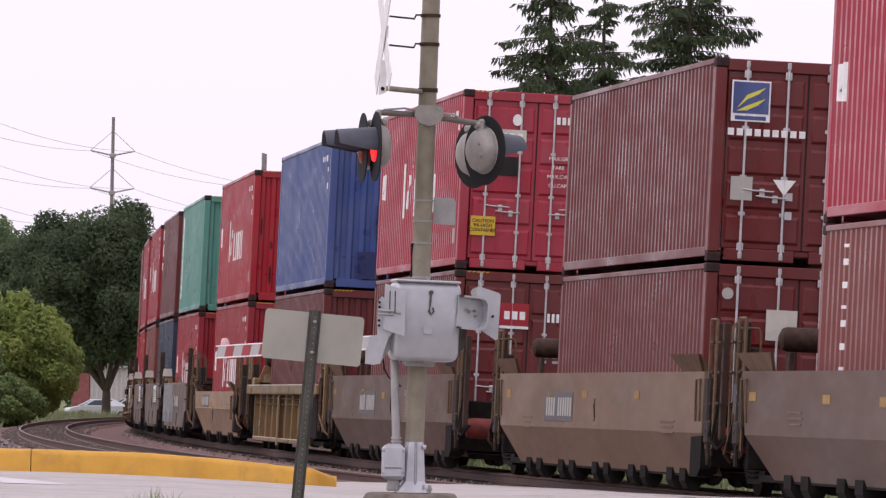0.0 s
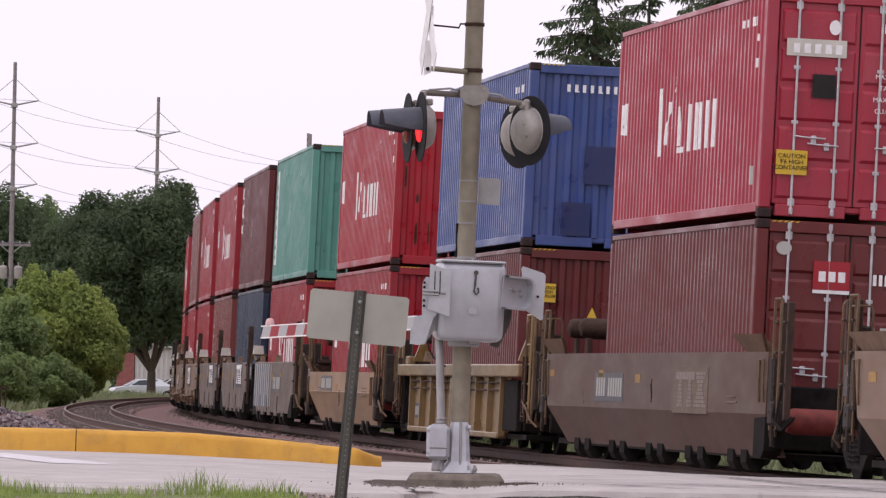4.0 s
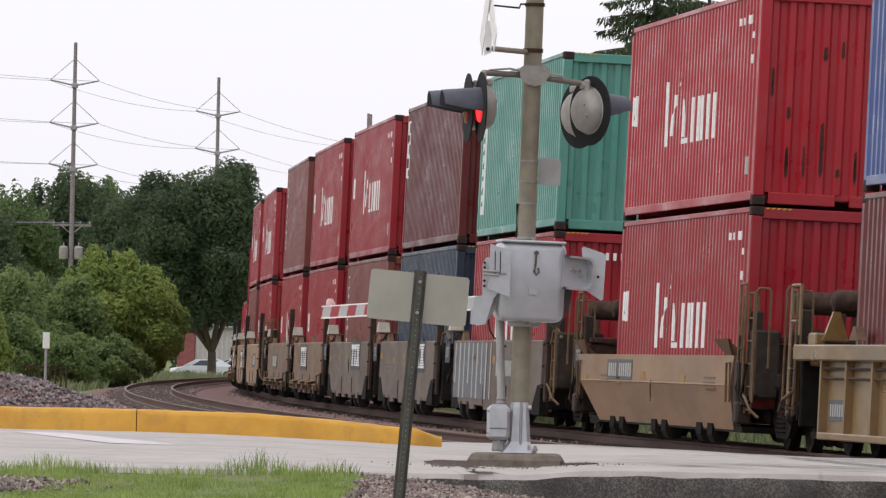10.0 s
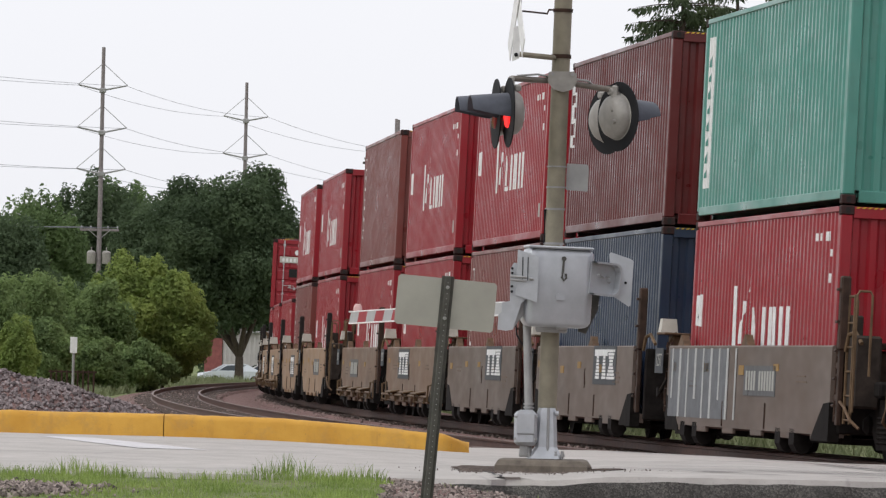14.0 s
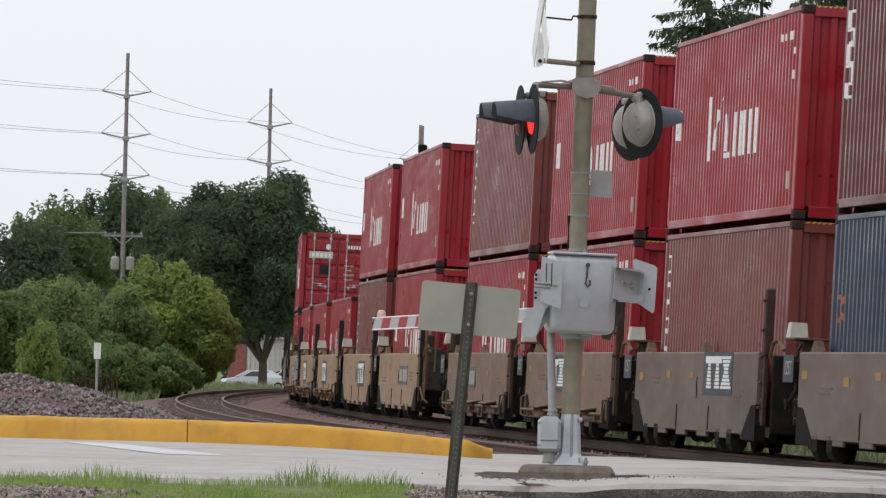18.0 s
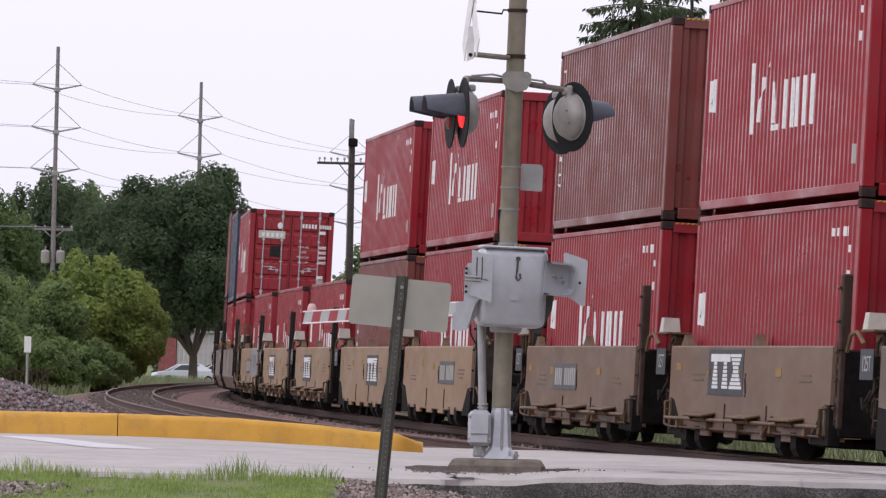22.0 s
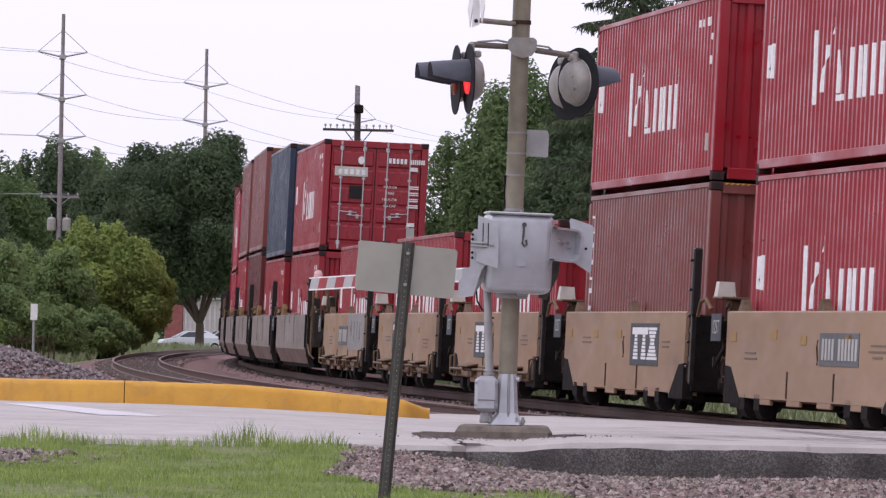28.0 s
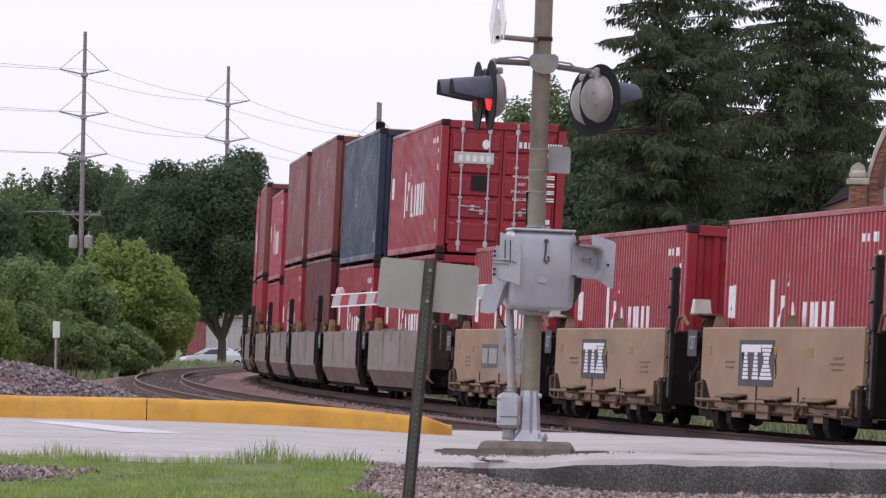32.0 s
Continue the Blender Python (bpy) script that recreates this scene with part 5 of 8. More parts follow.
                part("flap_web", g, M["guide"], flap)
            if kind == "taper":
                for x, z in ((-1.40, 2.06), (1.40, 2.06)):
                    for dy in (0.34, 0.86):
                        g = Geo().box((x, ye - sg * dy, z - 0.72), (0.08, 0.11, 1.44), 0.012)
                        for q in (0.25, 0.62, 1.0):
                            g.tube((x * 1.05, ye - sg * dy - 0.07, z - q), (x * 1.05, ye - sg * dy + 0.07, z - q), 0.02, n=6)
                        part("guide_post", g, M["guide_dark"], root, "rusty brown steel guide post")
            g = Geo()
            for dy in (0.1, 0.55):
                g.tube((-1.46, ye - sg * dy, 0.5), (-1.46, ye - sg * dy, 2.1), 0.018, n=6)
            g.tube((-1.46, ye - sg * 0.1, 2.1), (-1.46, ye - sg * 0.55, 2.1), 0.018, n=6)
            part("end_handrail", g, M["tube"], root)
            g = Geo().lathe([(0.04, -0.42), (0.14, -0.38), (0.16, -0.30), (0.16, 0.30), (0.14, 0.38), (0.04, 0.42)], "x", 16, (-0.95, ye - sg * 0.55, 0.62))
            part("reservoir", g, M["dull_red"], root, "dull red brake air reservoir", smooth=True)
            for k in range(3):
                g = Geo().bent([(-1.42, ye - sg * (0.2 + 0.2 * k), 1.05), (-1.50, ye - sg * (0.3 + 0.2 * k), 0.72 - 0.06 * k), (-1.46, ye - sg * (0.55 + 0.2 * k), 0.50), (-1.36, ye - sg * (0.8 + 0.2 * k), 0.66)], 0.018, 6)
                part("brake_hose", g, M["under"], root)
        car_panel(root, y1 + 0.35, 1.12, 0.7, 0.36, "plate_blue", "capacity_plate", "blue-grey plate", x=-1.46)
        writing("plate_text", "125T", 0.26, "patch_grey", root, T3((-1.472, y1 + 0.35, 1.04)) @ pose(0, 0, 0, 90, 0, -90))
    # machinery at the outer ends of a car
    for sg, ye, yb in ((-1, y0, near_bogie), (1, y1, far_bogie)):
        if yb is None or (joined and sg > 0 and yb < 8.2):
            continue
        d = root
        g = Geo().lathe([(0.03, -0.03), (0.05, -0.04), (0.05, 0.04), (0.03, 0.03)], "y", 12)
        for k in range(24):
            a0, a1 = 2 * math.pi * k / 24, 2 * math.pi * (k + 1) / 24
            g.tube((0.33 * math.cos(a0), 0, 0.33 * math.sin(a0)), (0.33 * math.cos(a1), 0, 0.33 * math.sin(a1)), 0.022, n=6)
        for k in range(5):
            a0 = 2 * math.pi * k / 5
            g.tube((0, 0, 0), (0.33 * math.cos(a0), 0, 0.33 * math.sin(a0)), 0.014, n=6)
        part("brake_wheel", g, M["rustiron"], root, "rusty hand-brake wheel", at=T3((0.55, ye + sg * 0.75, 2.0)))
        q = Geo().box((0.55, ye + sg * 0.85, 1.66), (0.22, 0.16, 0.62), 0.03)
        q.tube((0.55, ye + sg * 0.70, 2.0), (0.55, ye + sg * 0.92, 2.0), 0.05, n=10)
        part("brake_stand", q, M["under"], root)
        g = Geo().lathe([(0.05, -0.50), (0.13, -0.46), (0.15, -0.40), (0.15, 0.40), (0.13, 0.46), (0.05, 0.50)], "x", 16, (-0.40, ye + sg * 0.9, 1.88))
        part("air_tank", g, M["rustiron"], root, "dark rusty air tank", smooth=True)
        g = Geo().box((-0.1, ye + sg * 0.5, 1.38), (2.4, 0.7, 0.08), 0.01)
        for x in (-0.75, -0.05):
            g.box((x, ye + sg * 0.9, 1.56), (0.06, 0.26, 0.34), 0.01)
        g.box((0.2, ye + sg * 0.75, 1.55), (0.25, 0.3, 0.3), 0.03)
        g.box((-1.1, ye + sg * 0.45, 1.1), (0.5, 0.5, 0.45), 0.03)
        part("end_deck", g, M["rustiron"], root)
        for sx in (-1, 1):
            g = Geo()
            y = ye + sg * 0.5
            for dy in (0.0, 0.42):
                g.tube((1.40 * sx, y + sg * dy, 0.4), (1.40 * sx, y + sg * dy, 2.0), 0.020, n=6)
            for z in (0.45, 0.75, 1.05, 1.35, 1.65, 1.98):
                g.tube((1.40 * sx, y, z), (1.40 * sx, y + sg * 0.42, z), 0.014, n=6)
            part("end_ladder", g, M["tube"], root, "yellow-brown end ladder")
            for k, (dy, zt, dx) in enumerate(((0.25, 1.98, 1.44), (1.15, 2.04, 1.42))):
                q = Geo().bent([(dx * sx, ye + sg * dy, 0.55), (dx * sx, ye + sg * dy, zt - 0.05), (dx * sx - 0.03 * sx, ye + sg * dy, zt), (dx * sx - 0.16 * sx, ye + sg * dy, zt), (dx * sx - 0.19 * sx, ye + sg * dy, zt - 0.05), (dx * sx - 0.19 * sx, ye + sg * dy, 1.0)], 0.017, 6)
                part("handrail", q, M["tube"], root, "yellow-brown bent handrail")
            q = Geo().box((1.22 * sx, ye + sg * 0.75, 1.05), (0.34, 0.5, 0.9), 0.03)
            q.box((1.30 * sx, ye + sg * 0.45, 1.50), (0.16, 0.22, 0.5), 0.02)
            part("brake_gear", q, M["gear"], root, "grimy dark brake gear")
        g = Geo().box((0, ye + sg * (abs(yb - ye) + 1.2), 0.86), (0.3, 1.0, 0.28), 0.03)
        g.box((0, ye + sg * (abs(yb - ye) + 1.8), 0.86), (0.26, 0.35, 0.30), 0.05)
        part("coupler", g, M["under"], root)
        g = Geo().bent([(-1.45, ye + sg * 0.2, 0.72), (-1.47, ye + sg * 0.9, 0.60), (-1.45, ye + sg * 1.2, 0.45), (-1.35, ye + sg * 1.3, 0.35)], 0.02, 6)
        part("uncoupling_bar", g, M["guide"], root)
    # faded yellow squares, rows of small stencilled bars, dents
    if kind != "gold":
        top = GIRDER[kind][0]
        for q in (0.05, 0.28, 0.47, 0.70) if kind != "belly" else ():
            y = y1 - q * (y1 - y0) + rnd.uniform(-0.25, 0.25)
            car_panel(root, y, top - 0.33 + rnd.uniform(-0.05, 0.05), 0.42, rnd.uniform(0.09, 0.13), "old_yellow", "yellow_patch", "faded yellow square")
        for q in (0.18, 0.86) if kind != "belly" else ():
            y, z = y1 - q * (y1 - y0) + rnd.uniform(-0.3, 0.3), rnd.uniform(0.82, 1.02)
            for k in range(rnd.choice((2, 3))):
                car_panel(root, y + rnd.uniform(-0.05, 0.05), z - 0.07 * k, rnd.uniform(0.6, 1.1), 0.022, "smudge", "painted_bar")
        if kind == "belly":
            # folded lashing tabs over the top edge, a rubbed vertical seam
            for k in range(3 if near_bogie is not None else 1):
                y = y0 + 5.6 + 2.1 * k
                part("lashing_tab", Geo().slab([(-1.515, top - 0.20), (-1.51, top + 0.015), (-1.40, top + 0.05), (-1.38, top + 0.03), (-1.49, top - 0.01), (-1.503, top - 0.20)], "y", y - 0.38, y + 0.38), m, root)
            for q in (0.3, 0.62):
                y = y1 - q * (y1 - y0)
                part("plate_seam", Geo().box((-1.503, y, 1.0), (0.012, 0.05, 0.62)), M["rust_sheet"], root)
        else:
            y = y1 - 0.52 * (y1 - y0) + rnd.uniform(-0.3, 0.3)
            g = Geo().bent([(-1.505, y, top - 0.36), (-1.512, y + 0.03, top - 0.44), (-1.508, y - 0.04, top - 0.60), (-1.505, y, top - 0.66)], 0.010, 5)
            part("tie_hook", g, M["rustiron"], root)
    marks = [logo] if logo and isinstance(logo[0], str) else (logo or [])
    for q in marks:
        z = q[2] if len(q) > 2 else 0.90
        if q[0] == "logo":
            car_logo(root, y1 - q[1] * (y1 - y0), z, col == "tanbrown")
        else:
            car_number(root, y1 - q[1] * (y1 - y0), z, h=0.30 if kind == "low" else 0.40)
    if patch:
        car_panel(root, y0 + 2.4, 0.98, 4.6, 0.74, "overpaint", "overpaint_patch", "pale grey overpainted patch")
        for k in range(4):
            car_panel(root, y0 + 1.2 + 0.8 * k, 1.0 + 0.05 * (k % 2), 0.10, 0.40 - 0.08 * (k % 2), "graffiti", "painted_bar", d=0.006)
    if stripes:
        car_panel(root, y1 - 2.9, 0.84, 5.4, 0.96, "graffiti", "grey_patch", "grey overpainted patch")
        for k in range(9):
            y = y1 - 0.5 - 0.72 * k
            lo = 0.36 if k % 3 else 0.62
            car_panel(root, y, (lo + 1.33) / 2, 0.11 + 0.05 * (k % 2), 1.33 - lo, "pale_stripe", "pale_stripe", "pale vertical stripe", d=0.006)
    return root


def taperbox(c, s):
    x, y, z = s[0] / 2, s[1] / 2, s[2]
    v = [(c[0] + i * x, c[1] + j * y, c[2]) for i, j in ((-1, -1), (1, -1), (1, 1), (-1, 1))] + [(c[0] + i * x * 0.82, c[1] + j * y * 0.82, c[2] + z) for i, j in ((-1, -1), (1, -1), (1, 1), (-1, 1))]
    return Geo().add(v, [(3, 2, 1, 0), (4, 5, 6, 7), (0, 1, 5, 4), (1, 2, 6, 5), (2, 3, 7, 6), (3, 0, 4, 7)])


M["guide"] = plain("rust_brown_paint", (0.135, 0.082, 0.048), 0.7, 0.1, 0.4, 6)
M["guide_dark"] = plain("dark_rust_paint", (0.052, 0.029, 0.020), 0.7, 0.1, 0.45, 6)
M["tube"] = plain("yellow_brown_tube_paint", (0.15, 0.095, 0.052), 0.6, 0.1, 0.35, 6)
M["logo_dark"] = plain("dark_slate_panel", (0.06, 0.063, 0.07), 0.6, 0, 0.25, 9)
M["flap"] = plain("brown_flap_paint", (0.17, 0.105, 0.068), 0.7, 0.0, 0.3, 4)
M["plate_blue"] = plain("dark_slate_plate", (0.060, 0.064, 0.074), 0.6, 0.1, 0.2, 6)
M["dust_grey"] = plain("dusty_grey_paint", (0.235, 0.195, 0.17), 0.8, 0, 0.3, 10, 0)
M["old_yellow"] = plain("faded_yellow_patch", (0.33, 0.20, 0.07), 0.7, 0, 0.25, 12, 0.05)
M["smudge"] = plain("smudged_grey", (0.17, 0.125, 0.095), 0.8, 0, 0.3, 14, 0)
M["graffiti"] = plain("grey_overpaint", (0.155, 0.16, 0.17), 0.7, 0, 0.2, 5, 0.05)
M["overpaint"] = plain("pale_grey_overpaint", (0.27, 0.255, 0.245), 0.7, 0, 0.2, 5, 0.05)
M["pale_stripe"] = plain("pale_grey_paint", (0.46, 0.46, 0.45), 0.7, 0, 0.15, 8, 0.05)
M["cross_orange"] = plain("orange_paint", (0.42, 0.13, 0.05), 0.6, 0, 0.2, 8, 0.05)
M["gear"] = plain("grimy_brown_steel", (0.040, 0.029, 0.023), 0.75, 0.15, 0.5, 7)
M["black_post"] = plain("glossy_black_paint", (0.020, 0.015, 0.014), 0.38, 0.1, 0.4, 6)
M["lobe"] = plain("ochre_rust_paint", (0.19, 0.105, 0.040), 0.75, 0, 0.4, 5)
M["dull_red"] = plain("dull_red_primer", (0.16, 0.032, 0.026), 0.65, 0.1, 0.35, 7)
M["lime"] = plain("yellow_green_paint", (0.62, 0.60, 0.10), 0.6, 0, 0.1, 8, 0.05)

# ---- the train ----


def travel(t):
    """How far the train has rolled by t seconds."""
    return 6.1503 * t + 0.00137 * t * t + 0.000241 * t ** 3


HC, STD, FLOOR = 2.896, 2.591, 0.268


def m_vert_high(root, h):
    m_vertical(root, h, 11.6, 1.5, 5)


K = (m_emblem, m_square, m_code, m_lower)
# near end of each box at the start, lower box, upper box, and the car that carries them
UNITS = [
    (-31.0, ("brown", HC, False, (m_tall,)), ("rose", HC, False, (m_square, m_lower)), ("taper", "tanbrown", -8.6, 9.1, None, 10.4, ("logo", 0.58, 0.98))),
    (-11.31, ("maroon", STD, True, (m_doors_plain,)), ("maroon", STD, True, (m_doors_flor,)), ("taper", "tan", -8.0, 9.9, None, 11.8, ("number", 0.335, 0.98))),
    (13.0, ("maroon", HC, True, (m_doors_red,)), ("rose", HC, True, K + (m_doors_k, m_caution_low)), ("taper", "tanbrown", -9.0, 10.0, None, 9.0, [("number", 0.33, 0.98), ("logo", 0.70, 0.96)])),
    (35.0, ("dark_maroon", HC, False, (m_caution,)), ("blue", HC, False, (m_code, m_patches, m_frontcode)), ("gold", "gold", -8.9, 8.6, -7.6, 7.4, None)),
    (55.27, ("red", HC, False, K), ("redbright", HC, False, K + (m_spots,)), ("low", "sand", -7.0, 8.2, -8.4, 9.4, ("number", 0.3, 0.93))),
    (75.68, ("red", HC, False, K + (m_frontcode,)), ("green", HC, False, (m_strip, m_triangle)), ("straight", "greycar", -7.6, 6.2, -8.9, 7.8, ("number", 0.60))),
    (91.23, ("navy", HC, False, (m_lower, m_cross)), ("dark_maroon", HC, False, (m_vert_high, m_triangle)), ("straight", "greycar", -5.6, 6.6, None, 7.8, ("logo", 0.73, 1.07))),
    (106.86, ("brown", HC, False, (m_vertical,)), ("red", HC, False, K), ("straight", "greycar", -5.6, 6.6, None, 7.8, ("logo", 0.70, 1.07))),
    (122.76, ("red", HC, False, (m_square, m_code)), ("red", HC, False, K), ("ledge", "tan", -6.3, 6.0, None, 7.8, ("logo", 0.375, 1.02))),
    (138.21, ("red", HC, False, K), ("brown", HC, False, (m_vertical,)), ("ledge", "tan", -6.1, 6.2, None, 8.8, ("number", 0.39))),
    (158.48, ("red", HC, False, K), ("red", STD, False, K), ("straight", "sand", -6.2, 6.1, -8.9, 7.8, ("number", 0.66))),
    (174.35, ("brown", HC, False, (m_vertical,)), ("red", STD, False, K), ("straight", "sand", -6.3, 6.0, None, 7.8, ("logo", 0.69))),
    (190.1, ("red", STD, False, K), None, ("ledge", "sand", -6.3, 6.0, None, 7.8, ("logo", 0.37))),
    (205.9, ("red", STD, False, K), None, ("ledge", "sand", -6.3, 6.0, None, 7.8, ("logo", 0.38))),
    (221.6, ("red", STD, False, K), None, ("ledge", "sand", -6.1, 6.2, None, 8.8, ("number", 0.5))),
    (241.81, ("red", STD, False, K), ("red", STD, True, K + (m_doors_k,)), ("belly", "palegrey", -7.2, 6.4, -8.9, 7.8, None)),
    (257.9, ("red", STD, False, K), ("navy", HC, False, (m_lower,)), ("belly", "palegrey", -6.2, 6.2, None, 7.8, None)),
    (273.8, ("dark_maroon", HC, False, ()), ("brown", HC, False, ()), ("belly", "palegrey", -6.2, 6.2, None, 7.8, None)),
    (288.6, ("red", HC, False, K), ("brown", HC, False, (m_lower,)), ("belly", "palegrey", -6.2, 6.2, None, 7.8, None)),
    (304.4, ("rose", STD, False, (m_square,)), ("rose", STD, False, K), ("belly", "palegrey", -6.2, 6.2, None, 8.8, None)),
    (324.6, ("red", HC, False, ()), ("brown", HC, False, ()), ("belly", "palegrey", -6.2, 6.2, -8.8, 7.8, None)),
    (340.4, ("rose", HC, False, ()), ("rose", HC, False, K), ("belly", "palegrey", -6.2, 6.2, None, 7.8, None)),
    (356.2, ("red", HC, False, ()), ("red", HC, False, K), ("belly", "palegrey", -6.2, 6.2, None, 7.8, None)),
    (372.0, ("red", HC, False, ()), ("red", HC, False, K), ("belly", "palegrey", -6.2, 6.2, None, 7.8, None)),
]
MOVING = []


def consist():
    for k, (s, low, up, car) in enumerate(UNITS):
        mid = s + CL / 2
        kind, col, y0, y1, nb, fb, logo = car
        w = well_car(kind, col, y0, y1, nb, fb, logo, k, stripes=k == 5, patch=k == 14)
        MOVING.append((w, mid, 0.0))
        c = container(low[0], low[1], low[2], low[3])
        MOVING.append((c, mid, FLOOR))
        if up:
            c = container(up[0], up[1], up[2], up[3])
            MOVING.append((c, mid, FLOOR + low[1] + 0.02))


consist()


def motions():
    """All that moves: the cars and their boxes roll along the curve, and the wheels turn."""
    stops = [2.0 * k for k in range(17)]
    for ob, mid, z in MOVING:
        walk(ob, [(t, track(mid - travel(t)) @ T3((0, 0, z))) for t in stops])
    # the wheels roll without slipping, keyed at every sixth of a turn
    turns = [0.0]
    while turns[-1] < SECONDS:
        turns.append(turns[-1] + 0.085)
    turns[-1] = SECONDS
    for ob, dy in WHEELS:
        walk(ob, [(t, pose(0, dy, 0.42, math.degrees(travel(t) / 0.42) % 360.0)) for t in turns])

# ---- the crossing signal with its gate ----
M["arm_pipe"] = plain("weathered_pipe", (0.20, 0.175, 0.15), 0.6, 0.2, 0.3, 8)
M["lens"] = plain("red_glass_lens", (0.25, 0.01, 0.01), 0.2, 0, 0.1, 5, 0)


def glow():
    m, nt, b = nodes("lit_red_lens")
    b.inputs["Base Color"].default_value = (0.5, 0.01, 0.01, 1)
    b.inputs["Emission Color"].default_value = (1.0, 0.03, 0.03, 1)
    b.inputs["Emission Strength"].default_value = 1.5
    nt.links.new(mix(nt, ramp(nt, tex(nt, 60, 2, kind="voronoi"), 0.1, 0.5), (1.0, 0.006, 0.010), (0.8, 0.02, 0.02)), b.inputs["Emission Color"])
    return m


M["lit"] = glow()


def lamp_unit(parent, at, lit):
    """One flasher: local +y is the way it faces."""
    g = Geo().lathe([(0.03, -0.006), (0.302, -0.006), (0.305, 0.0), (0.302, 0.006), (0.03, 0.006)], "y", 40)
    disc = part("background_disc", g, M["black"], parent, "round black background disc", at=at)
    g = Geo().lathe([(0.03, -0.128), (0.09, -0.124), (0.145, -0.108), (0.180, -0.075), (0.196, -0.036), (0.199, -0.012), (0.208, -0.008)], "y", 32)
    g.box((0, -0.07, 0.215), (0.08, 0.06, 0.06), 0.012)
    g.box((0, -0.02, 0.19), (0.07, 0.03, 0.05), 0.008)
    g.tube((0.11, -0.10, -0.05), (0.11, -0.14, -0.05), 0.02, n=8)
    g.tube((0.08, -0.11, 0.05), (0.08, -0.136, 0.05), 0.012, n=8)
    part("housing", g, M["lampback"], disc, "light grey domed lamp housing", smooth=True)
    g = Geo().lathe([(0.135, 0.008), (0.125, 0.024), (0.08, 0.036), (0.02, 0.04)], "y", 28)
    part("lens", g, M["lit"] if lit else M["lens"], disc, "red lens", smooth=True)
    # the visor: a half tube whose lower edge rises toward its tip
    n, rows = 22, []
    for q in range(9):
        y = 0.335 * q / 8
        lo = -14 + 30 * (q / 8) ** 1.2
        rows.append([lo + (180 - 2 * lo) * i / n for i in range(n + 1)])
    out = []
    for r, order in ((0.172, range(9)), (0.166, range(8, -1, -1))):
        for q in order:
            y = 0.335 * q / 8
            out.append([(r * math.cos(radians(a)), y + 0.012 * math.sin(radians(a)), r * math.sin(radians(a)) - 0.03 * q / 8) for a in rows[q]])
    part("hood", Geo().sheet(out), M["hood"], disc, "dark grey visor hood", smooth=True)


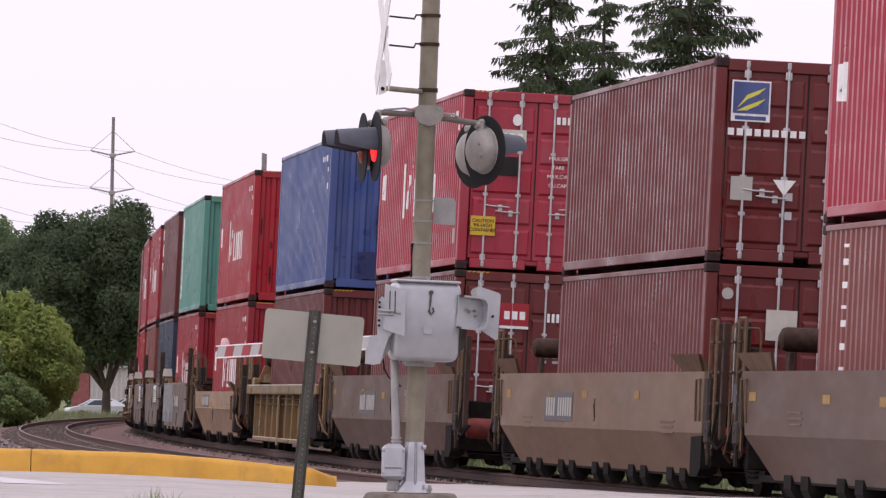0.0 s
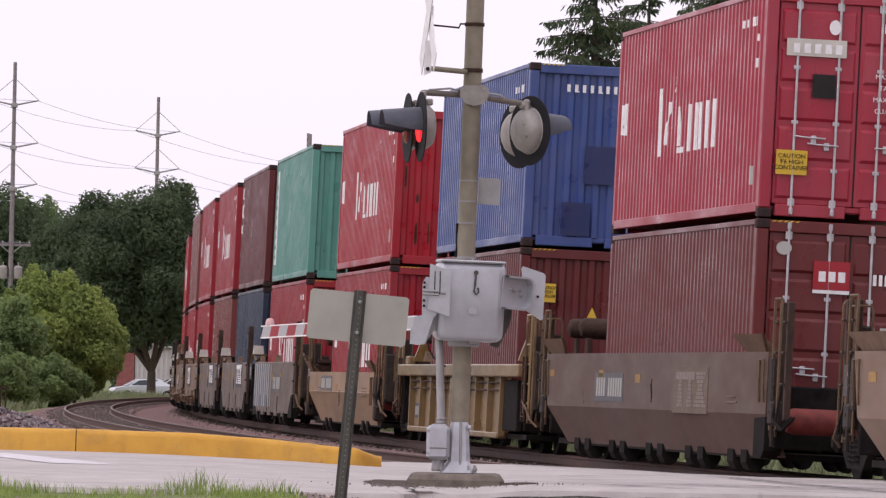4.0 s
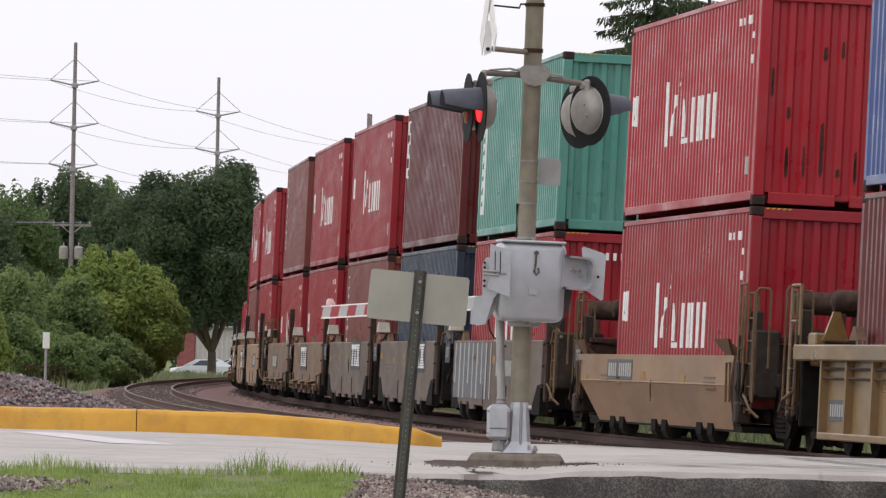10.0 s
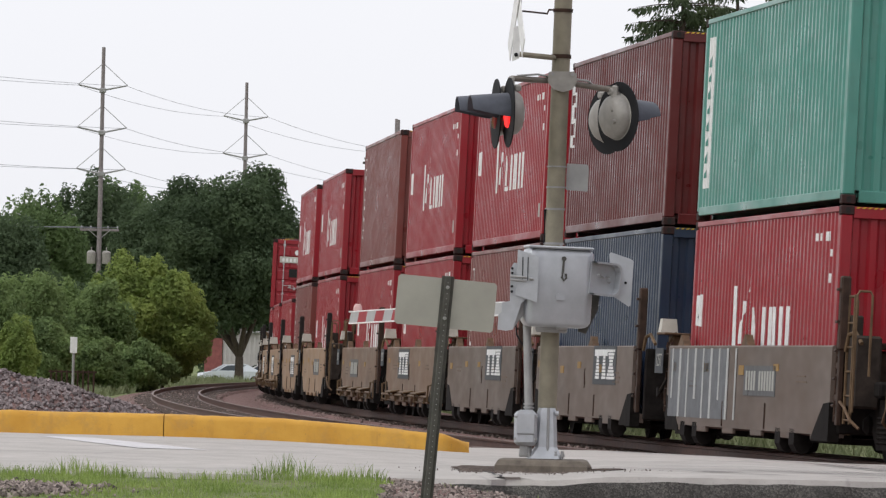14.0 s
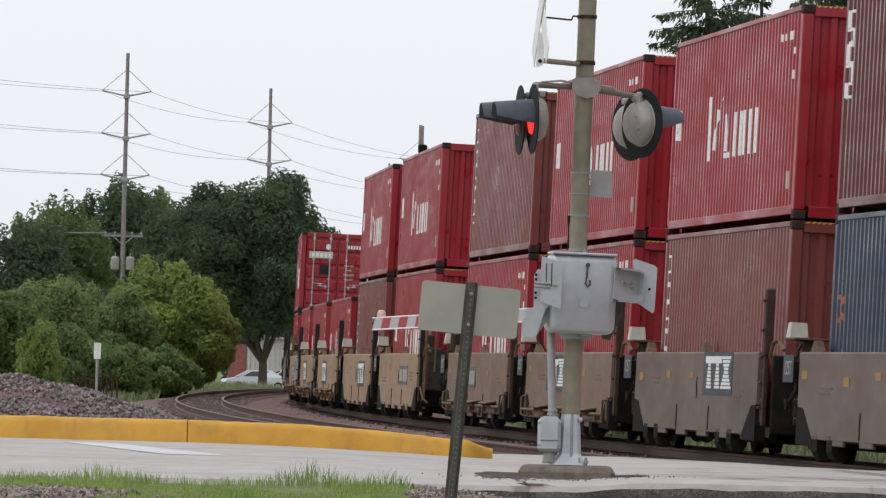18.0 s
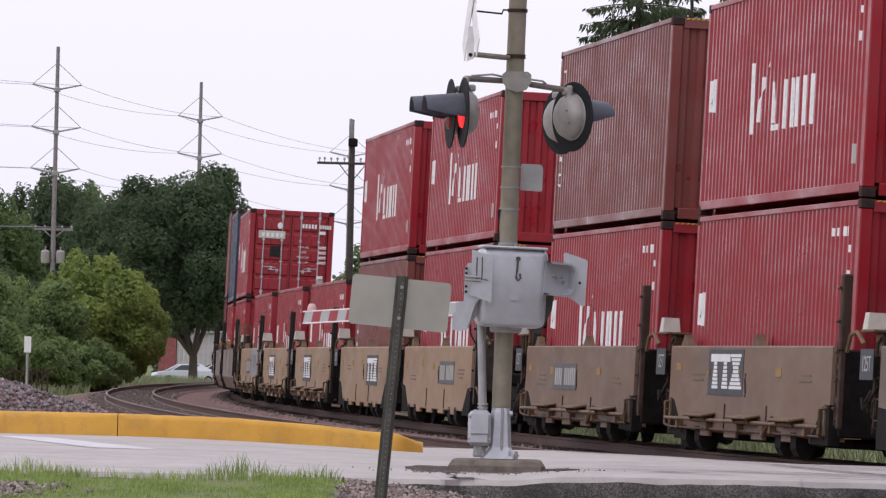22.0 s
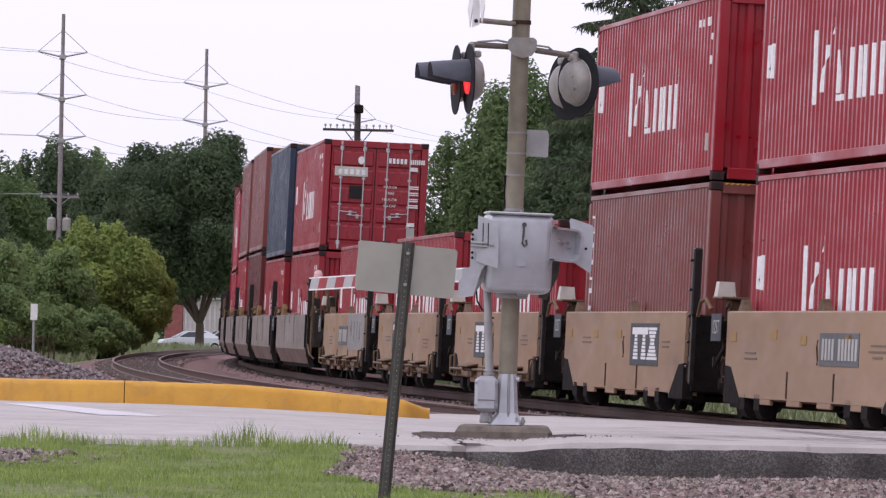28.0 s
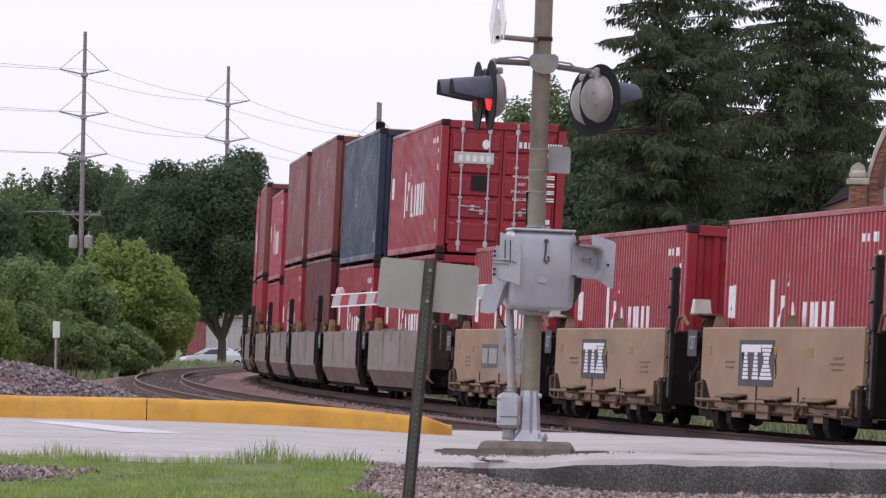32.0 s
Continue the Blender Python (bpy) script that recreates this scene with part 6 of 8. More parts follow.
def crossing_signal():
    root = thing("crossing_signal", pose(0.853, 61.0, 0.26), "railroad crossing signal mast with flashing lamps and gate box", "crossing signal")

    def at(x, z, y=0.0):
        return Vector((x - 0.853, y, z - 0.26))

    g = Geo()
    top = at(0.918, 4.75)
    g.tube(at(0.849, 0.66), top, 0.082, 0.077, n=24)
    part("mast", g, M["mast"], root, "weathered olive-grey steel mast", smooth=True)
    for z, h in ((2.13, 0.02), (2.43, 0.018), (2.62, 0.014), (2.80, 0.014), (3.76, 0.035), (4.16, 0.03), (4.41, 0.03)):
        p = at(0.849 + (z - 0.66) * 0.0169, z)
        g = Geo().lathe([(0.080, -h / 2), (0.087, -h / 2), (0.087, h / 2), (0.080, h / 2)], "z", 24, p)
        part("band_clamp", g, M["galv"] if z < 3 else M["rustiron"], root)
    # conduit strap beside the mast
    g = Geo().bent([at(0.79, 2.13, -0.02), at(0.79, 2.42, -0.02), at(0.83, 2.43, -0.05)], 0.012, 6)
    part("strap", g, M["black"], root)
    # cast base and junction box
    g = Geo()
    secs = [(0.26, 0.68, 0.99, 0.19), (0.30, 0.71, 0.97, 0.17), (0.36, 0.75, 0.945, 0.14), (0.66, 0.765, 0.93, 0.115), (0.70, 0.775, 0.92, 0.105)]
    rows = []
    for z, a, b, d in secs:
        rows.append([at(a + 0.03, z, -d), at(b - 0.03, z, -d), at(b, z, -d + 0.03), at(b, z, d), at(a, z, d), at(a, z, -d + 0.03), at(a + 0.03, z, -d)])
    g.sheet(rows)
    base = part("cast_base", g, M["silver"], root, "silver painted cast base")
    g = Geo().tube(at(0.86, 0.27, -0.15), at(0.86, 0.70, -0.118), 0.012, n=6)
    part("weld_seam", g, M["galv"], base)
    for x in (0.93, 0.99, 0.70):
        for y in (-0.16, 0.15):
            g = Geo().tube(at(x, 0.25, y), at(x, 0.325, y), 0.011, n=8)
            g.lathe([(0.02, 0.0), (0.02, 0.02)], "z", 6, at(x, 0.28, y))
            part("anchor_bolt", g, M["galv"], base)
    g = Geo().tube(at(0.92, 0.655, -0.1), at(0.95, 0.655, -0.1), 0.022, n=10)
    part("plug", g, M["silver"], base)
    g = Geo().box(at(0.665, 0.52, -0.10), (0.20, 0.20, 0.30), 0.03)
    g.box(at(0.665, 0.56, -0.20), (0.17, 0.03, 0.19), 0.012)
    g.box(at(0.67, 0.665, -0.10), (0.13, 0.14, 0.03), 0.01)
    jb = part("junction_box", g, M["silver"], root, "silver painted junction box")
    g = Geo().lathe([(0.055, 0.0), (0.06, 0.02), (0.05, 0.10), (0.06, 0.12)], "z", 14, at(0.67, 0.27, -0.10))
    part("box_stub", g, M["galv"], jb)
    for x, z in ((0.575, 0.43), (0.755, 0.43), (0.575, 0.62), (0.755, 0.62)):
        part("screw", Geo().lathe([(0.012, 0), (0.01, -0.02)], "y", 8, at(x, z, -0.2)), M["galv"], jb)
    g = Geo().bent([at(0.690, 0.67, -0.08), at(0.687, 0.75, -0.08), at(0.665, 1.25, -0.06), at(0.655, 1.48, -0.03)], 0.036, 14)
    for z in (0.70, 0.73):
        g.lathe([(0.034, -0.01), (0.046, -0.008), (0.046, 0.008), (0.034, 0.01)], "z", 14, at(0.689, z, -0.08))
    part("conduit", g, M["galv"], root, "grey steel conduit", smooth=True)
    # loose cable
    g = Geo()
    pts = [at(0.56, 1.42, -0.05), at(0.57, 1.33, -0.06), at(0.61, 1.26, -0.06), at(0.68, 1.20, -0.05), at(0.72, 1.18, -0.05)]
    g.bent(pts, 0.008, 6)
    part("cable", g, M["black"], root)

    # gate mechanism box, rounded and slightly turned
    spin = pose(0, 0, 0, 0, 1.2, 6)
    box = part("gate_mechanism", rounded_box(0.605, 0.46, 0.69, 0.075, 0.018), None, root, "silver painted gate mechanism box", at=T3(at(0.905, 1.745, -0.20)) @ spin)
    g = Geo()
    g.box((0, -0.02, 0.345), (0.57, 0.44, 0.024), 0.011)
    part("lid_rim", g, M["silver"], box)
    g = Geo().bent([(0.025, -0.24, 0.25), (0.020, -0.246, 0.14), (0.012, -0.25, 0.09), (0.03, -0.255, 0.06), (0.052, -0.25, 0.085), (0.045, -0.247, 0.12)], 0.010, 6)
    g.lathe([(0.02, 0), (0.02, -0.025)], "y", 10, (0.025, -0.232, 0.25))
    part("latch", g, M["post"], box, "dark steel latch hook")
    g = Geo().slab([(-0.03, -0.11), (0.045, -0.11), (0.045, -0.06), (0.0, -0.045), (-0.03, -0.06)], "y", -0.243, -0.232)
    part("maker_plate", g, M["silver"], box)
    g = Geo().lathe([(0.012, 0), (0.012, 0.035)], "z", 8, (0.02, -0.02, 0.345))
    part("lid_knob", g, M["galv"], box)
    g = Geo().lathe([(0.13, -0.06), (0.14, -0.04), (0.14, 0.0)], "z", 20, (-0.02, 0.08, -0.33))
    part("bottom_flange", g, M["galv"], box)
    part("drain_fitting", Geo().box((0.05, -0.10, -0.345), (0.10, 0.08, 0.035), 0.01), M["galv"], box)
    # plates and arms that carry the gate, on the left
    g = Geo().slab([(0.55, 1.67), (0.735, 1.61), (0.742, 2.0), (0.56, 2.065)], "y", -0.52, -0.50)
    g.v = [(a - 0.853, b + 0.0, c - 0.26) for a, b, c in g.v]
    lever = part("lever_plate", g, M["silver"], root, "silver painted gate lever plate")
    for z in (1.80, 1.83):
        g = Geo().tube(at(0.50, z, -0.53), at(0.64, z - 0.005, -0.53), 0.011, n=8)
        part("lever_bolt", g, M["galv"], lever)
    part("lever_bolt", Geo().tube(at(0.66, 1.815, -0.53), at(0.70, 1.81, -0.53), 0.012, n=8), M["galv"], lever)
    g = Geo()
    for x in (0.60, 0.645):
        g.slab([(x, 1.80), (x + 0.008, 1.80), (x + 0.008, 2.0), (x, 2.0)], "y", -0.524, -0.519)
    g.v = [(a - 0.853, b, c - 0.26) for a, b, c in g.v]
    part("lever_slot", g, M["black"], lever)
    g = Geo().slab([(0.40, 1.37), (0.47, 1.36), (0.53, 1.37), (0.60, 1.60), (0.66, 1.66), (0.66, 1.93), (0.53, 1.95), (0.50, 1.90), (0.50, 1.62), (0.43, 1.60), (0.43, 1.52), (0.405, 1.50)], "y", -0.44, -0.36)
    g.v = [(a - 0.853, b, c - 0.26) for a, b, c in g.v]
    arm_l = part("support_arm", g, M["silver"], root, "silver painted gate support arm")
    for x, z in ((0.515, 1.90), (0.515, 1.86), (0.515, 1.745), (0.515, 1.70)):
        part("support_bolt", Geo().lathe([(0.012, 0), (0.012, -0.02)], "y", 8, at(x, z, -0.44)), M["black"], arm_l)
    g = Geo().slab([(0.53, 1.37), (0.70, 1.62), (0.70, 1.66), (0.62, 1.66), (0.56, 1.55)], "y", -0.34, -0.30)
    g.v = [(a - 0.853, b, c - 0.26) for a, b, c in g.v]
    part("support_web", g, M["galv"], arm_l)
    # on the right: a channel bracket and a plate with the counterweight arm behind
    m = T3(at(1.325, 1.825, -0.40)) @ pose(0, 0, 0, 2, 4, 24)
    g = Geo()
    rim = [(-0.125, 0.145), (0.07, 0.145), (0.105, 0.125), (0.125, 0.085), (0.125, -0.085), (0.105, -0.125), (0.07, -0.145), (-0.125, -0.145)]
    inner = [(x * 0.88 if x > 0 else x, z * 0.88) for x, z in rim]
    k = len(rim)
    g.add([(x, -0.06, z) for x, z in rim] + [(x, -0.06, z) for x, z in inner] + [(x, 0.06, z) for x, z in rim] + [(x, 0.05, z) for x, z in inner],
          [(q, q + 1, k + q + 1, k + q) for q in range(k - 1)] + [(q, 2 * k + q, 2 * k + q + 1, q + 1) for q in range(k - 1)] + [(k + q, k + q + 1, 3 * k + q + 1, 3 * k + q) for q in range(k - 1)])
    g.slab(rim, "y", 0.05, 0.064)
    br = part("channel_bracket", g, M["silver"], root, "silver painted channel bracket", at=m)
    for x, z in ((-0.02, 0.01), (0.03, 0.02), (0.05, -0.02), (-0.05, 0.03)):
        part("bracket_bolt", Geo().lathe([(0.013, 0), (0.013, -0.025), (0.007, -0.045)], "y", 8, (x, 0.05, z)), M["galv"], br)
    g = Geo().slab([(1.392, 1.685), (1.53, 1.595), (1.548, 1.605), (1.566, 1.985), (1.548, 2.005), (1.368, 2.062), (1.354, 2.045)], "y", -0.27, -0.225)
    g.v = [(a - 0.853, b, c - 0.26) for a, b, c in g.v]
    pl = part("weight_plate", g, M["silver"], root, "silver painted counterweight plate")
    part("plate_hole", Geo().lathe([(0.012, 0), (0.012, -0.01)], "y", 10, at(1.50, 1.80, -0.27)), M["black"], pl)
    g = Geo().slab([(1.10, 1.37), (1.17, 1.35), (1.27, 1.56), (1.31, 1.95), (1.20, 1.95)], "y", -0.05, 0.03)
    g.v = [(a - 0.853, b, c - 0.26) for a, b, c in g.v]
    part("counterweight_arm", g, M["post"], root, "dark counterweight arm")

    # lamps on their cross arm
    g = Geo().slab([(0.79, 3.60), (0.82, 3.625), (1.01, 3.625), (1.04, 3.60), (1.04, 3.53), (1.0, 3.47), (0.92, 3.445), (0.84, 3.47), (0.79, 3.53)], "y", -0.13, -0.06)
    g.v = [(a - 0.853, b, c - 0.26) for a, b, c in g.v]
    jx = part("crossarm_box", g, M["lampback"], root, "pale grey cross-arm junction box")
    for x in (0.83, 1.0):
        part("box_screw", Geo().lathe([(0.018, 0), (0.014, -0.02)], "y", 8, at(x, 3.60, -0.115)), M["galv"], jx)
    for p, q in ((at(0.80, 3.545, -0.05), at(0.47, 3.55, -0.22)), (at(1.03, 3.52, -0.05), at(1.36, 3.48, 0.03))):
        part("cross_arm", Geo().tube(p, q, 0.026, n=12), M["arm_pipe"], root, "weathered grey pipe cross arm", smooth=True)
    g = Geo().bent([at(0.79, 3.58, -0.08), at(0.70, 3.595, -0.12), at(0.52, 3.575, -0.2)], 0.010, 6)
    g.bent([at(1.04, 3.56, -0.08), at(1.14, 3.55, -0.05), at(1.18, 3.52, 0.0)], 0.010, 6)
    part("lamp_wire", g, M["galv"], root)
    for x, z, y in ((0.47, 3.54, -0.22), (1.375, 3.49, 0.0)):
        g = Geo().box(at(x, z - 0.03, y), (0.06, 0.06, 0.12), 0.015)
        part("lamp_bracket", g, M["lampback"], root)
    lamp_unit(root, T3(at(0.455, 3.25, -0.30)) @ pose(0, 0, 0, 0, 0, 99), True)
    lamp_unit(root, T3(at(0.345, 3.25, 0.05)) @ pose(0, 0, 0, 0, 0, 98), False)
    lamp_unit(root, T3(at(1.41, 3.25, 0.05)) @ pose(0, 0, 0, 0, 0, -56), False)
    lamp_unit(root, T3(at(1.335, 3.24, 0.62)) @ pose(0, 0, 0, 0, 0, -56), False)
    # small plate on the mast
    g = Geo().slab([(0.968, 2.60), (1.15, 2.59), (1.16, 2.60), (1.165, 2.79), (1.15, 2.825), (0.972, 2.83)], "y", 0.02, 0.03)
    g.v = [(a - 0.853, b, c - 0.26) for a, b, c in g.v]
    part("number_board", g, M["galv"], root, "blank grey plate")
    # crossbuck, seen edge on, held off the mast by three brackets
    blades = T3(at(0.50, 4.22, -0.35)) @ pose(0, 0, 0, 0, 0, 97)
    for k, tilt in enumerate((45, -45)):
        g = Geo().box((0, -0.012 * k, 0), (1.22, 0.008, 0.225), 0.003)
        part("crossbuck_blade", g, M["white"], root, "white crossbuck blade", at=blades @ pose(0, 0, 0, 0, tilt, 0))
    g = Geo().slab([(0.47, 3.69), (0.535, 3.72), (0.545, 4.3), (0.515, 4.3), (0.515, 4.0), (0.48, 3.99)], "y", -0.36, -0.35)
    g.v = [(a - 0.853, b, c - 0.26) for a, b, c in g.v]
    hang = part("track_count_board", g, M["white"], root, "narrow white board")
    part("board_bolt", Geo().lathe([(0.018, 0), (0.018, -0.01)], "y", 8, at(0.505, 3.75, -0.36)), M["black"], hang)
    part("board_bolt", Geo().lathe([(0.018, 0), (0.018, -0.01)], "y", 8, at(0.525, 4.20, -0.36)), M["black"], hang)
    g = Geo().tube(at(0.545, 3.755, -0.34), at(0.84, 3.745, -0.06), 0.024, n=10)
    part("sign_bracket", g, M["mast"], root)
    for z in (4.16, 4.41):
        g = Geo().bent([at(0.555, z - 0.03, -0.34), at(0.77, z - 0.035, -0.1), at(0.785, z, -0.09), at(0.86, z, -0.06)], 0.009, 6)
        part("sign_bracket", g, M["rustiron"], root)
    # gate arm, lowered
    a, b = at(0.46, 1.555, 0.05), at(-0.975, 1.487, 6.52)
    d = (b - a)
    ln = d.length
    arm = T3(a) @ d.to_track_quat("Y", "Z").to_matrix().to_4x4()
    g = Geo()
    for z in (-0.056, 0.056):
        g.box((0, ln / 2, z), (0.035, ln, 0.012), 0.003)
    gate = part("gate_arm", g, M["white"], root, "lowered red and white striped gate arm", at=arm)
    n = 17
    st = (ln - 0.02) / n
    for k in range(n):
        y0 = ln - 0.005 - k * st
        g = Geo().slab([(y0, -0.05), (y0 - st, -0.05), (y0 - st - 0.10, 0.05), (y0 - 0.10, 0.05)] if k < n - 1 else [(y0, -0.05), (y0 - st, -0.05), (y0 - st, 0.05), (y0 - 0.10, 0.05)], "x", -0.014, 0.014)
        part("stripe", g, M["arm_grey"] if k % 2 == 0 else M["arm_red"], gate, "silver-grey stripe" if k % 2 == 0 else "red stripe")
    for y in (ln - 0.35, ln - 2.6, ln - 4.6):
        g = Geo().lathe([(0.045, 0.0), (0.042, 0.035), (0.03, 0.06), (0.02, 0.066)], "z", 12, (0, y, 0.062))
        part("arm_lamp", g, M["arm_lamp"], gate, "small pale red lamp")


M["arm_lamp"] = plain("pale_red_lens", (0.62, 0.40, 0.38), 0.3, 0, 0.1, 8, 0)


def rounded_box(w, d, h, r, taper):
    bm = bmesh.new()
    bmesh.ops.create_cube(bm, size=1.0)
    for v in bm.verts:
        k = 1 - taper if v.co.z > 0 else 1 - taper * 2.2
        v.co = Vector((v.co.x * w * k, v.co.y * d * k, v.co.z * h))
    bmesh.ops.bevel(bm, geom=list(bm.edges), offset=r, segments=4, profile=0.5, affect="EDGES")
    me = bpy.data.meshes.new("gate_mechanism")
    bm.to_mesh(me)
    bm.free()
    me.materials.append(M["silver"])
    me.polygons.foreach_set("use_smooth", [True] * len(me.polygons))
    me.set_sharp_from_angle(angle=radians(40))
    return me


crossing_signal()


def foundation():
    g = Geo()
    z0 = 0.05
    rows = []
    for z, k in ((z0, 0.0), (0.20, 0.0), (0.245, 0.03), (0.255, 0.07)):
        rows.append([(0.40 + k, 60.55 + k, z), (1.20 - k * 2, 60.50 + k, z), (1.24 - k, 60.6 + k, z), (1.25 - k, 61.5 - k, z), (0.42 + k, 61.5 - k, z), (0.40 + k, 60.55 + k, z)])
    g.sheet(rows)
    g.f.append(tuple(range(len(g.v) - 6, len(g.v) - 1)))
    g.mi.append(0)
    solid("signal_foundation", g, M["oldconc"], "dark stained low concrete signal foundation", "foundation", "structure")
    # a hollow of bare dirt beside it, and a crack from there to the slab's edge
    for cx, cy, a, b, sd in ((0.30, 61.25, 0.26, 1.15, 1), (1.36, 60.75, 0.17, 0.5, 5)):
        ring = []
        for i in range(22):
            w = 2 * math.pi * i / 22
            k = 1 + 0.35 * noise.noise((math.cos(w) * 1.7, math.sin(w) * 1.7, sd))
            x, y = cx + a * k * math.cos(w), cy + b * k * math.sin(w)
            ring.append((x, y, road_z(x, y) + 0.006))
        q = Geo().add(ring + [(cx, cy, road_z(cx, cy) + 0.012)], [(i, (i + 1) % 22, 22) for i in range(22)])
        solid("dirt_patch", q, M["edge_dirt"], "dark bare dirt beside the signal foundation", "dirt", "structure")
    rows = []
    for i in range(13):
        y = 60.2 - 1.72 * i / 12
        x = 0.345 + 0.11 * i / 12 + 0.03 * noise.noise((y * 2.3, 4, 1))
        rows.append([(x - 0.012, y, road_z(x, y) + 0.007), (x + 0.014, y, road_z(x, y) + 0.007)])
    solid("road_crack", Geo().sheet(rows), M["tar"], "dark crack across the slab", "crack", "structure")
    # crumbled dirt round it
    bits = Geo()
    rnd = random.Random(4)
    for _ in range(700):
        a = rnd.uniform(0, 2 * math.pi)
        x, y = 0.80 + rnd.gauss(0, 0.42), 60.45 + rnd.gauss(0, 0.35)
        if rnd.random() < 0.4:
            x = rnd.uniform(0.1, 0.5)
        stone(bits, (x, y, road_z(x, y) + 0.004), rnd.uniform(0.003, 0.012), rnd)
    solid("crumbled_dirt", bits, M["dirt"], "dark crumbled dirt round the signal foundation", "dirt", "stuff")


M["edge_dirt"] = soil("bare_dirt", (0.075, 0.058, 0.050), (0.16, 0.128, 0.112), (0.11, 0.085, 0.073), 3.0)
M["dirt"] = island("crumbled_dirt", (0.10, 0.075, 0.065), (0.28, 0.235, 0.21), 0.95)
foundation()


def road_sign():
    lean = math.degrees(math.atan2(0.118, 1.57))
    root = thing("road_sign", pose(-0.145, 43.0, -0.02, 0, lean, 4), "grey-backed rectangular road sign leaning on a dark drilled post", "road sign")
    g = Geo()
    o = [(-0.038, -0.014), (0.038, -0.014), (0.038, -0.010), (0.022, -0.010), (0.016, 0.022), (-0.016, 0.022), (-0.022, -0.010), (-0.038, -0.010)]
    g.slab(o, "z", -0.3, 1.62)
    g.v = [(x, -y, z) for x, y, z in g.v]
    post = part("post", g, M["post"], root, "dark steel channel post")
    for k in range(48):
        z = 0.05 + 0.0325 * k
        h = Geo().lathe([(0.0032, 0.0), (0.0032, -0.002)], "y", 6, (0, -0.0225, z))
        part("post_hole", h, M["galv"], post)
    g = Geo().slab([(-0.305 + 0.015, 1.30), (0.305 - 0.015, 1.30), (0.305, 1.315), (0.305, 1.59), (0.29, 1.605), (-0.29, 1.605), (-0.305, 1.59), (-0.305, 1.315)], "y", 0.016, 0.019)
    pl = part("sign_plate", g, M["signback"], root, "plain grey aluminium sign back")
    for z in (1.36, 1.55):
        part("bolt", Geo().lathe([(0.012, 0.0), (0.009, -0.012)], "y", 8, (0, -0.024, z)), M["galv"], root)


road_sign()


# ---- loose stones and grass before the road ----


def left_of(y):
    """Where gravel gives way to grass, beside and before the road edge."""
    return -0.50 + 0.10 * max(0.0, 51.0 - y) + 0.35 * noise.noise((y * 0.5, 3, 0))


def near_of(x):
    return 45.2 - 9.0 * smooth(0.85, 1.9, x) + 0.9 * noise.noise((x * 0.8, 0, 7)) + 1.0 * (1 - smooth(0.3, 1.6, x))


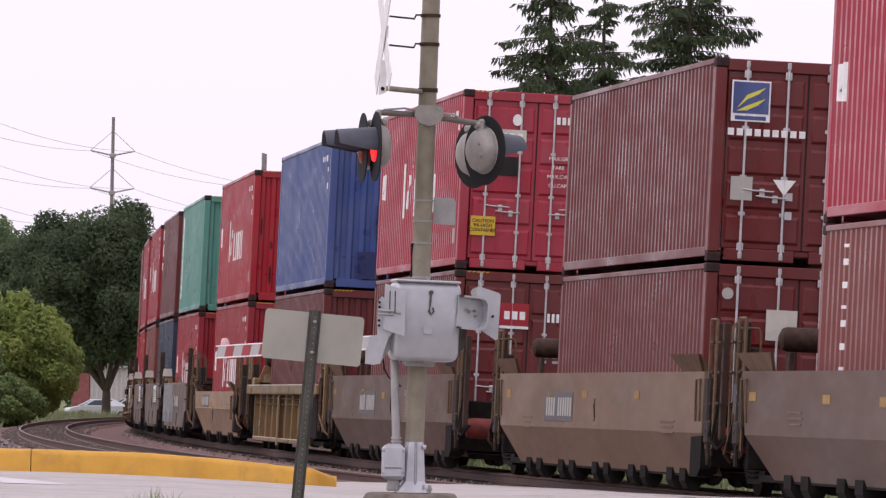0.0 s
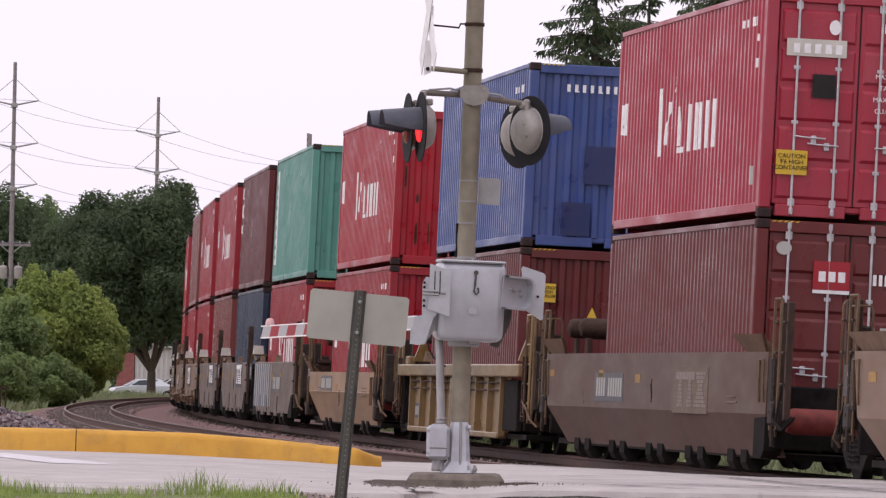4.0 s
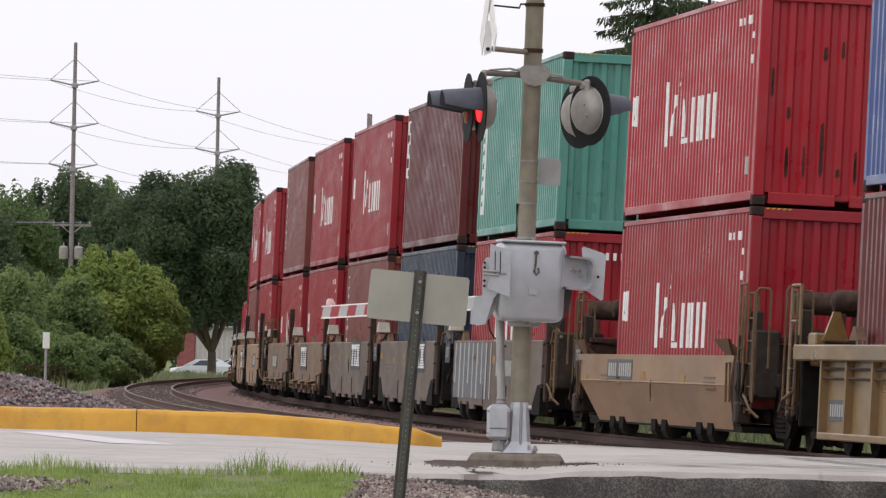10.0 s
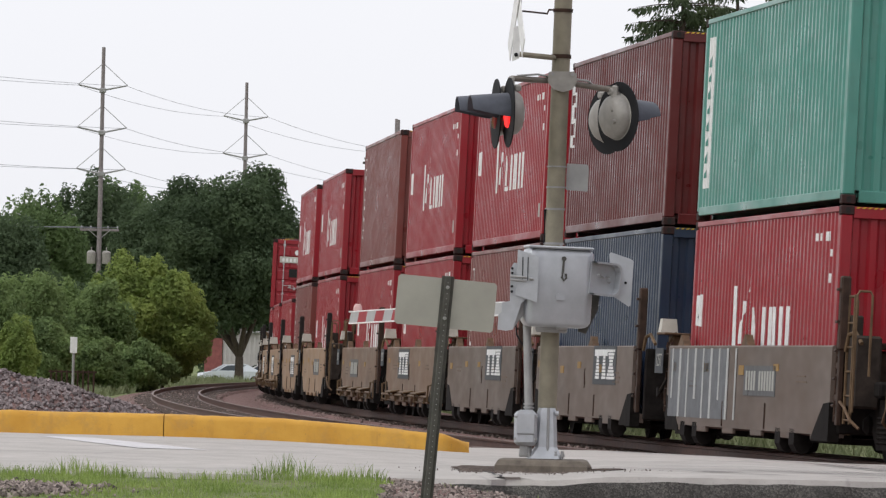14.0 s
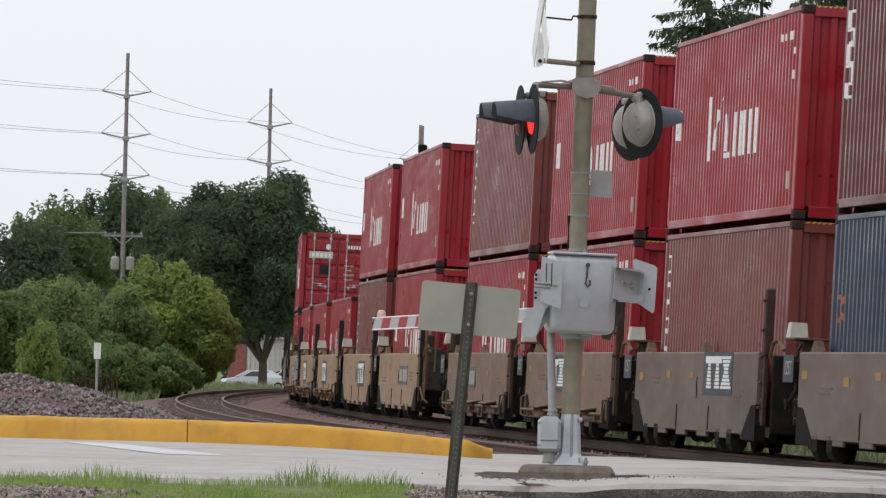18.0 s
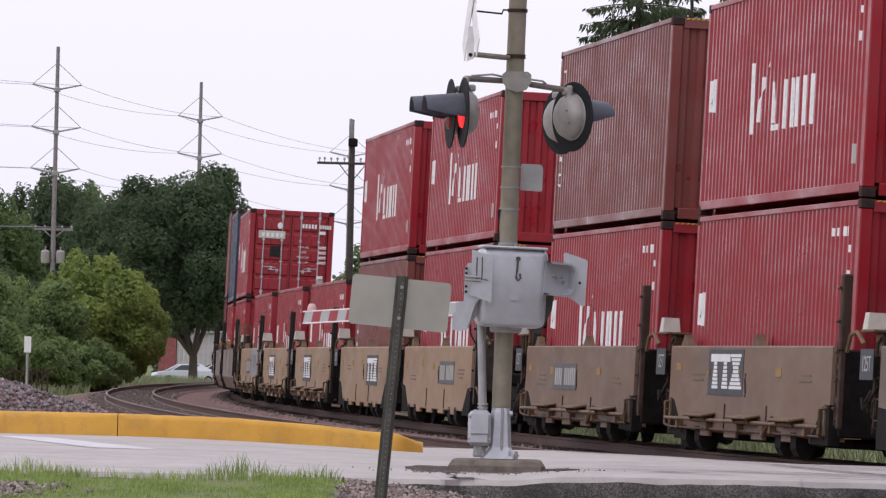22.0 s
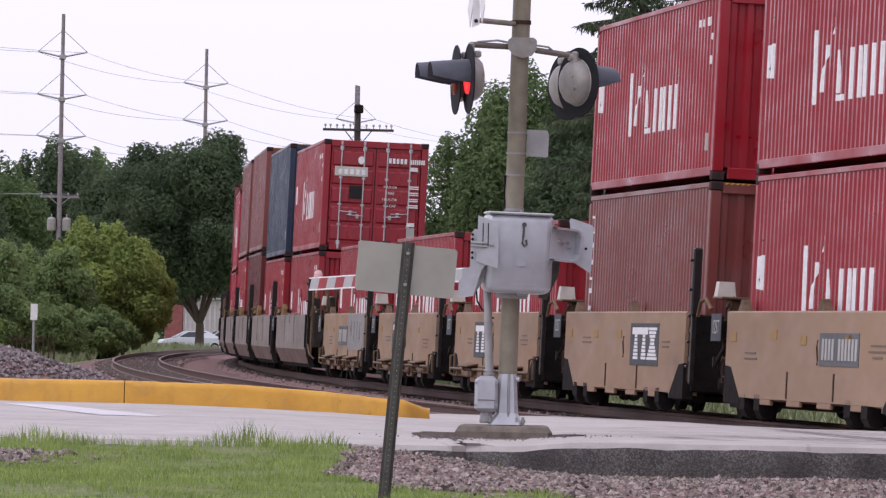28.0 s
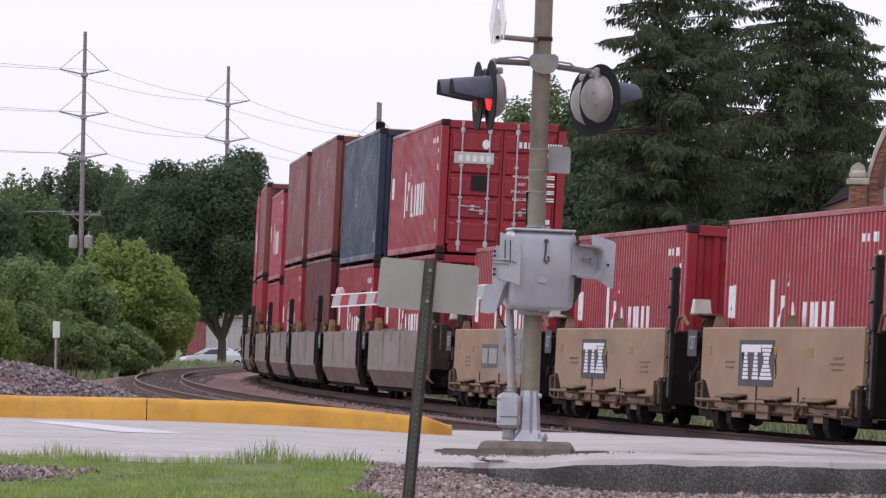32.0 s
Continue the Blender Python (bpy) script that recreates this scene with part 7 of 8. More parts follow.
def near_ground():
    rnd = random.Random(11)
    g = Geo()
    for _ in range(60000):
        x = rnd.uniform(-1.6, 6.4)
        e = edge_y(x)
        y = rnd.uniform(36.5, e - 0.02)
        if x < left_of(y) or y < near_of(x) and rnd.random() < 0.95:
            continue
        r = rnd.uniform(0.008, 0.025) if rnd.random() < 0.94 else rnd.uniform(0.026, 0.042)
        stone(g, (x, y, ground_z(x, y) + 0.3 * smooth(57.5, 62, y) + 0.012 + r * 0.2), r, rnd)
    for _ in range(1400):
        x, y = rnd.gauss(-3.4, 0.32), rnd.gauss(53.6, 0.6)
        stone(g, (x, y, ground_z(x, y) + 0.012), rnd.uniform(0.012, 0.042), rnd)
    solid("loose_stones", g, M["stones"], "loose pinkish grey crushed stones", "stones", "stuff")
    q = Geo()
    xs, ys = [-1.8 + 0.2 * i for i in range(44)], [35.0 + 0.25 * i for i in range(98)]

    def lift(x, y):
        inn = smooth(left_of(y) - 0.15, left_of(y) + 0.15, x) * smooth(near_of(x) - 0.4, near_of(x) + 0.3, y)
        return ground_z(x, y) + 0.3 * smooth(57.5, 62, y) + 0.02 * inn - 0.05 * (1 - inn)
    q.sheet([[(x, y, lift(x, y)) for x in xs] for y in ys])
    solid("gravel_bed", q, M["bed"], "gravel bed below the road edge", "gravel", "structure", smooth=True)
    # grass
    v, f = [], []
    n = 0
    for _ in range(190000):
        x, y = rnd.uniform(-5.2, 5.4), rnd.uniform(36, 59.0)
        e = edge_y(x)
        if y > e + 0.15:
            continue
        bare = noise.noise((x * 0.55, y * 0.3, 4))
        gravel = x > left_of(y) and y > near_of(x)
        if gravel and rnd.random() < 0.985:
            continue
        if noise.noise((x * 1.1, y * 0.5, 9)) > 0.22 and rnd.random() < 0.8:
            continue
        if ((x + 3.4) / 0.6) ** 2 + ((y - 53.6) / 1.1) ** 2 < 1 + noise.noise((x * 3, y * 2, 1)) and rnd.random() < 0.85:
            continue
        tall = 0.55 + 0.5 * (bare + 0.4) + 0.7 * noise.noise((x * 1.7, y * 0.9, 2))
        tuft = max(math.exp(-((x + 1.15) ** 2 + (y - 57.9) ** 2 * 1.5) / 0.12), math.exp(-((x + 0.75) ** 2 + (y - 57.8) ** 2) / 0.07), 0.8 * math.exp(-((x + 2.9) ** 2 / 0.5 + (y - 57.8) ** 2) / 0.3))
        h = rnd.uniform(0.03, 0.085) * max(0.45, tall) * (1 + 1.5 * tuft)
        if y > 56.5 and x < -0.3:
            h *= 1.2
        if y < 50:
            h *= 0.9
        w = rnd.uniform(0.0022, 0.005)
        a, ln = rnd.uniform(0, 6.28), rnd.uniform(0.1, 0.75) * h
        z = ground_z(x, y) + (0.3 * smooth(57.5, 62, y) if y > 57.5 else 0) - 0.01
        cx, cy = math.cos(a), math.sin(a)
        v += [(x - cy * w, y + cx * w, z), (x + cy * w, y - cx * w, z), (x + cx * ln * 0.4 + cy * w * 0.6, y + cy * ln * 0.4 - cx * w * 0.6, z + h * 0.65), (x + cx * ln * 0.4 - cy * w * 0.6, y + cy * ln * 0.4 + cx * w * 0.6, z + h * 0.65), (x + cx * ln, y + cy * ln, z + h)]
        f += [(n, n + 1, n + 2, n + 3), (n + 3, n + 2, n + 4)]
        n += 5
    me = bpy.data.meshes.new("grass")
    me.from_pydata(v, [], f)
    me.materials.append(M["grass"])
    tagged(new("grass", me), "bright green tufted grass beside the road", "grass", kind="stuff")


near_ground()

# ---- trees and shrubs ----


def limb(g, p, q, r0, r1, n=7):
    g.tube(p, q, r0, r1, n=n)


def leaf_cloud(lobes, count, size, seed, mat, flat=0.55):
    """Small folded leaf sprays spread through the outer part of uneven lobes; lobes: (centre, (rx, ry, rz))."""
    rs = np.random.RandomState(seed)
    w = np.array([(a * b * c) ** 0.67 for _, (a, b, c) in lobes])
    pick = rs.choice(len(lobes), count, p=w / w.sum())
    cen = np.array([c for c, _ in lobes])[pick]
    rad = np.array([r for _, r in lobes])[pick]
    d = rs.normal(size=(count, 3))
    d /= np.linalg.norm(d, axis=1)[:, None]
    depth = 1 - 0.55 * rs.rand(count) ** 1.8
    depth *= 1 + 0.10 * np.sin(d[:, 0] * 9 + pick) * np.sin(d[:, 2] * 8 + 2 * pick) + 0.07 * np.sin(d[:, 1] * 15 + d[:, 2] * 13)
    p = cen + d * rad * depth[:, None]
    nrm = d * 0.8 + rs.normal(size=(count, 3)) * 0.5 + np.array([0, 0, 0.25])
    nrm /= np.linalg.norm(nrm, axis=1)[:, None]
    up = rs.normal(size=(count, 3))
    u = np.cross(nrm, up)
    u /= np.linalg.norm(u, axis=1)[:, None]
    t = np.cross(nrm, u)
    s = size * (0.55 + 0.9 * rs.rand(count))[:, None]
    a, b = p - u * s, p + u * s
    c, e = p + t * s * 0.55 + nrm * s * 0.3, p - t * s * 0.55 + nrm * s * 0.3
    v = np.stack([a, c, b, e], 1).reshape(-1, 3)
    i = np.arange(count) * 4
    f = np.concatenate([np.stack([i, i + 1, i + 2], 1), np.stack([i, i + 2, i + 3], 1)])
    me = bpy.data.meshes.new("crown")
    me.from_pydata(v.tolist(), [], f.tolist())
    me.materials.append(mat)
    return me


def lobed(rnd, c, r, n):
    """Uneven masses, each set with upright tufts, that fill a crown of radii r round c."""
    out = [(c, (r[0] * 0.66, r[1] * 0.66, r[2] * 0.72))]
    masses = []
    for j in range(17):
        u, w = 1 - 2 * (j + 0.5) / 17, 2.4 * j + rnd.uniform(-0.4, 0.4)
        h = math.sqrt(1 - u * u)
        d = Vector((h * math.cos(w), h * math.sin(w), u + rnd.uniform(-0.08, 0.08)))
        q, k = rnd.uniform(0.27, 0.42), rnd.uniform(0.58, 0.72)
        masses.append((Vector((c[0] + d.x * r[0] * k, c[1] + d.y * r[1] * k, c[2] + d.z * r[2] * k)), q))
    for p, q in masses:
        out.append((tuple(p), (r[0] * q, r[1] * q, r[2] * q * 0.85)))
    for i in range(n):
        p, q = masses[i % 17]
        d = Vector((rnd.gauss(0, 1), rnd.gauss(0, 1), rnd.gauss(0.35, 1))).normalized()
        e = rnd.uniform(0.08, 0.17)
        out.append(((p.x + d.x * r[0] * q * 0.9, p.y + d.y * r[1] * q * 0.9, p.z + d.z * r[2] * q * 0.8), (r[0] * e, r[1] * e, r[2] * e * 1.35)))
    return out


def broadleaf(x, y, z0, height, r, seed, mat, count, size, label, trunk=0.25, fork=0.25, name="tree", lobes=60, low=0.2, shift=0.0):
    rnd = random.Random(seed)
    root = thing(name, pose(x, y, z0), label, "tree" if name == "tree" else "shrub", "trees in the distance" if name == "tree" else "")
    cz = height * (1 + low) / 2
    rz = height * (1 - low) / 2
    g = Geo()
    top = Vector((0, 0, height * fork))
    limb(g, (0, 0, -0.6), top, trunk, trunk * 0.75, 10)
    for k in range(7):
        a = 2 * math.pi * k / 7 + rnd.uniform(-0.3, 0.3)
        e = top + Vector((math.cos(a) * r * 0.55 + shift * 0.6, math.sin(a) * r * 0.55, rz * rnd.uniform(0.5, 1.0)))
        m = top.lerp(e, 0.5) + Vector((0, 0, 0.08 * height))
        limb(g, top, m, trunk * 0.6, trunk * 0.38)
        limb(g, m, e, trunk * 0.35, trunk * 0.1)
        for _ in range(2):
            limb(g, m, m + Vector((rnd.uniform(-1, 1) * r * 0.35, rnd.uniform(-1, 1) * r * 0.35, rz * 0.4)), trunk * 0.22, trunk * 0.06)
    part("trunk", g, M["bark"], root, "dark branching trunk")
    part("crown", leaf_cloud(lobed(rnd, (shift, 0, cz), (r, r * 0.9, rz), lobes), count, size, seed, mat), None, root)
    return root


def fir(x, y, z0, height, r, seed, bare=0.06):
    """A conifer: straight trunk, drooping whorled boughs hung with short sprays."""
    rnd = random.Random(seed)
    root = thing("fir_tree", pose(x, y, z0), "tall dark green fir with drooping boughs", "tree", "firs behind the railway")
    g = Geo()
    g.tube((0, 0, -0.5), (0, 0, height * 0.55), 0.24, 0.13, n=10)
    g.tube((0, 0, height * 0.55), (0.05, 0, height), 0.13, 0.015, n=8)
    v, f = [], []
    z = height * bare
    while z < height * 0.985:
        u = z / height
        span = r * min(1.0, 1.12 * (1 - u) ** 0.72 + 0.03)
        n = 7 if u < 0.8 else 5
        off = rnd.uniform(0, 6.28)
        for k in range(n):
            a = off + 2 * math.pi * k / n + rnd.uniform(-0.25, 0.25)
            if rnd.random() < 0.12:
                continue
            ln = span * rnd.uniform(0.36, 1.18)
            zb = z + rnd.uniform(-0.6, 0.6)
            ca, sa = math.cos(a), math.sin(a)
            droop = rnd.uniform(0.12, 0.52) * ln * (1 - u * 0.6)
            pts = []
            for i in range(6):
                q = i / 5
                pts.append(Vector((ca * ln * q, sa * ln * q, zb + 0.10 * ln * q - droop * q * q + 0.12 * ln * max(0, q - 0.75))))
            for i in range(5):
                g.tube(pts[i], pts[i + 1], 0.035 * (1 - i / 6) * (ln / r + 0.3), 0.035 * (1 - (i + 1) / 6) * (ln / r + 0.3), n=4, caps=False)
            m = max(8, int(ln * 19))
            for i in range(m):
                q = (i + rnd.random()) / m * 0.9 + 0.12
                j = min(4, int(q * 5))
                p = pts[j].lerp(pts[j + 1], q * 5 - j)
                for sg in (-1, 1):
                    w = (0.55 * ln * (1 - q) + 0.16) * rnd.uniform(0.5, 1.1)
                    w = min(w, 0.75)
                    out = Vector((ca * 0.7 - sg * sa, sa * 0.7 + sg * ca, rnd.uniform(-1.5, -0.1))).normalized()
                    for h in range(3):
                        st = p + out * w * (h / 3)
                        d = (out + Vector((rnd.uniform(-0.4, 0.4), rnd.uniform(-0.4, 0.4), rnd.uniform(-1.9, 0.1)))).normalized()
                        e = st + d * rnd.uniform(0.10, 0.23)
                        s = d.cross(Vector((rnd.uniform(-1, 1), rnd.uniform(-1, 1), rnd.uniform(-1, 1)))).normalized() * rnd.uniform(0.016, 0.034)
                        mid = st.lerp(e, 0.45)
                        b = len(v)
                        v.extend((tuple(st), tuple(mid + s), tuple(e), tuple(mid - s)))
                        f.append((b, b + 1, b + 2, b + 3))
        z += rnd.uniform(0.16, 0.30)
    part("trunk", g, M["bark"], root, "dark trunk and boughs")
    me = bpy.data.meshes.new("foliage")
    me.from_pydata(v, [], f)
    me.materials.append(M["needle"])
    part("foliage", me, None, root)
    return root


def planting():
    # large tree past the bend, and the woods behind it
    broadleaf(-13.7, 455, -0.45, 13.7, 6.5, 21, M["leaf_dark"], 96000, 0.13, "large dark green round-crowned street tree", 0.34, 0.13, lobes=130, low=0.22, shift=-1.4)
    broadleaf(-29.4, 565, -0.6, 16.6, 4.9, 22, M["leaf_dark"], 30000, 0.18, "dark green tree in the distance", 0.3, lobes=60, low=0.02)
    broadleaf(-32.6, 545, -0.6, 15.4, 4.6, 23, M["leaf"], 24000, 0.18, "green tree in the distance", 0.3, low=0.02)
    broadleaf(-25.6, 575, -0.6, 15.9, 4.6, 24, M["leaf_dark"], 26000, 0.18, "dark green tree in the distance", 0.3, low=0.02)
    broadleaf(-21.6, 570, -0.6, 14.4, 4.4, 25, M["leaf_dark"], 20000, 0.18, "dark green tree in the distance", 0.3, low=0.02)
    broadleaf(-27.4, 590, -0.6, 17.2, 4.4, 29, M["leaf"], 20000, 0.19, "green tree in the distance", 0.3, low=0.02)
    broadleaf(-23.6, 556, -0.6, 14.9, 4.2, 30, M["leaf_dark"], 20000, 0.18, "dark green tree in the distance", 0.3, low=0.02)
    broadleaf(-18.0, 538, -0.6, 7.4, 3.2, 47, M["leaf_dark"], 12000, 0.19, "dark green tree in the distance", 0.2, low=0.0)
    broadleaf(-14.6, 545, -0.6, 6.6, 2.8, 48, M["leaf_dark"], 10000, 0.19, "dark green tree in the distance", 0.2, low=0.0)
    broadleaf(-26.9, 430, -0.5, 10.9, 3.5, 26, M["leaf_dark"], 26000, 0.13, "dark tree behind the bushes", 0.25, low=0.0)
    broadleaf(-22.2, 420, -0.5, 6.3, 3.3, 27, M["leaf_dark"], 24000, 0.13, "dark tree behind the bushes", 0.2, low=0.0)
    broadleaf(-18.3, 405, -0.5, 7.6, 3.0, 28, M["leaf_dark"], 20000, 0.13, "dark tree behind the bushes", 0.2, low=0.0)
    # bushes on the near side of the bend
    broadleaf(-12.3, 300, -0.45, 5.3, 2.4, 31, M["leaf_lime"], 46000, 0.085, "broad yellow-green leafy bush beside the railway", 0.10, 0.12, "bush", 110, 0.06)
    broadleaf(-13.5, 301, -0.45, 6.1, 2.1, 39, M["leaf_lime"], 36000, 0.085, "broad yellow-green leafy bush beside the railway", 0.08, 0.12, "bush", 90, 0.0)
    broadleaf(-15.4, 296, -0.45, 4.9, 2.2, 32, M["leaf_mid"], 34000, 0.085, "green leafy bush beside the railway", 0.08, 0.12, "bush", 90, 0.0)
    broadleaf(-17.0, 282, -0.45, 5.3, 2.1, 38, M["leaf_mid"], 26000, 0.08, "green leafy bush beside the railway", 0.08, 0.12, "bush", 50, 0.0)
    broadleaf(-18.0, 268, -0.45, 4.6, 2.2, 33, M["leaf_mid"], 24000, 0.08, "green leafy bush beside the railway", 0.08, 0.12, "bush", 50, 0.0)
    broadleaf(-15.4, 262, -0.45, 3.0, 1.6, 34, M["leaf_mid"], 18000, 0.075, "green leafy bush beside the railway", 0.08, 0.12, "bush", 40, 0.0)
    broadleaf(-14.9, 240, -0.45, 2.9, 0.9, 35, M["leaf_lime"], 10000, 0.065, "yellow-green bush beside the railway", 0.06, 0.12, "bush", 30, 0.0)
    broadleaf(-13.0, 291, -0.45, 2.3, 1.7, 36, M["leaf_mid"], 22000, 0.08, "low green leafy bush beside the railway", 0.08, 0.12, "bush", 60, 0.0)
    broadleaf(-14.4, 278, -0.45, 2.3, 1.7, 37, M["leaf_mid"], 18000, 0.075, "low green leafy bush beside the railway", 0.08, 0.12, "bush", 60, 0.0)
    # unseen trees added outside the bend to darken reflections in the lower boxes
    for k, (x, y, h) in enumerate(((-23, 266, 7.2), (-29, 256, 8.4), (-35, 246, 7.6), (-42, 236, 8.8), (-49, 222, 8.0), (-55, 204, 8.6), (-60, 184, 7.8), (-64, 162, 8.4))):
        broadleaf(x, y, -0.45, h, 4.6, 60 + k, M["leaf_dark"], 5000, 0.30, "unseen dark green tree added to darken reflections", 0.22, 0.2, lobes=40, low=0.0)
    # behind the train
    broadleaf(3.1, 232, -0.4, 10.6, 3.0, 41, M["leaf"], 52000, 0.085, "green maple behind the train", 0.25, 0.2, lobes=80, low=0.0)
    broadleaf(6.6, 226, -0.4, 9.6, 3.2, 42, M["leaf"], 46000, 0.085, "green maple behind the train", 0.25, 0.2, lobes=70, low=0.0)
    broadleaf(1.2, 262, -0.4, 6.2, 2.6, 43, M["leaf"], 20000, 0.095, "green tree behind the train", 0.2, 0.2, low=0.0)
    broadleaf(-1.7, 330, -0.4, 7.2, 2.0, 44, M["leaf"], 9000, 0.14, "green tree behind the train", 0.2, 0.2, low=0.0)
    broadleaf(-3.0, 345, -0.4, 4.8, 3.0, 45, M["leaf_dark"], 9000, 0.14, "dark green hedge behind the train", 0.2, 0.2, "bush", low=0.0)
    broadleaf(5.7, 206, -0.4, 9.6, 2.3, 50, M["leaf_dark"], 36000, 0.085, "dark green tree behind the train", 0.2, 0.2, lobes=60, low=0.0)
    broadleaf(4.5, 203, -0.4, 7.4, 2.1, 49, M["leaf_dark"], 26000, 0.085, "dark green tree behind the train", 0.2, 0.2, lobes=50, low=0.0)
    broadleaf(10.5, 200, -0.4, 5.5, 3.0, 46, M["leaf_dark"], 9000, 0.13, "dark green tree behind the train", 0.2, 0.2, low=0.0)
    fir(5.1, 160, -0.4, 11.6, 3.3, 51)
    fir(10.6, 182, -0.4, 10.4, 3.6, 54)
    fir(8.7, 168, -0.4, 14.0, 3.5, 52)
    fir(6.8, 172, -0.4, 11.6, 3.2, 53)


planting()


def weeds():
    """Rough grass and weeds along the far side of the bend."""
    rs = random.Random(77)
    v, f = [], []
    for _ in range(16000):
        s = rs.uniform(95, 330)
        off = SIDING - rs.uniform(2.6, 9.0)
        p = side(s, off)
        h = rs.uniform(0.15, 0.55) * (1.3 if off < SIDING - 5 else 0.8)
        a = rs.uniform(0, 6.28)
        w = rs.uniform(0.02, 0.05)
        z = ground_z(p.x, p.y) - 0.02
        cx, cy = math.cos(a), math.sin(a)
        b = len(v)
        v += [(p.x - w, p.y, z), (p.x + w, p.y, z), (p.x + cx * h * 0.5, p.y + cy * h * 0.5, z + h)]
        f.append((b, b + 1, b + 2))
    for _ in range(9000):
        s = rs.uniform(-20, 130)
        p = side(s, 3.4 + rs.uniform(0, 5.0))
        h, a, w = rs.uniform(0.06, 0.25), rs.uniform(0, 6.28), rs.uniform(0.01, 0.025)
        z = ground_z(p.x, p.y) + 0.02
        b = len(v)
        v += [(p.x - w, p.y, z), (p.x + w, p.y, z), (p.x + math.cos(a) * h * 0.5, p.y + math.sin(a) * h * 0.5, z + h)]
        f.append((b, b + 1, b + 2))
    me = bpy.data.meshes.new("weeds")
    me.from_pydata(v, [], f)
    me.materials.append(M["weeds"])
    tagged(new("weeds", me), "rough green weeds along the railway", "weeds", kind="stuff")


M["weeds"] = island("rough_weeds", (0.14, 0.17, 0.08), (0.25, 0.27, 0.15))
weeds()


def stone_heap():
    rs = random.Random(5)
    g, core = Geo(), Geo()

    def top(x, y):
        d = ((x + 7.6) / 3.8) ** 2 + ((y - 110) / 4.0) ** 2
        return -0.36 + 1.16 * math.exp(-d * 1.25) * (1 + 0.10 * noise.noise((x * 1.3, y * 1.3, 0)))
    xs, ys = [-13 + 0.25 * i for i in range(44)], [103 + 0.5 * i for i in range(29)]
    core.sheet([[(x, y, top(x, y) - 0.03) for x in xs] for y in ys])
    for _ in range(11000):
        x, y = rs.uniform(-12.5, -3.6), rs.uniform(103.5, 112.5)
        z = top(x, y)
        if z > -0.28:
            stone(g, (x, y, z), rs.uniform(0.025, 0.06), rs)
    root = thing("stone_heap", pose(0, 0, 0), "heap of grey crushed ballast stones", "stone heap", kind="structure")
    part("heap_core", core, M["bed"], root)
    tagged(part("heap_stones", g, M["mound"], root), kind="stuff")


stone_heap()

# ---- power line ----


def power_pole(x, y, z0, top, levels, r, cross=None, transformer=False):
    root = thing("power_pole", pose(x, y, z0, 0, 0.0, 0), "tall weathered wooden power pole with braced insulator arms", "power pole", "power poles")
    h = top - z0
    part("pole", Geo().tube((0, 0, -0.5), (0, 0, h), r, r * 0.62, n=12), M["polewood"], root, smooth=True)
    for lv in levels:
        z = lv - z0
        for sg in (-1, 1):
            g = Geo()
            e = (sg * 1.58, 0, z + 0.22)
            g.tube((0, 0, z - 0.12), e, 0.06, 0.045, n=8)
            for k in range(7):
                q = 0.2 + 0.1 * k
                c = Vector((0, 0, z - 0.12)).lerp(Vector(e), q)
                g.lathe([(0.05, -0.02), (0.085, 0.0), (0.05, 0.02)], "z", 8, c)
            arm = part("insulator_arm", g, M["galv"], root, "grey braced insulator arm")
            part("stay_rod", Geo().tube((0, 0, z + 1.62), e, 0.025, n=6), M["galv"], arm)
        g = Geo().box((0, 0, z - 0.12), (0.42, 0.42, 0.3), 0.04)
        part("arm_collar", g, M["galv"], root)
    if cross:
        z = cross - z0
        part("crossarm", Geo().box((0, 0, z), (2.5, 0.12, 0.16), 0.01), M["polewood"], root)
        for sg in (-1, 1):
            part("brace", Geo().tube((0, -0.05, z - 0.6), (sg * 0.7, -0.05, z), 0.03, n=6), M["galv"], root)
            for q in (0.55, 1.15):
                part("pin_insulator", Geo().lathe([(0.03, 0), (0.07, 0.06), (0.05, 0.14), (0.02, 0.18)], "z", 8, (sg * q, 0, z + 0.08)), M["galv"], root)
    if transformer:
        for sg in (-1, 1):
            z = (cross or top) - z0 - 2.2
            g = Geo().lathe([(0.05, 0.0), (0.26, 0.03), (0.28, 0.1), (0.28, 0.75), (0.2, 0.84), (0.05, 0.88)], "z", 14, (sg * 0.48, -0.1, z))
            g.tube((sg * 0.48, -0.1, z + 0.86), (sg * 0.48, -0.1, z + 1.1), 0.04, n=8)
            part("transformer", g, M["lampback"], root, "pale grey transformer can", smooth=True)
    return root


power_pole(-22.72, 450, -0.5, 20.98, (18.33, 15.61, 12.96), 0.185, 9.25, True)
power_pole(-14.92, 498, -0.5, 20.84, (18.22, 15.57, 12.9), 0.18)
power_pole(-4.72, 555, -0.5, 20.5, (17.62, 14.97, 12.25), 0.185)
power_pole(-42.0, 395, -0.5, 21.0, (18.4, 15.7, 13.0), 0.27)


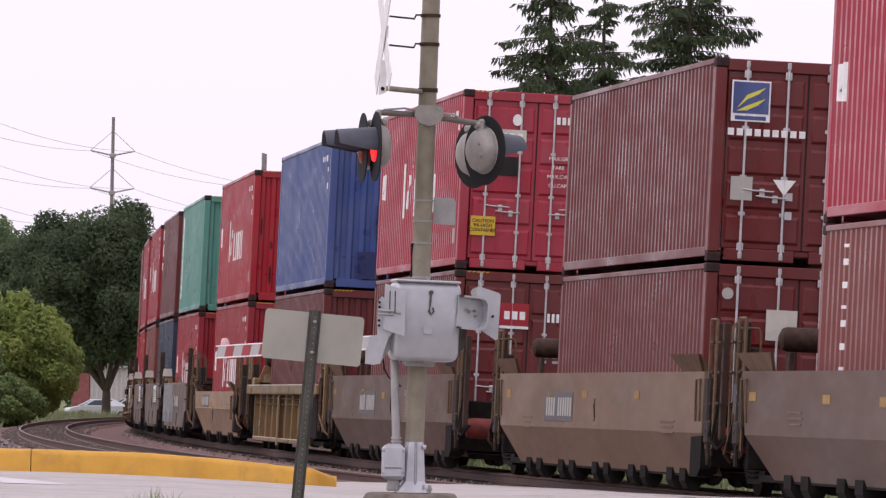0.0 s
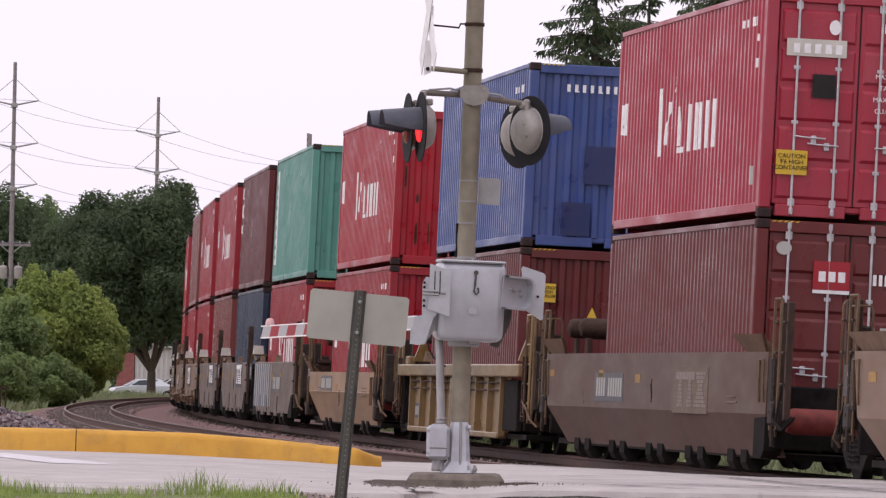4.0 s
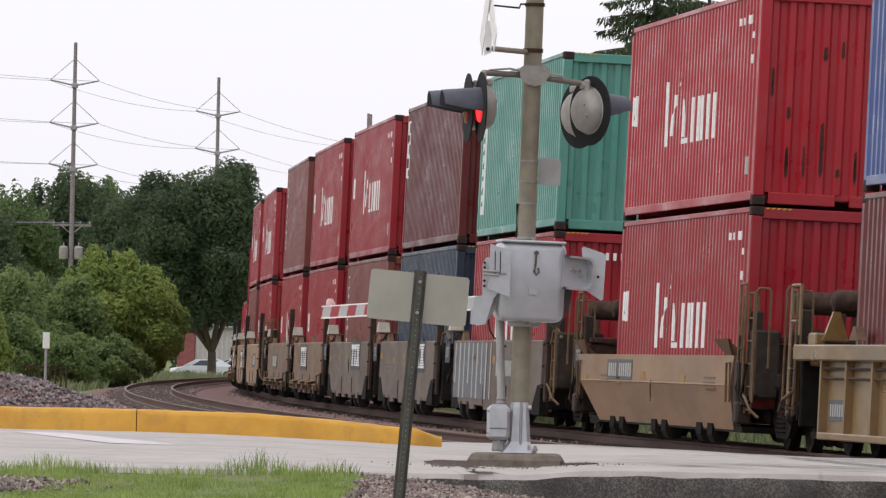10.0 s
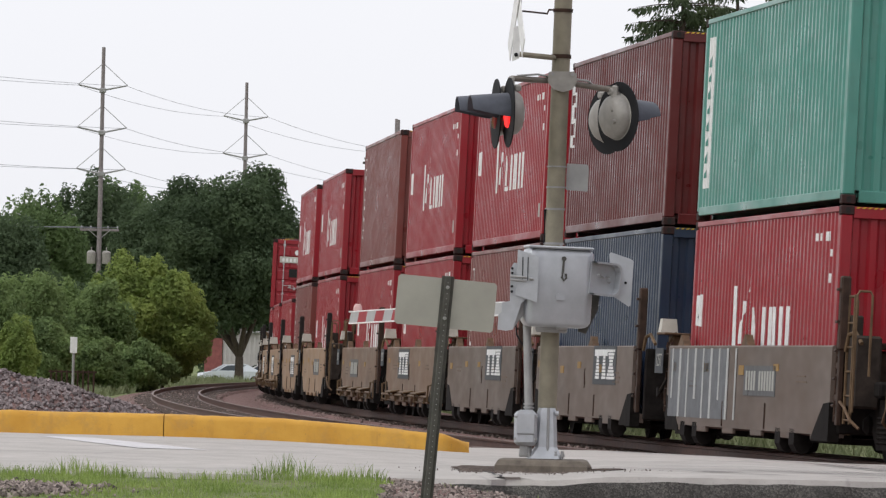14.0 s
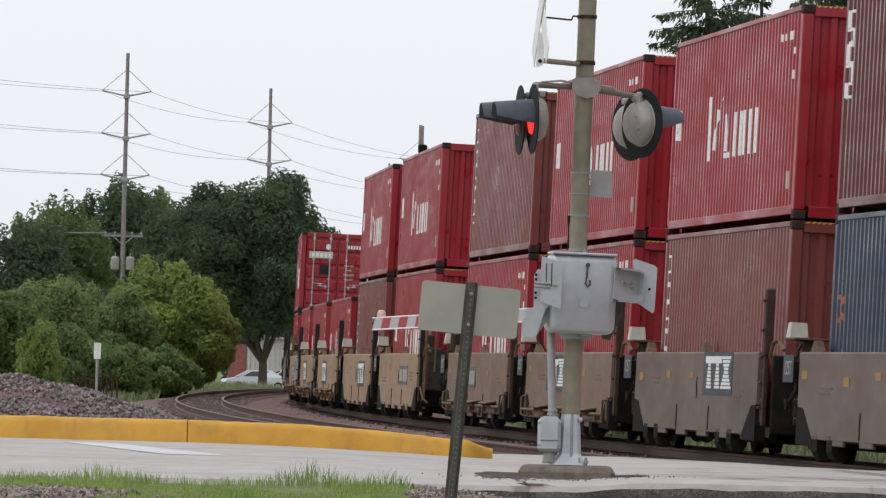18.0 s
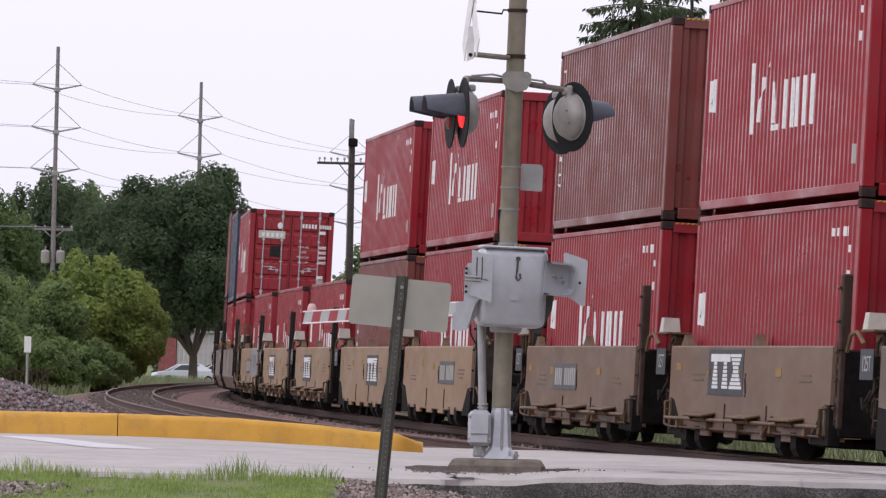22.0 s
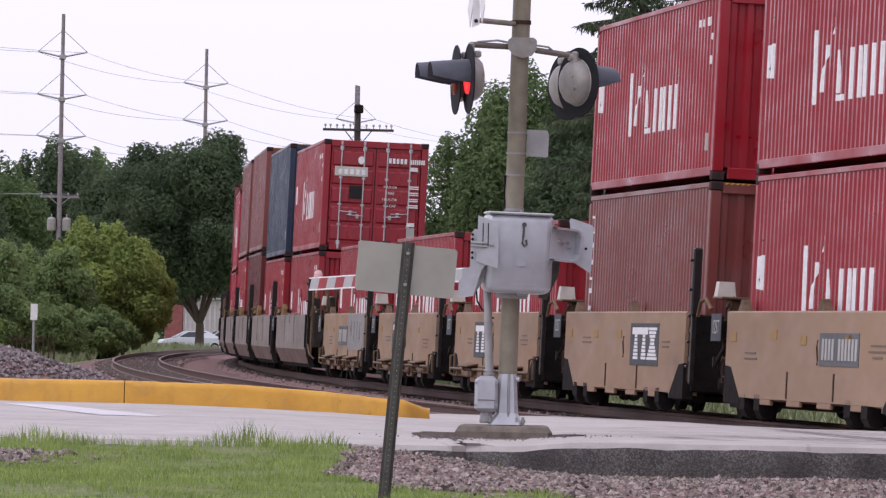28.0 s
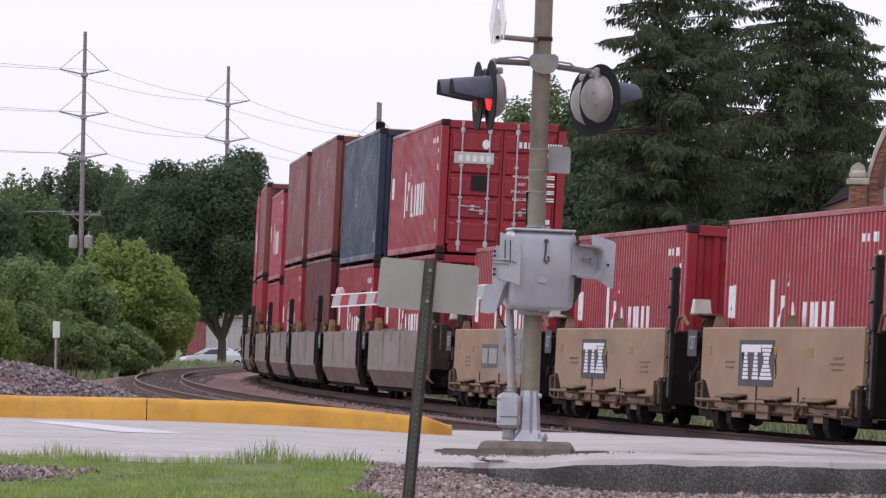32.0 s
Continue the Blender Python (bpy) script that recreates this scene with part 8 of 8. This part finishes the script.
def wires():
    root = thing("power_line", pose(0, 0, 0), "thin sagging grey power line wires", "power line")
    poles = [(-42.0, 395, (18.4, 15.7, 13.0)), (-22.72, 450, (18.33, 15.61, 12.96)), (-14.92, 498, (18.22, 15.57, 12.9)), (-4.72, 555, (17.62, 14.97, 12.25)), (6.5, 618, (17.6, 14.9, 12.2))]
    for (xa, ya, la), (xb, yb, lb) in zip(poles, poles[1:]):
        for ka, kb in zip(la, lb):
            for sg in (-1, 1):
                a, b = Vector((xa + sg * 1.58, ya, ka + 0.18)), Vector((xb + sg * 1.58, yb, kb + 0.18))
                g = Geo()
                pts = [a.lerp(b, i / 14) - Vector((0, 0, 0.42 * 4 * (i / 14) * (1 - i / 14))) for i in range(15)]
                g.bent(pts, 0.013, 5)
                part("wire", g, M["wire"], root)
    for dy in (-1.15, -0.55, 0.55, 1.15):
        a, b = Vector((-22.72 + dy, 450, 9.42)), Vector((-52.0 + dy, 395, 9.6))
        g = Geo()
        pts = [a.lerp(b, i / 8) - Vector((0, 0, 0.5 * 4 * (i / 8) * (1 - i / 8))) for i in range(9)]
        g.bent(pts, 0.014, 5)
        part("wire", g, M["wire"], root)


wires()


def telegraph_pole():
    root = thing("telegraph_pole", pose(-2.45, 302, -0.4), "old dark wooden telegraph pole with one crossarm", "telegraph pole")
    part("pole", Geo().tube((0, 0, -0.5), (-0.03, 0, 11.2), 0.17, 0.12, n=12), M["darkpole"], root, smooth=True)
    part("pole_cap", Geo().tube((-0.03, 0, 11.2), (-0.03, 0, 12.0), 0.07, n=8), M["polewood"], root)
    z = 10.1
    part("crossarm", Geo().box((0, -0.12, z), (3.05, 0.09, 0.11), 0.01), M["darkpole"], root)
    for sg in (-1, 1):
        part("brace", Geo().tube((0, -0.14, z - 0.75), (sg * 0.6, -0.14, z), 0.025, n=6), M["darkpole"], root)
        for q in (0.35, 0.65, 0.92, 1.2, 1.42):
            part("glass_insulator", Geo().lathe([(0.02, 0.0), (0.02, 0.1), (0.05, 0.11), (0.05, 0.17), (0.03, 0.2)], "z", 8, (sg * q, -0.12, z + 0.05)), M["galv"], root)
    g = Geo().box((0.0, -0.1, 11.0), (0.4, 0.3, 0.35), 0.04)
    part("mounting_box", g, M["under"], root)


telegraph_pole()


def steel_stack():
    root = thing("steel_stack", pose(-0.92, 260, -0.4), "slim grey steel stack with lamp brackets", "chimney")
    part("shaft", Geo().lathe([(0.24, -0.3), (0.235, 1.0), (0.225, 8.26), (0.22, 8.28), (0.18, 8.28)], "z", 20), M["galv"], root, smooth=True)
    for sg in (-1, 1):
        g = Geo().bent([(sg * 0.22, 0, 6.5), (sg * 0.33, -0.05, 6.5), (sg * 0.33, -0.05, 6.7)], 0.03, 6)
        g.box((sg * 0.34, -0.1, 6.62), (0.16, 0.14, 0.26), 0.03)
        part("lamp_bracket", g, M["lampback"], root)


steel_stack()


def marker_sign():
    root = thing("marker_sign", pose(-10.75, 200, -0.4), "small white trackside marker sign on a thin post", "track sign")
    part("post", Geo().tube((0, 0, 0), (0, 0, 1.95), 0.04, n=8), M["galv"], root)
    part("plate", Geo().box((0, -0.045, 1.79), (0.20, 0.012, 0.46), 0.004), M["white"], root)
    fence = thing("low_fence", pose(0, 0, 0), "short rusty iron fence by the railway", "fence")
    for k in range(9):
        x = -11.55 + 0.155 * k
        part("post", Geo().box((x, 203, 0.12), (0.05, 0.05, 1.1), 0.008), M["rustiron"], fence)
    part("rail", Geo().box((-10.93, 203.02, 0.62), (1.4, 0.03, 0.05)), M["rustiron"], fence)


marker_sign()


def parked_car(x, y, z, turn, mat, label):
    root = thing("parked_car", pose(x, y, z, 0, 0, turn), label, "car", "parked cars")
    g = Geo()
    low = [(-2.25, 0.25), (-2.3, 0.55), (-2.2, 0.78), (-1.3, 0.92), (1.9, 0.95), (2.2, 0.82), (2.25, 0.35), (2.1, 0.22), (-2.1, 0.20)]
    g.slab(low, "y", -0.88, 0.88)
    part("body", g, mat, root)
    cab = [(-1.35, 0.92), (-0.55, 1.38), (0.9, 1.42), (1.75, 0.95)]
    g = Geo()
    v = [(a, s * (0.84 if b < 1 else 0.66), b) for s in (-1, 1) for a, b in cab]
    g.add(v, [(0, 1, 2, 3), (4, 7, 6, 5), (0, 4, 5, 1), (1, 5, 6, 2), (2, 6, 7, 3)])
    part("cabin", g, mat, root)
    for s in (-1, 1):
        win = [(-1.15, 0.97), (-0.52, 1.32), (0.15, 1.35), (0.15, 0.98)]
        win2 = [(0.22, 0.98), (0.22, 1.35), (0.85, 1.36), (1.5, 0.99)]
        for w in (win, win2):
            g = Geo()
            g.add([(a, s * (0.845 - (b - 0.92) * 0.37), b) for a, b in w], [(0, 1, 2, 3)])
            part("window", g, M["carglass"], root)
    g = Geo().add([(-1.36, -0.75, 0.96), (-1.36, 0.75, 0.96), (-0.6, 0.6, 1.36), (-0.6, -0.6, 1.36)], [(0, 1, 2, 3)])
    part("windscreen", g, M["carglass"], root)
    for a in (-1.4, 1.35):
        for s in (-1, 1):
            w = part("wheel", Geo().lathe([(0.2, -0.1), (0.31, -0.1), (0.32, 0.0), (0.31, 0.1), (0.2, 0.1)], "y", 18, (a, s * 0.8, 0.32)), M["under"], root)
            part("rim", Geo().lathe([(0.19, -0.105), (0.19, 0.105)], "y", 14, (a, s * 0.8, 0.32)), M["galv"], w)


M["carglass"] = plain("dark_car_glass", (0.05, 0.06, 0.07), 0.1, 0, 0.1, 2, 0)
parked_car(-14.9, 480, -0.6, 14, M["carpaint"], "silver saloon car parked beyond the bend")
parked_car(-13.0, 492, -0.55, 10, M["wall_white"], "white car parked beyond the bend")


def shed():
    root = thing("shed", pose(0, 0, 0), "low shed with white metal siding and red brick wall", "building")
    wall = part("wall", Geo().box((-14.2, 520.5, 1.3), (5.4, 0.3, 3.6)), M["wall_white"], root)
    for k in range(14):
        part("siding_rib", Geo().box((-16.7 + 0.36 * k, 520.32, 1.3), (0.16, 0.08, 3.5), 0.02), M["wall_white"], wall)
    part("brick_wall", Geo().box((-17.6, 520.28, 1.1), (1.3, 0.12, 3.2)), M["wall_red"], root, "dull red wall")
    part("roof", Geo().box((-14.9, 523, 3.2), (7.0, 6.0, 0.16), 0.02), M["galv"], root)
    part("side_wall", Geo().box((-18.1, 523, 1.2), (0.3, 5.2, 3.6)), M["wall_red"], root)


shed()


def church():
    """A brick gable with a round-arched top, stone coping and an arched window."""
    root = thing("brick_church", pose(0, 0, 0), "red-brown brick church gable with stone coping and arched window", "building")
    y = 150.0
    cx, base = 11.95, 4.32

    def gable(x):
        d = abs(x - cx)
        return base + 3.1 * math.sqrt(max(0.0, 1 - (d / 2.75) ** 2)) if d < 2.75 else 4.75
    xs = [9.1 + 0.1 * i for i in range(56)]
    g = Geo()
    o = [(14.6, -0.5), (9.1, -0.5)] + [(x, gable(x) - 0.12) for x in xs]
    g.slab(o, "y", y, y + 0.4)
    wall = part("wall", g, M["mortar"], root)
    g = Geo()
    rows = [[(x, y - 0.06, gable(x) - 0.10), (x, y - 0.06, gable(x) + 0.08), (x, y + 0.46, gable(x) + 0.08), (x, y + 0.46, gable(x) - 0.10)] for x in xs]
    g.sheet([r + r[:1] for r in rows])
    part("coping", g, M["stone"], root, "pale stone coping")
    g = Geo().box((9.02, y + 0.1, 2.1), (0.34, 0.5, 5.2), 0.01)
    pier = part("pier", g, M["mortar"], root)
    g = Geo().box((9.02, y + 0.1, 4.80), (0.46, 0.62, 0.14), 0.02)
    g.box((9.02, y + 0.1, 4.95), (0.36, 0.5, 0.18), 0.05)
    g.slab([(8.86, 5.03), (9.18, 5.03), (9.14, 5.14), (9.02, 5.22), (8.90, 5.14)], "y", y - 0.1, y + 0.3)
    part("pier_cap", g, M["stone"], pier, "pale stone pier cap")
    # window
    wc, wb, wr = 10.75, 4.7, 1.18
    arc = [(wc + wr * math.cos(a), wb + wr * math.sin(a)) for a in [math.pi * i / 20 for i in range(21)]]
    win = part("window", Geo().slab(arc + [(wc - wr, 2.4), (wc + wr, 2.4)], "y", y - 0.012, y - 0.004), M["glass"], root, "arched window with pale glazing")
    g = Geo()
    rows = [[(wc + r * math.cos(a), yy, wb + r * math.sin(a)) for r, yy in ((wr - 0.02, y - 0.05), (wr + 0.12, y - 0.05), (wr + 0.12, y + 0.01), (wr - 0.02, y + 0.01))] for a in [math.pi * i / 20 for i in range(21)]]
    g.sheet([r + r[:1] for r in rows])
    part("arch_frame", g, M["dark_brick"], win, "dark brick arch")
    for k in range(7):
        x = wc - wr + 0.15 + k * (2 * wr - 0.3) / 6
        h = wb + math.sqrt(max(0.0, wr ** 2 - (x - wc) ** 2))
        part("mullion", Geo().box((x, y - 0.03, (2.4 + h) / 2), (0.05, 0.03, h - 2.4)), M["white"], win)
    for k in range(6):
        part("glazing_bar", Geo().box((wc, y - 0.03, 2.7 + 0.42 * k), (2 * wr - 0.1, 0.025, 0.04)), M["white"], win)
    part("side_wall", Geo().box((9.0, y + 5.0, 2.0), (0.3, 9.4, 5.0)), M["mortar"], root)
    part("roof", Geo().slab([(8.8, 4.45), (11.85, 7.4), (14.9, 4.45)], "y", y + 0.5, y + 9.8), M["under"], root)
    # courses of brick
    brick = fixed(Geo().box((0, 0, 0), (0.192, 0.03, 0.056), 0.004).mesh("brick", M["brick"]))
    n = 0
    row = 0
    z = 3.35
    while z < 6.6 and n < 295:
        x = 8.95 + (0.1 if row % 2 else 0.0)
        while x < 9.9:
            dw = math.hypot(x - wc, z - wb) if z > wb else abs(x - wc)
            if (x < 9.1 and z < 4.7) or (x > 9.3 and z < gable(x) - 0.22 and dw > wr + 0.2):
                part("brick", brick, None, wall, at=T3((x, y - (0.152 if x < 9.15 else 0.006), z)))
                n += 1
            x += 0.202
        z += 0.066
        row += 1


M["mortar"] = plain("brick_and_mortar", (0.24, 0.125, 0.09), 0.9, 0, 0.2, 6, 0.3)
M["dark_brick"] = plain("dark_brick", (0.14, 0.07, 0.055), 0.85, 0, 0.2, 8, 0.3)
church()

motions()
